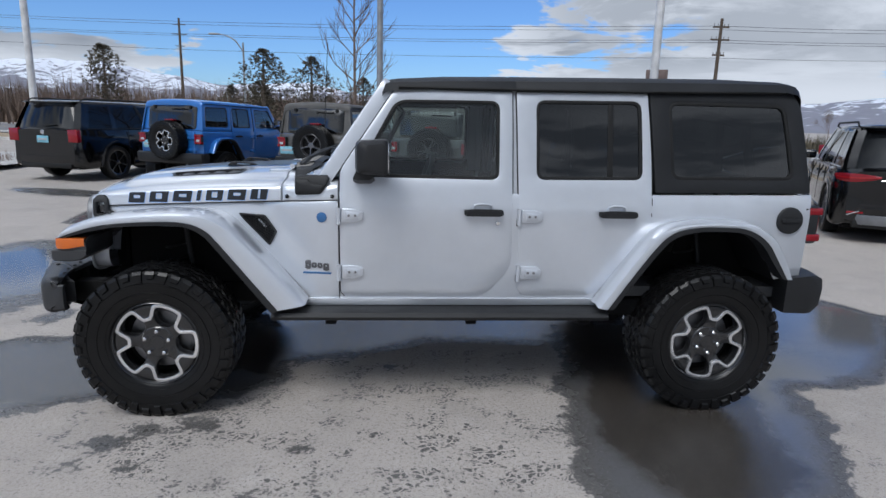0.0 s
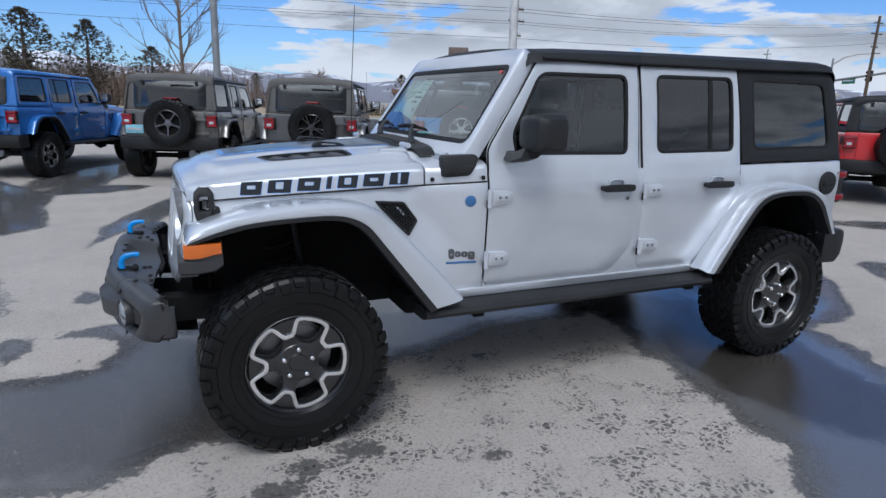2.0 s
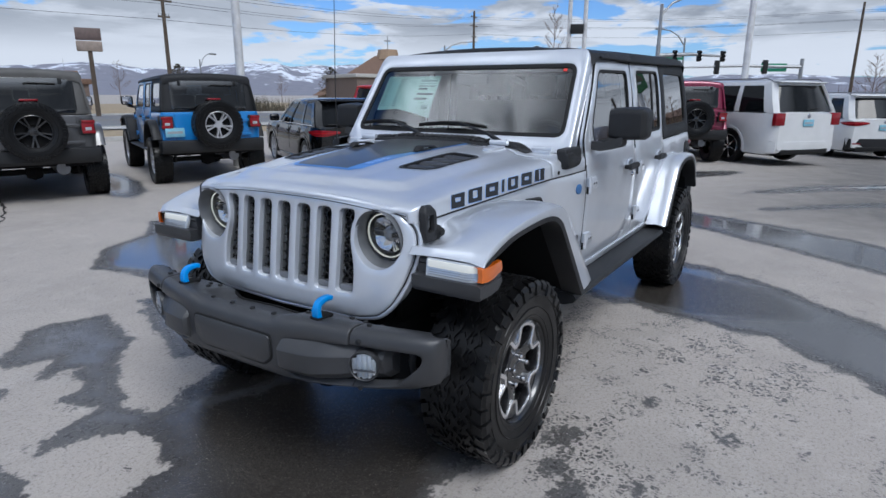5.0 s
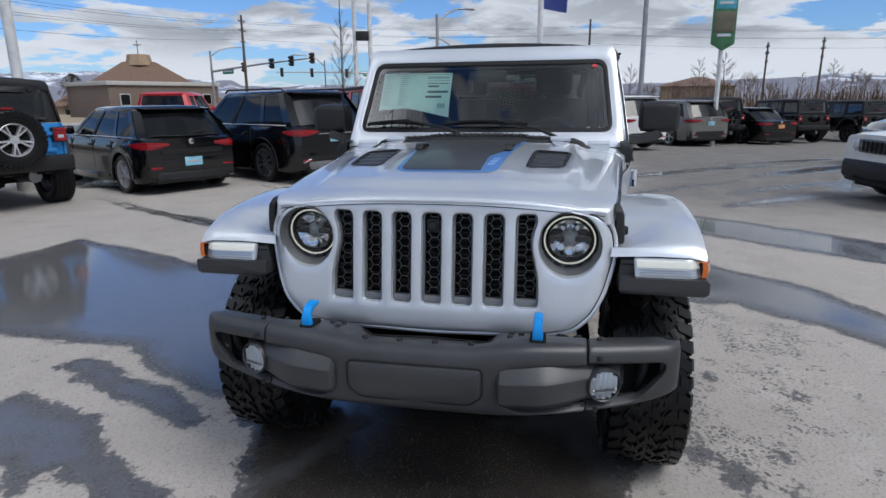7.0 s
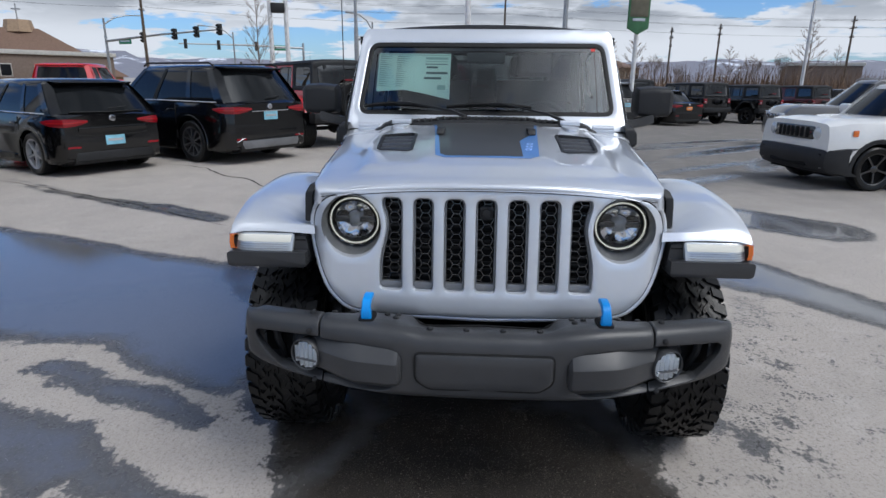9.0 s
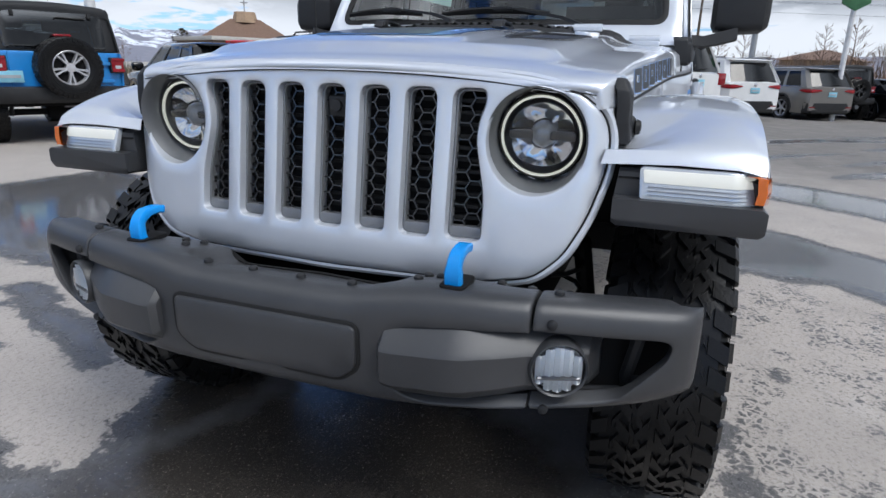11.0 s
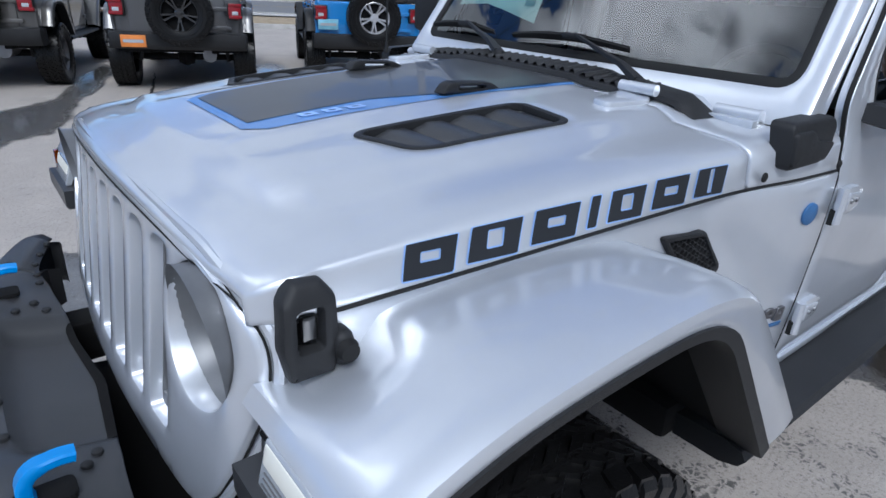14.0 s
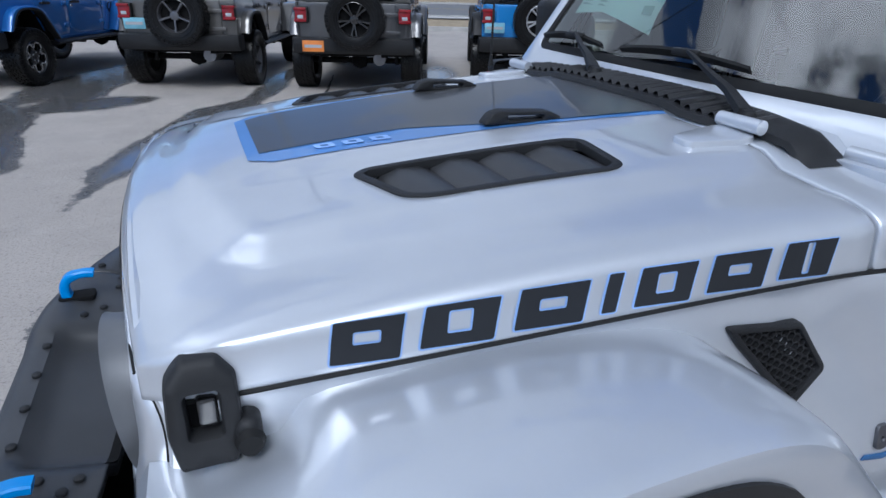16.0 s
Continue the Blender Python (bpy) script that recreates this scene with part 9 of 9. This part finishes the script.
def conifer_mesh(seed, h, w, ragged=0.3, count=1100):
    """Tufts of needles on whorls of branches, with gaps."""
    rng = random.Random(seed)
    bm = bmesh.new()
    for i in range(count):
        t = rng.random() ** 0.8
        z = h * (0.12 + 0.86 * t)
        a = rng.uniform(0, 2 * math.pi)
        lump = 1 + ragged * math.sin(7 * t + seed) + 0.35 * math.sin(3 * a + 11 * t + 2 * seed)
        reach = w * max(0.03, math.sin(math.pi * min(0.985, 0.20 + 0.79 * t))) ** 0.75 * rng.random() ** 0.5 * lump
        c = Vector((reach * math.cos(a), reach * math.sin(a), z - 0.12 * reach))
        size = h * rng.uniform(0.010, 0.024)
        out = Vector((math.cos(a), math.sin(a), rng.uniform(-0.2, 0.5))).normalized()
        for k in range(7):
            d = (out + Vector((rng.uniform(-1, 1), rng.uniform(-1, 1), rng.uniform(-0.7, 0.9)))).normalized() * size
            s = d.cross(Vector((rng.uniform(-1, 1), rng.uniform(-1, 1), 1))).normalized() * size * 0.30
            bm.faces.new((bm.verts.new(c - s), bm.verts.new(c + s), bm.verts.new(c + d * 1.5)))
    return bm


TREES = {}


def young_tree_mesh(seed, h):
    """A straight leader with rising side branches and fine twigs."""
    rng = random.Random(seed)
    bms = [tube([(0, 0, 0), (0.03, 0.02, h * 0.35), (-0.02, 0.03, h * 0.7), (0.02, 0, h)], [h * 0.009, h * 0.007, h * 0.004, 0.004], 6)]

    def twig(p, d, length, r, level):
        q = p + d * length * 0.55 + Vector((rng.uniform(-1, 1), rng.uniform(-1, 1), 0)) * length * 0.05
        e = q + (d + Vector((0, 0, 0.35))).normalized() * length * 0.45
        bms.append(tube([p, q, e], [r, r * 0.7, 0.003], 3, False))
        if level:
            for k in range(5 if level == 2 else 4):
                f = rng.uniform(0.25, 0.95)
                c = p.lerp(q, f * 2) if f < 0.5 else q.lerp(e, f * 2 - 1)
                a = rng.uniform(0, 2 * math.pi)
                nd = (d + Vector((math.cos(a), math.sin(a), 0.2)) * 0.55).normalized()
                twig(c, nd, length * rng.uniform(0.35, 0.55), r * 0.55, level - 1)

    for k in range(26):
        t = 0.22 + 0.74 * (k + rng.random()) / 26
        a = k * 2.4 + rng.uniform(-0.4, 0.4)
        d = Vector((math.cos(a), math.sin(a), rng.uniform(0.7, 1.2))).normalized()
        twig(Vector((0, 0, h * t)), d, h * 0.30 * (1.08 - t) * rng.uniform(0.7, 1.15) + 0.2, h * 0.0032, 2)
    return join(*bms)


def tree(kind, seed, x, y, h, label, scale_w=1.0):
    key = (kind, seed)
    t = thing("bare_tree" if kind == "bare" else "conifer_tree", label, "tree", "trees round the lot", "", pose(x, y, ground_z(x, y), 0, 0, seed * 77 % 360))
    if key not in TREES:
        if kind == "bare":
            bm = young_tree_mesh(seed, 8.0) if seed in (1, 2) else bare_tree_mesh(seed, 8.0)
            TREES[key] = [("trunk", part("trunk", bm, TWIG, t).data)]
        else:
            tr = part("trunk", tube([(0, 0, 0), (0.05, 0, 4), (0, 0, 7.6)], [0.20, 0.13, 0.03], 8), BARK, t)
            cr = part("crown", conifer_mesh(seed, 8.0, 1.9), NEEDLE, t)
            TREES[key] = [("trunk", tr.data), ("crown", cr.data)]
    else:
        for nm, me in TREES[key]:
            o = new(nm, me)
            o.parent = t
    t.scale = (h / 8 * scale_w, h / 8 * scale_w, h / 8)


tree("pine", 1, -17.0, 33.5, 5.4, "dark pine beyond the parked row", 1.1)
tree("pine", 2, -8.3, 35.0, 5.6, "broad dark pine beyond the road", 1.35)
tree("pine", 3, -5.6, 36.5, 5.4, "dark pine with an open uneven crown", 1.2)
tree("pine", 4, -12.6, 44.0, 3.8, "small dark pine beyond the road", 1.3)
tree("pine", 2, -10.8, 45.0, 4.2, "dark pine beyond the road", 1.4)
tree("pine", 3, -2.5, 40.0, 4.4, "dark pine beyond the road", 1.3)
tree("pine", 5, 66.0, 27.0, 3.6, "small dark spruce near the junction", 0.9)
tree("bare", 1, -1.45, 14.5, 6.6, "tall bare young tree behind the parked row", 0.95)
tree("bare", 2, 28.0, 11.4, 6.2, "bare young tree near the white posts", 0.7)
tree("bare", 3, 11.0, 52.0, 5.5, "bare tree across the road")
tree("bare", 4, 9.0, 60.0, 4.6, "bare tree across the road")
tree("bare", 2, -30.0, 40.0, 5.0, "bare tree beyond the lot")
tree("bare", 3, -24.0, 46.0, 5.0, "bare tree beyond the lot")
tree("bare", 4, -36.0, 36.0, 4.6, "bare tree beyond the lot")
rng = random.Random(11)
for k in range(26):
    az = radians(94 + k * 1.9)
    dd = rng.uniform(38, 70)
    tree("bare", 1 + k % 4, -4 + dd * math.sin(az), dd * math.cos(az), rng.uniform(0.055, 0.10) * dd + 0.6, "bare brown tree behind the far row", rng.uniform(0.9, 1.3))
for k in range(22):
    az = radians(-46 + k * 4.4)
    dd = rng.uniform(80, 130)
    tree("bare" if k % 3 else "pine", 1 + k % 4, dd * math.sin(az), dd * math.cos(az), rng.uniform(0.03, 0.05) * dd + 1.0, "distant tree across the road", 1.3)


def scrub_band(name, label, centre, count, size, mat, spread, seed):
    rng = random.Random(seed)
    bm = bmesh.new()
    (x0, y0), (x1, y1) = centre
    for i in range(count):
        t = rng.random()
        c = Vector((x0 + (x1 - x0) * t + rng.gauss(0, spread), y0 + (y1 - y0) * t + rng.gauss(0, spread), 0))
        c.z = ground_z(c.x, c.y)
        hh = size * rng.uniform(0.5, 1.1)
        for k in range(9):
            a = rng.uniform(0, 2 * math.pi)
            lean = rng.uniform(0.1, 0.7)
            d = Vector((math.cos(a) * lean, math.sin(a) * lean, 1)).normalized() * hh * rng.uniform(0.6, 1.0)
            s = Vector((-math.sin(a), math.cos(a), 0)) * hh * 0.020
            p = c + Vector((rng.gauss(0, hh * 0.25), rng.gauss(0, hh * 0.25), 0))
            bm.faces.new((bm.verts.new(p - s), bm.verts.new(p + s), bm.verts.new(p + d)))
    tagged(part(name, bm, mat), label, "shrubs", kind="stuff")


scrub_band("brown_scrub", "band of bare brown scrub behind the far row", ((38, -6), (60, -78)), 1100, 3.4, SCRUB, 3.0, 3)
scrub_band("far_treeline", "hazy line of bare brown trees beyond the road", ((-75, 62), (6, 88)), 1500, 6.0, TWIG, 4.0, 12)
scrub_band("bed_shrubs", "low reddish brown shrubs in the planting bed", ((-18, 16.6), (-11.2, 14.2)), 130, 0.55, SCRUB, 0.5, 4)
scrub_band("verge_shrubs", "low brown shrubs on the verge between the cars", (lot(-6.5, 20.0), lot(-3.2, 20.0)), 120, 0.8, SCRUB, 0.3, 5)
scrub_band("far_hedge", "dark evergreen hedge across the road", (lot(-14, 58), lot(-5, 58)), 160, 2.2, NEEDLE, 1.2, 6)
scrub_band("far_shrubs", "dark shrubs by the roadside sign", (lot(9.5, 47), lot(16, 47)), 140, 1.6, NEEDLE, 0.8, 8)


# ---- mountains
def mountain_material():
    mt, nt, b = material("snowy_mountains")
    v = coords(nt, True)
    sep = nt.nodes.new("ShaderNodeSeparateXYZ")
    nt.links.new(v, sep.inputs[0])
    rock = noise_tex(nt, v, 0.010, 9, 0.62)
    trees = noise_tex(nt, v, 0.035, 8, 0.65)
    hgt = math_tex(nt, "MULTIPLY", sep.outputs[2], 0.0040)
    snow = math_tex(nt, "ADD", math_tex(nt, "MULTIPLY", math_tex(nt, "SUBTRACT", rock, 0.5), 1.9), hgt)
    snow = math_tex(nt, "SUBTRACT", snow, math_tex(nt, "MULTIPLY", math_tex(nt, "GREATER_THAN", trees, 0.56), 0.35))
    mr = node(nt, "ShaderNodeMapRange")
    mr.inputs[1].default_value, mr.inputs[2].default_value = 0.30, 0.44
    nt.links.new(snow, mr.inputs[0])
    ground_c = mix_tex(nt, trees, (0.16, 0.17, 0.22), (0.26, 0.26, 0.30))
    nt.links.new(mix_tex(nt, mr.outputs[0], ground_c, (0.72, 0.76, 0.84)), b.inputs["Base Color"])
    b.inputs["Roughness"].default_value = 0.9
    return mt


def mountains():
    rows = []
    noise.seed_set(3)
    n = 420
    for j in range(9):
        t = j / 8
        rad = 2600 - 900 * (1 - t)
        row = []
        for k in range(n + 1):
            a = 2 * math.pi * k / n
            az = math.degrees(a)
            base = 0.040 + 0.040 * math.exp(-((((az + 180) % 360 - 180) + 34) / 30) ** 2) + 0.010 * math.exp(-((az - 44) / 9) ** 2)
            if 60 < az < 300:
                base *= 0.75
            ridge = base * (0.80 + 0.30 * noise.fractal(Vector((math.cos(a) * 5, math.sin(a) * 5, 0)), 0.9, 2.2, 5)) * 2600
            fold = 1 + 0.35 * noise.fractal(Vector((math.cos(a) * 16, math.sin(a) * 16, t * 2.2)), 0.9, 2.1, 4)
            row.append((rad * math.sin(a), rad * math.cos(a), max(-30, ridge * t**1.1 * (fold if t < 1 else 1)) - 30 * (1 - t)))
        rows.append(row)
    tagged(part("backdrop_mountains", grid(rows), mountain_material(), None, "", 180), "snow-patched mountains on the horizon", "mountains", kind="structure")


mountains()
# plain ground under the horizon
far = part("far_ground", grid([[(r * math.sin(a), r * math.cos(a), -0.6 - r * 0.004) for a in [2 * math.pi * k / 48 for k in range(49)]] for r in (300, 900, 1800)]), DRYGRASS)
tagged(far, "dry brown plain out to the mountains", "ground", kind="structure")

# ---- traffic and far parked cars
everyday_car("red crew-cab pickup parked beyond the row", 13.6, 12.5, 78, REDCAR, 5.5, 1.95, 1.84, 3.4, 1.18, 1.16, 0.34, 0.95, None, 0.55, 0.12, 1.75, 0.40, RIMGREY, 5, "tall", False, None)
everyday_car("silver saloon across the road", 0.5, 62.0, 110, WHITECAR, 4.6, 1.8, 1.45, 2.7, 0.95, 0.92, 0.18, 0.9, None, 0.8, 0.6, 0.25, 0.33, RIMSILVER, 5, "wide", False, None)
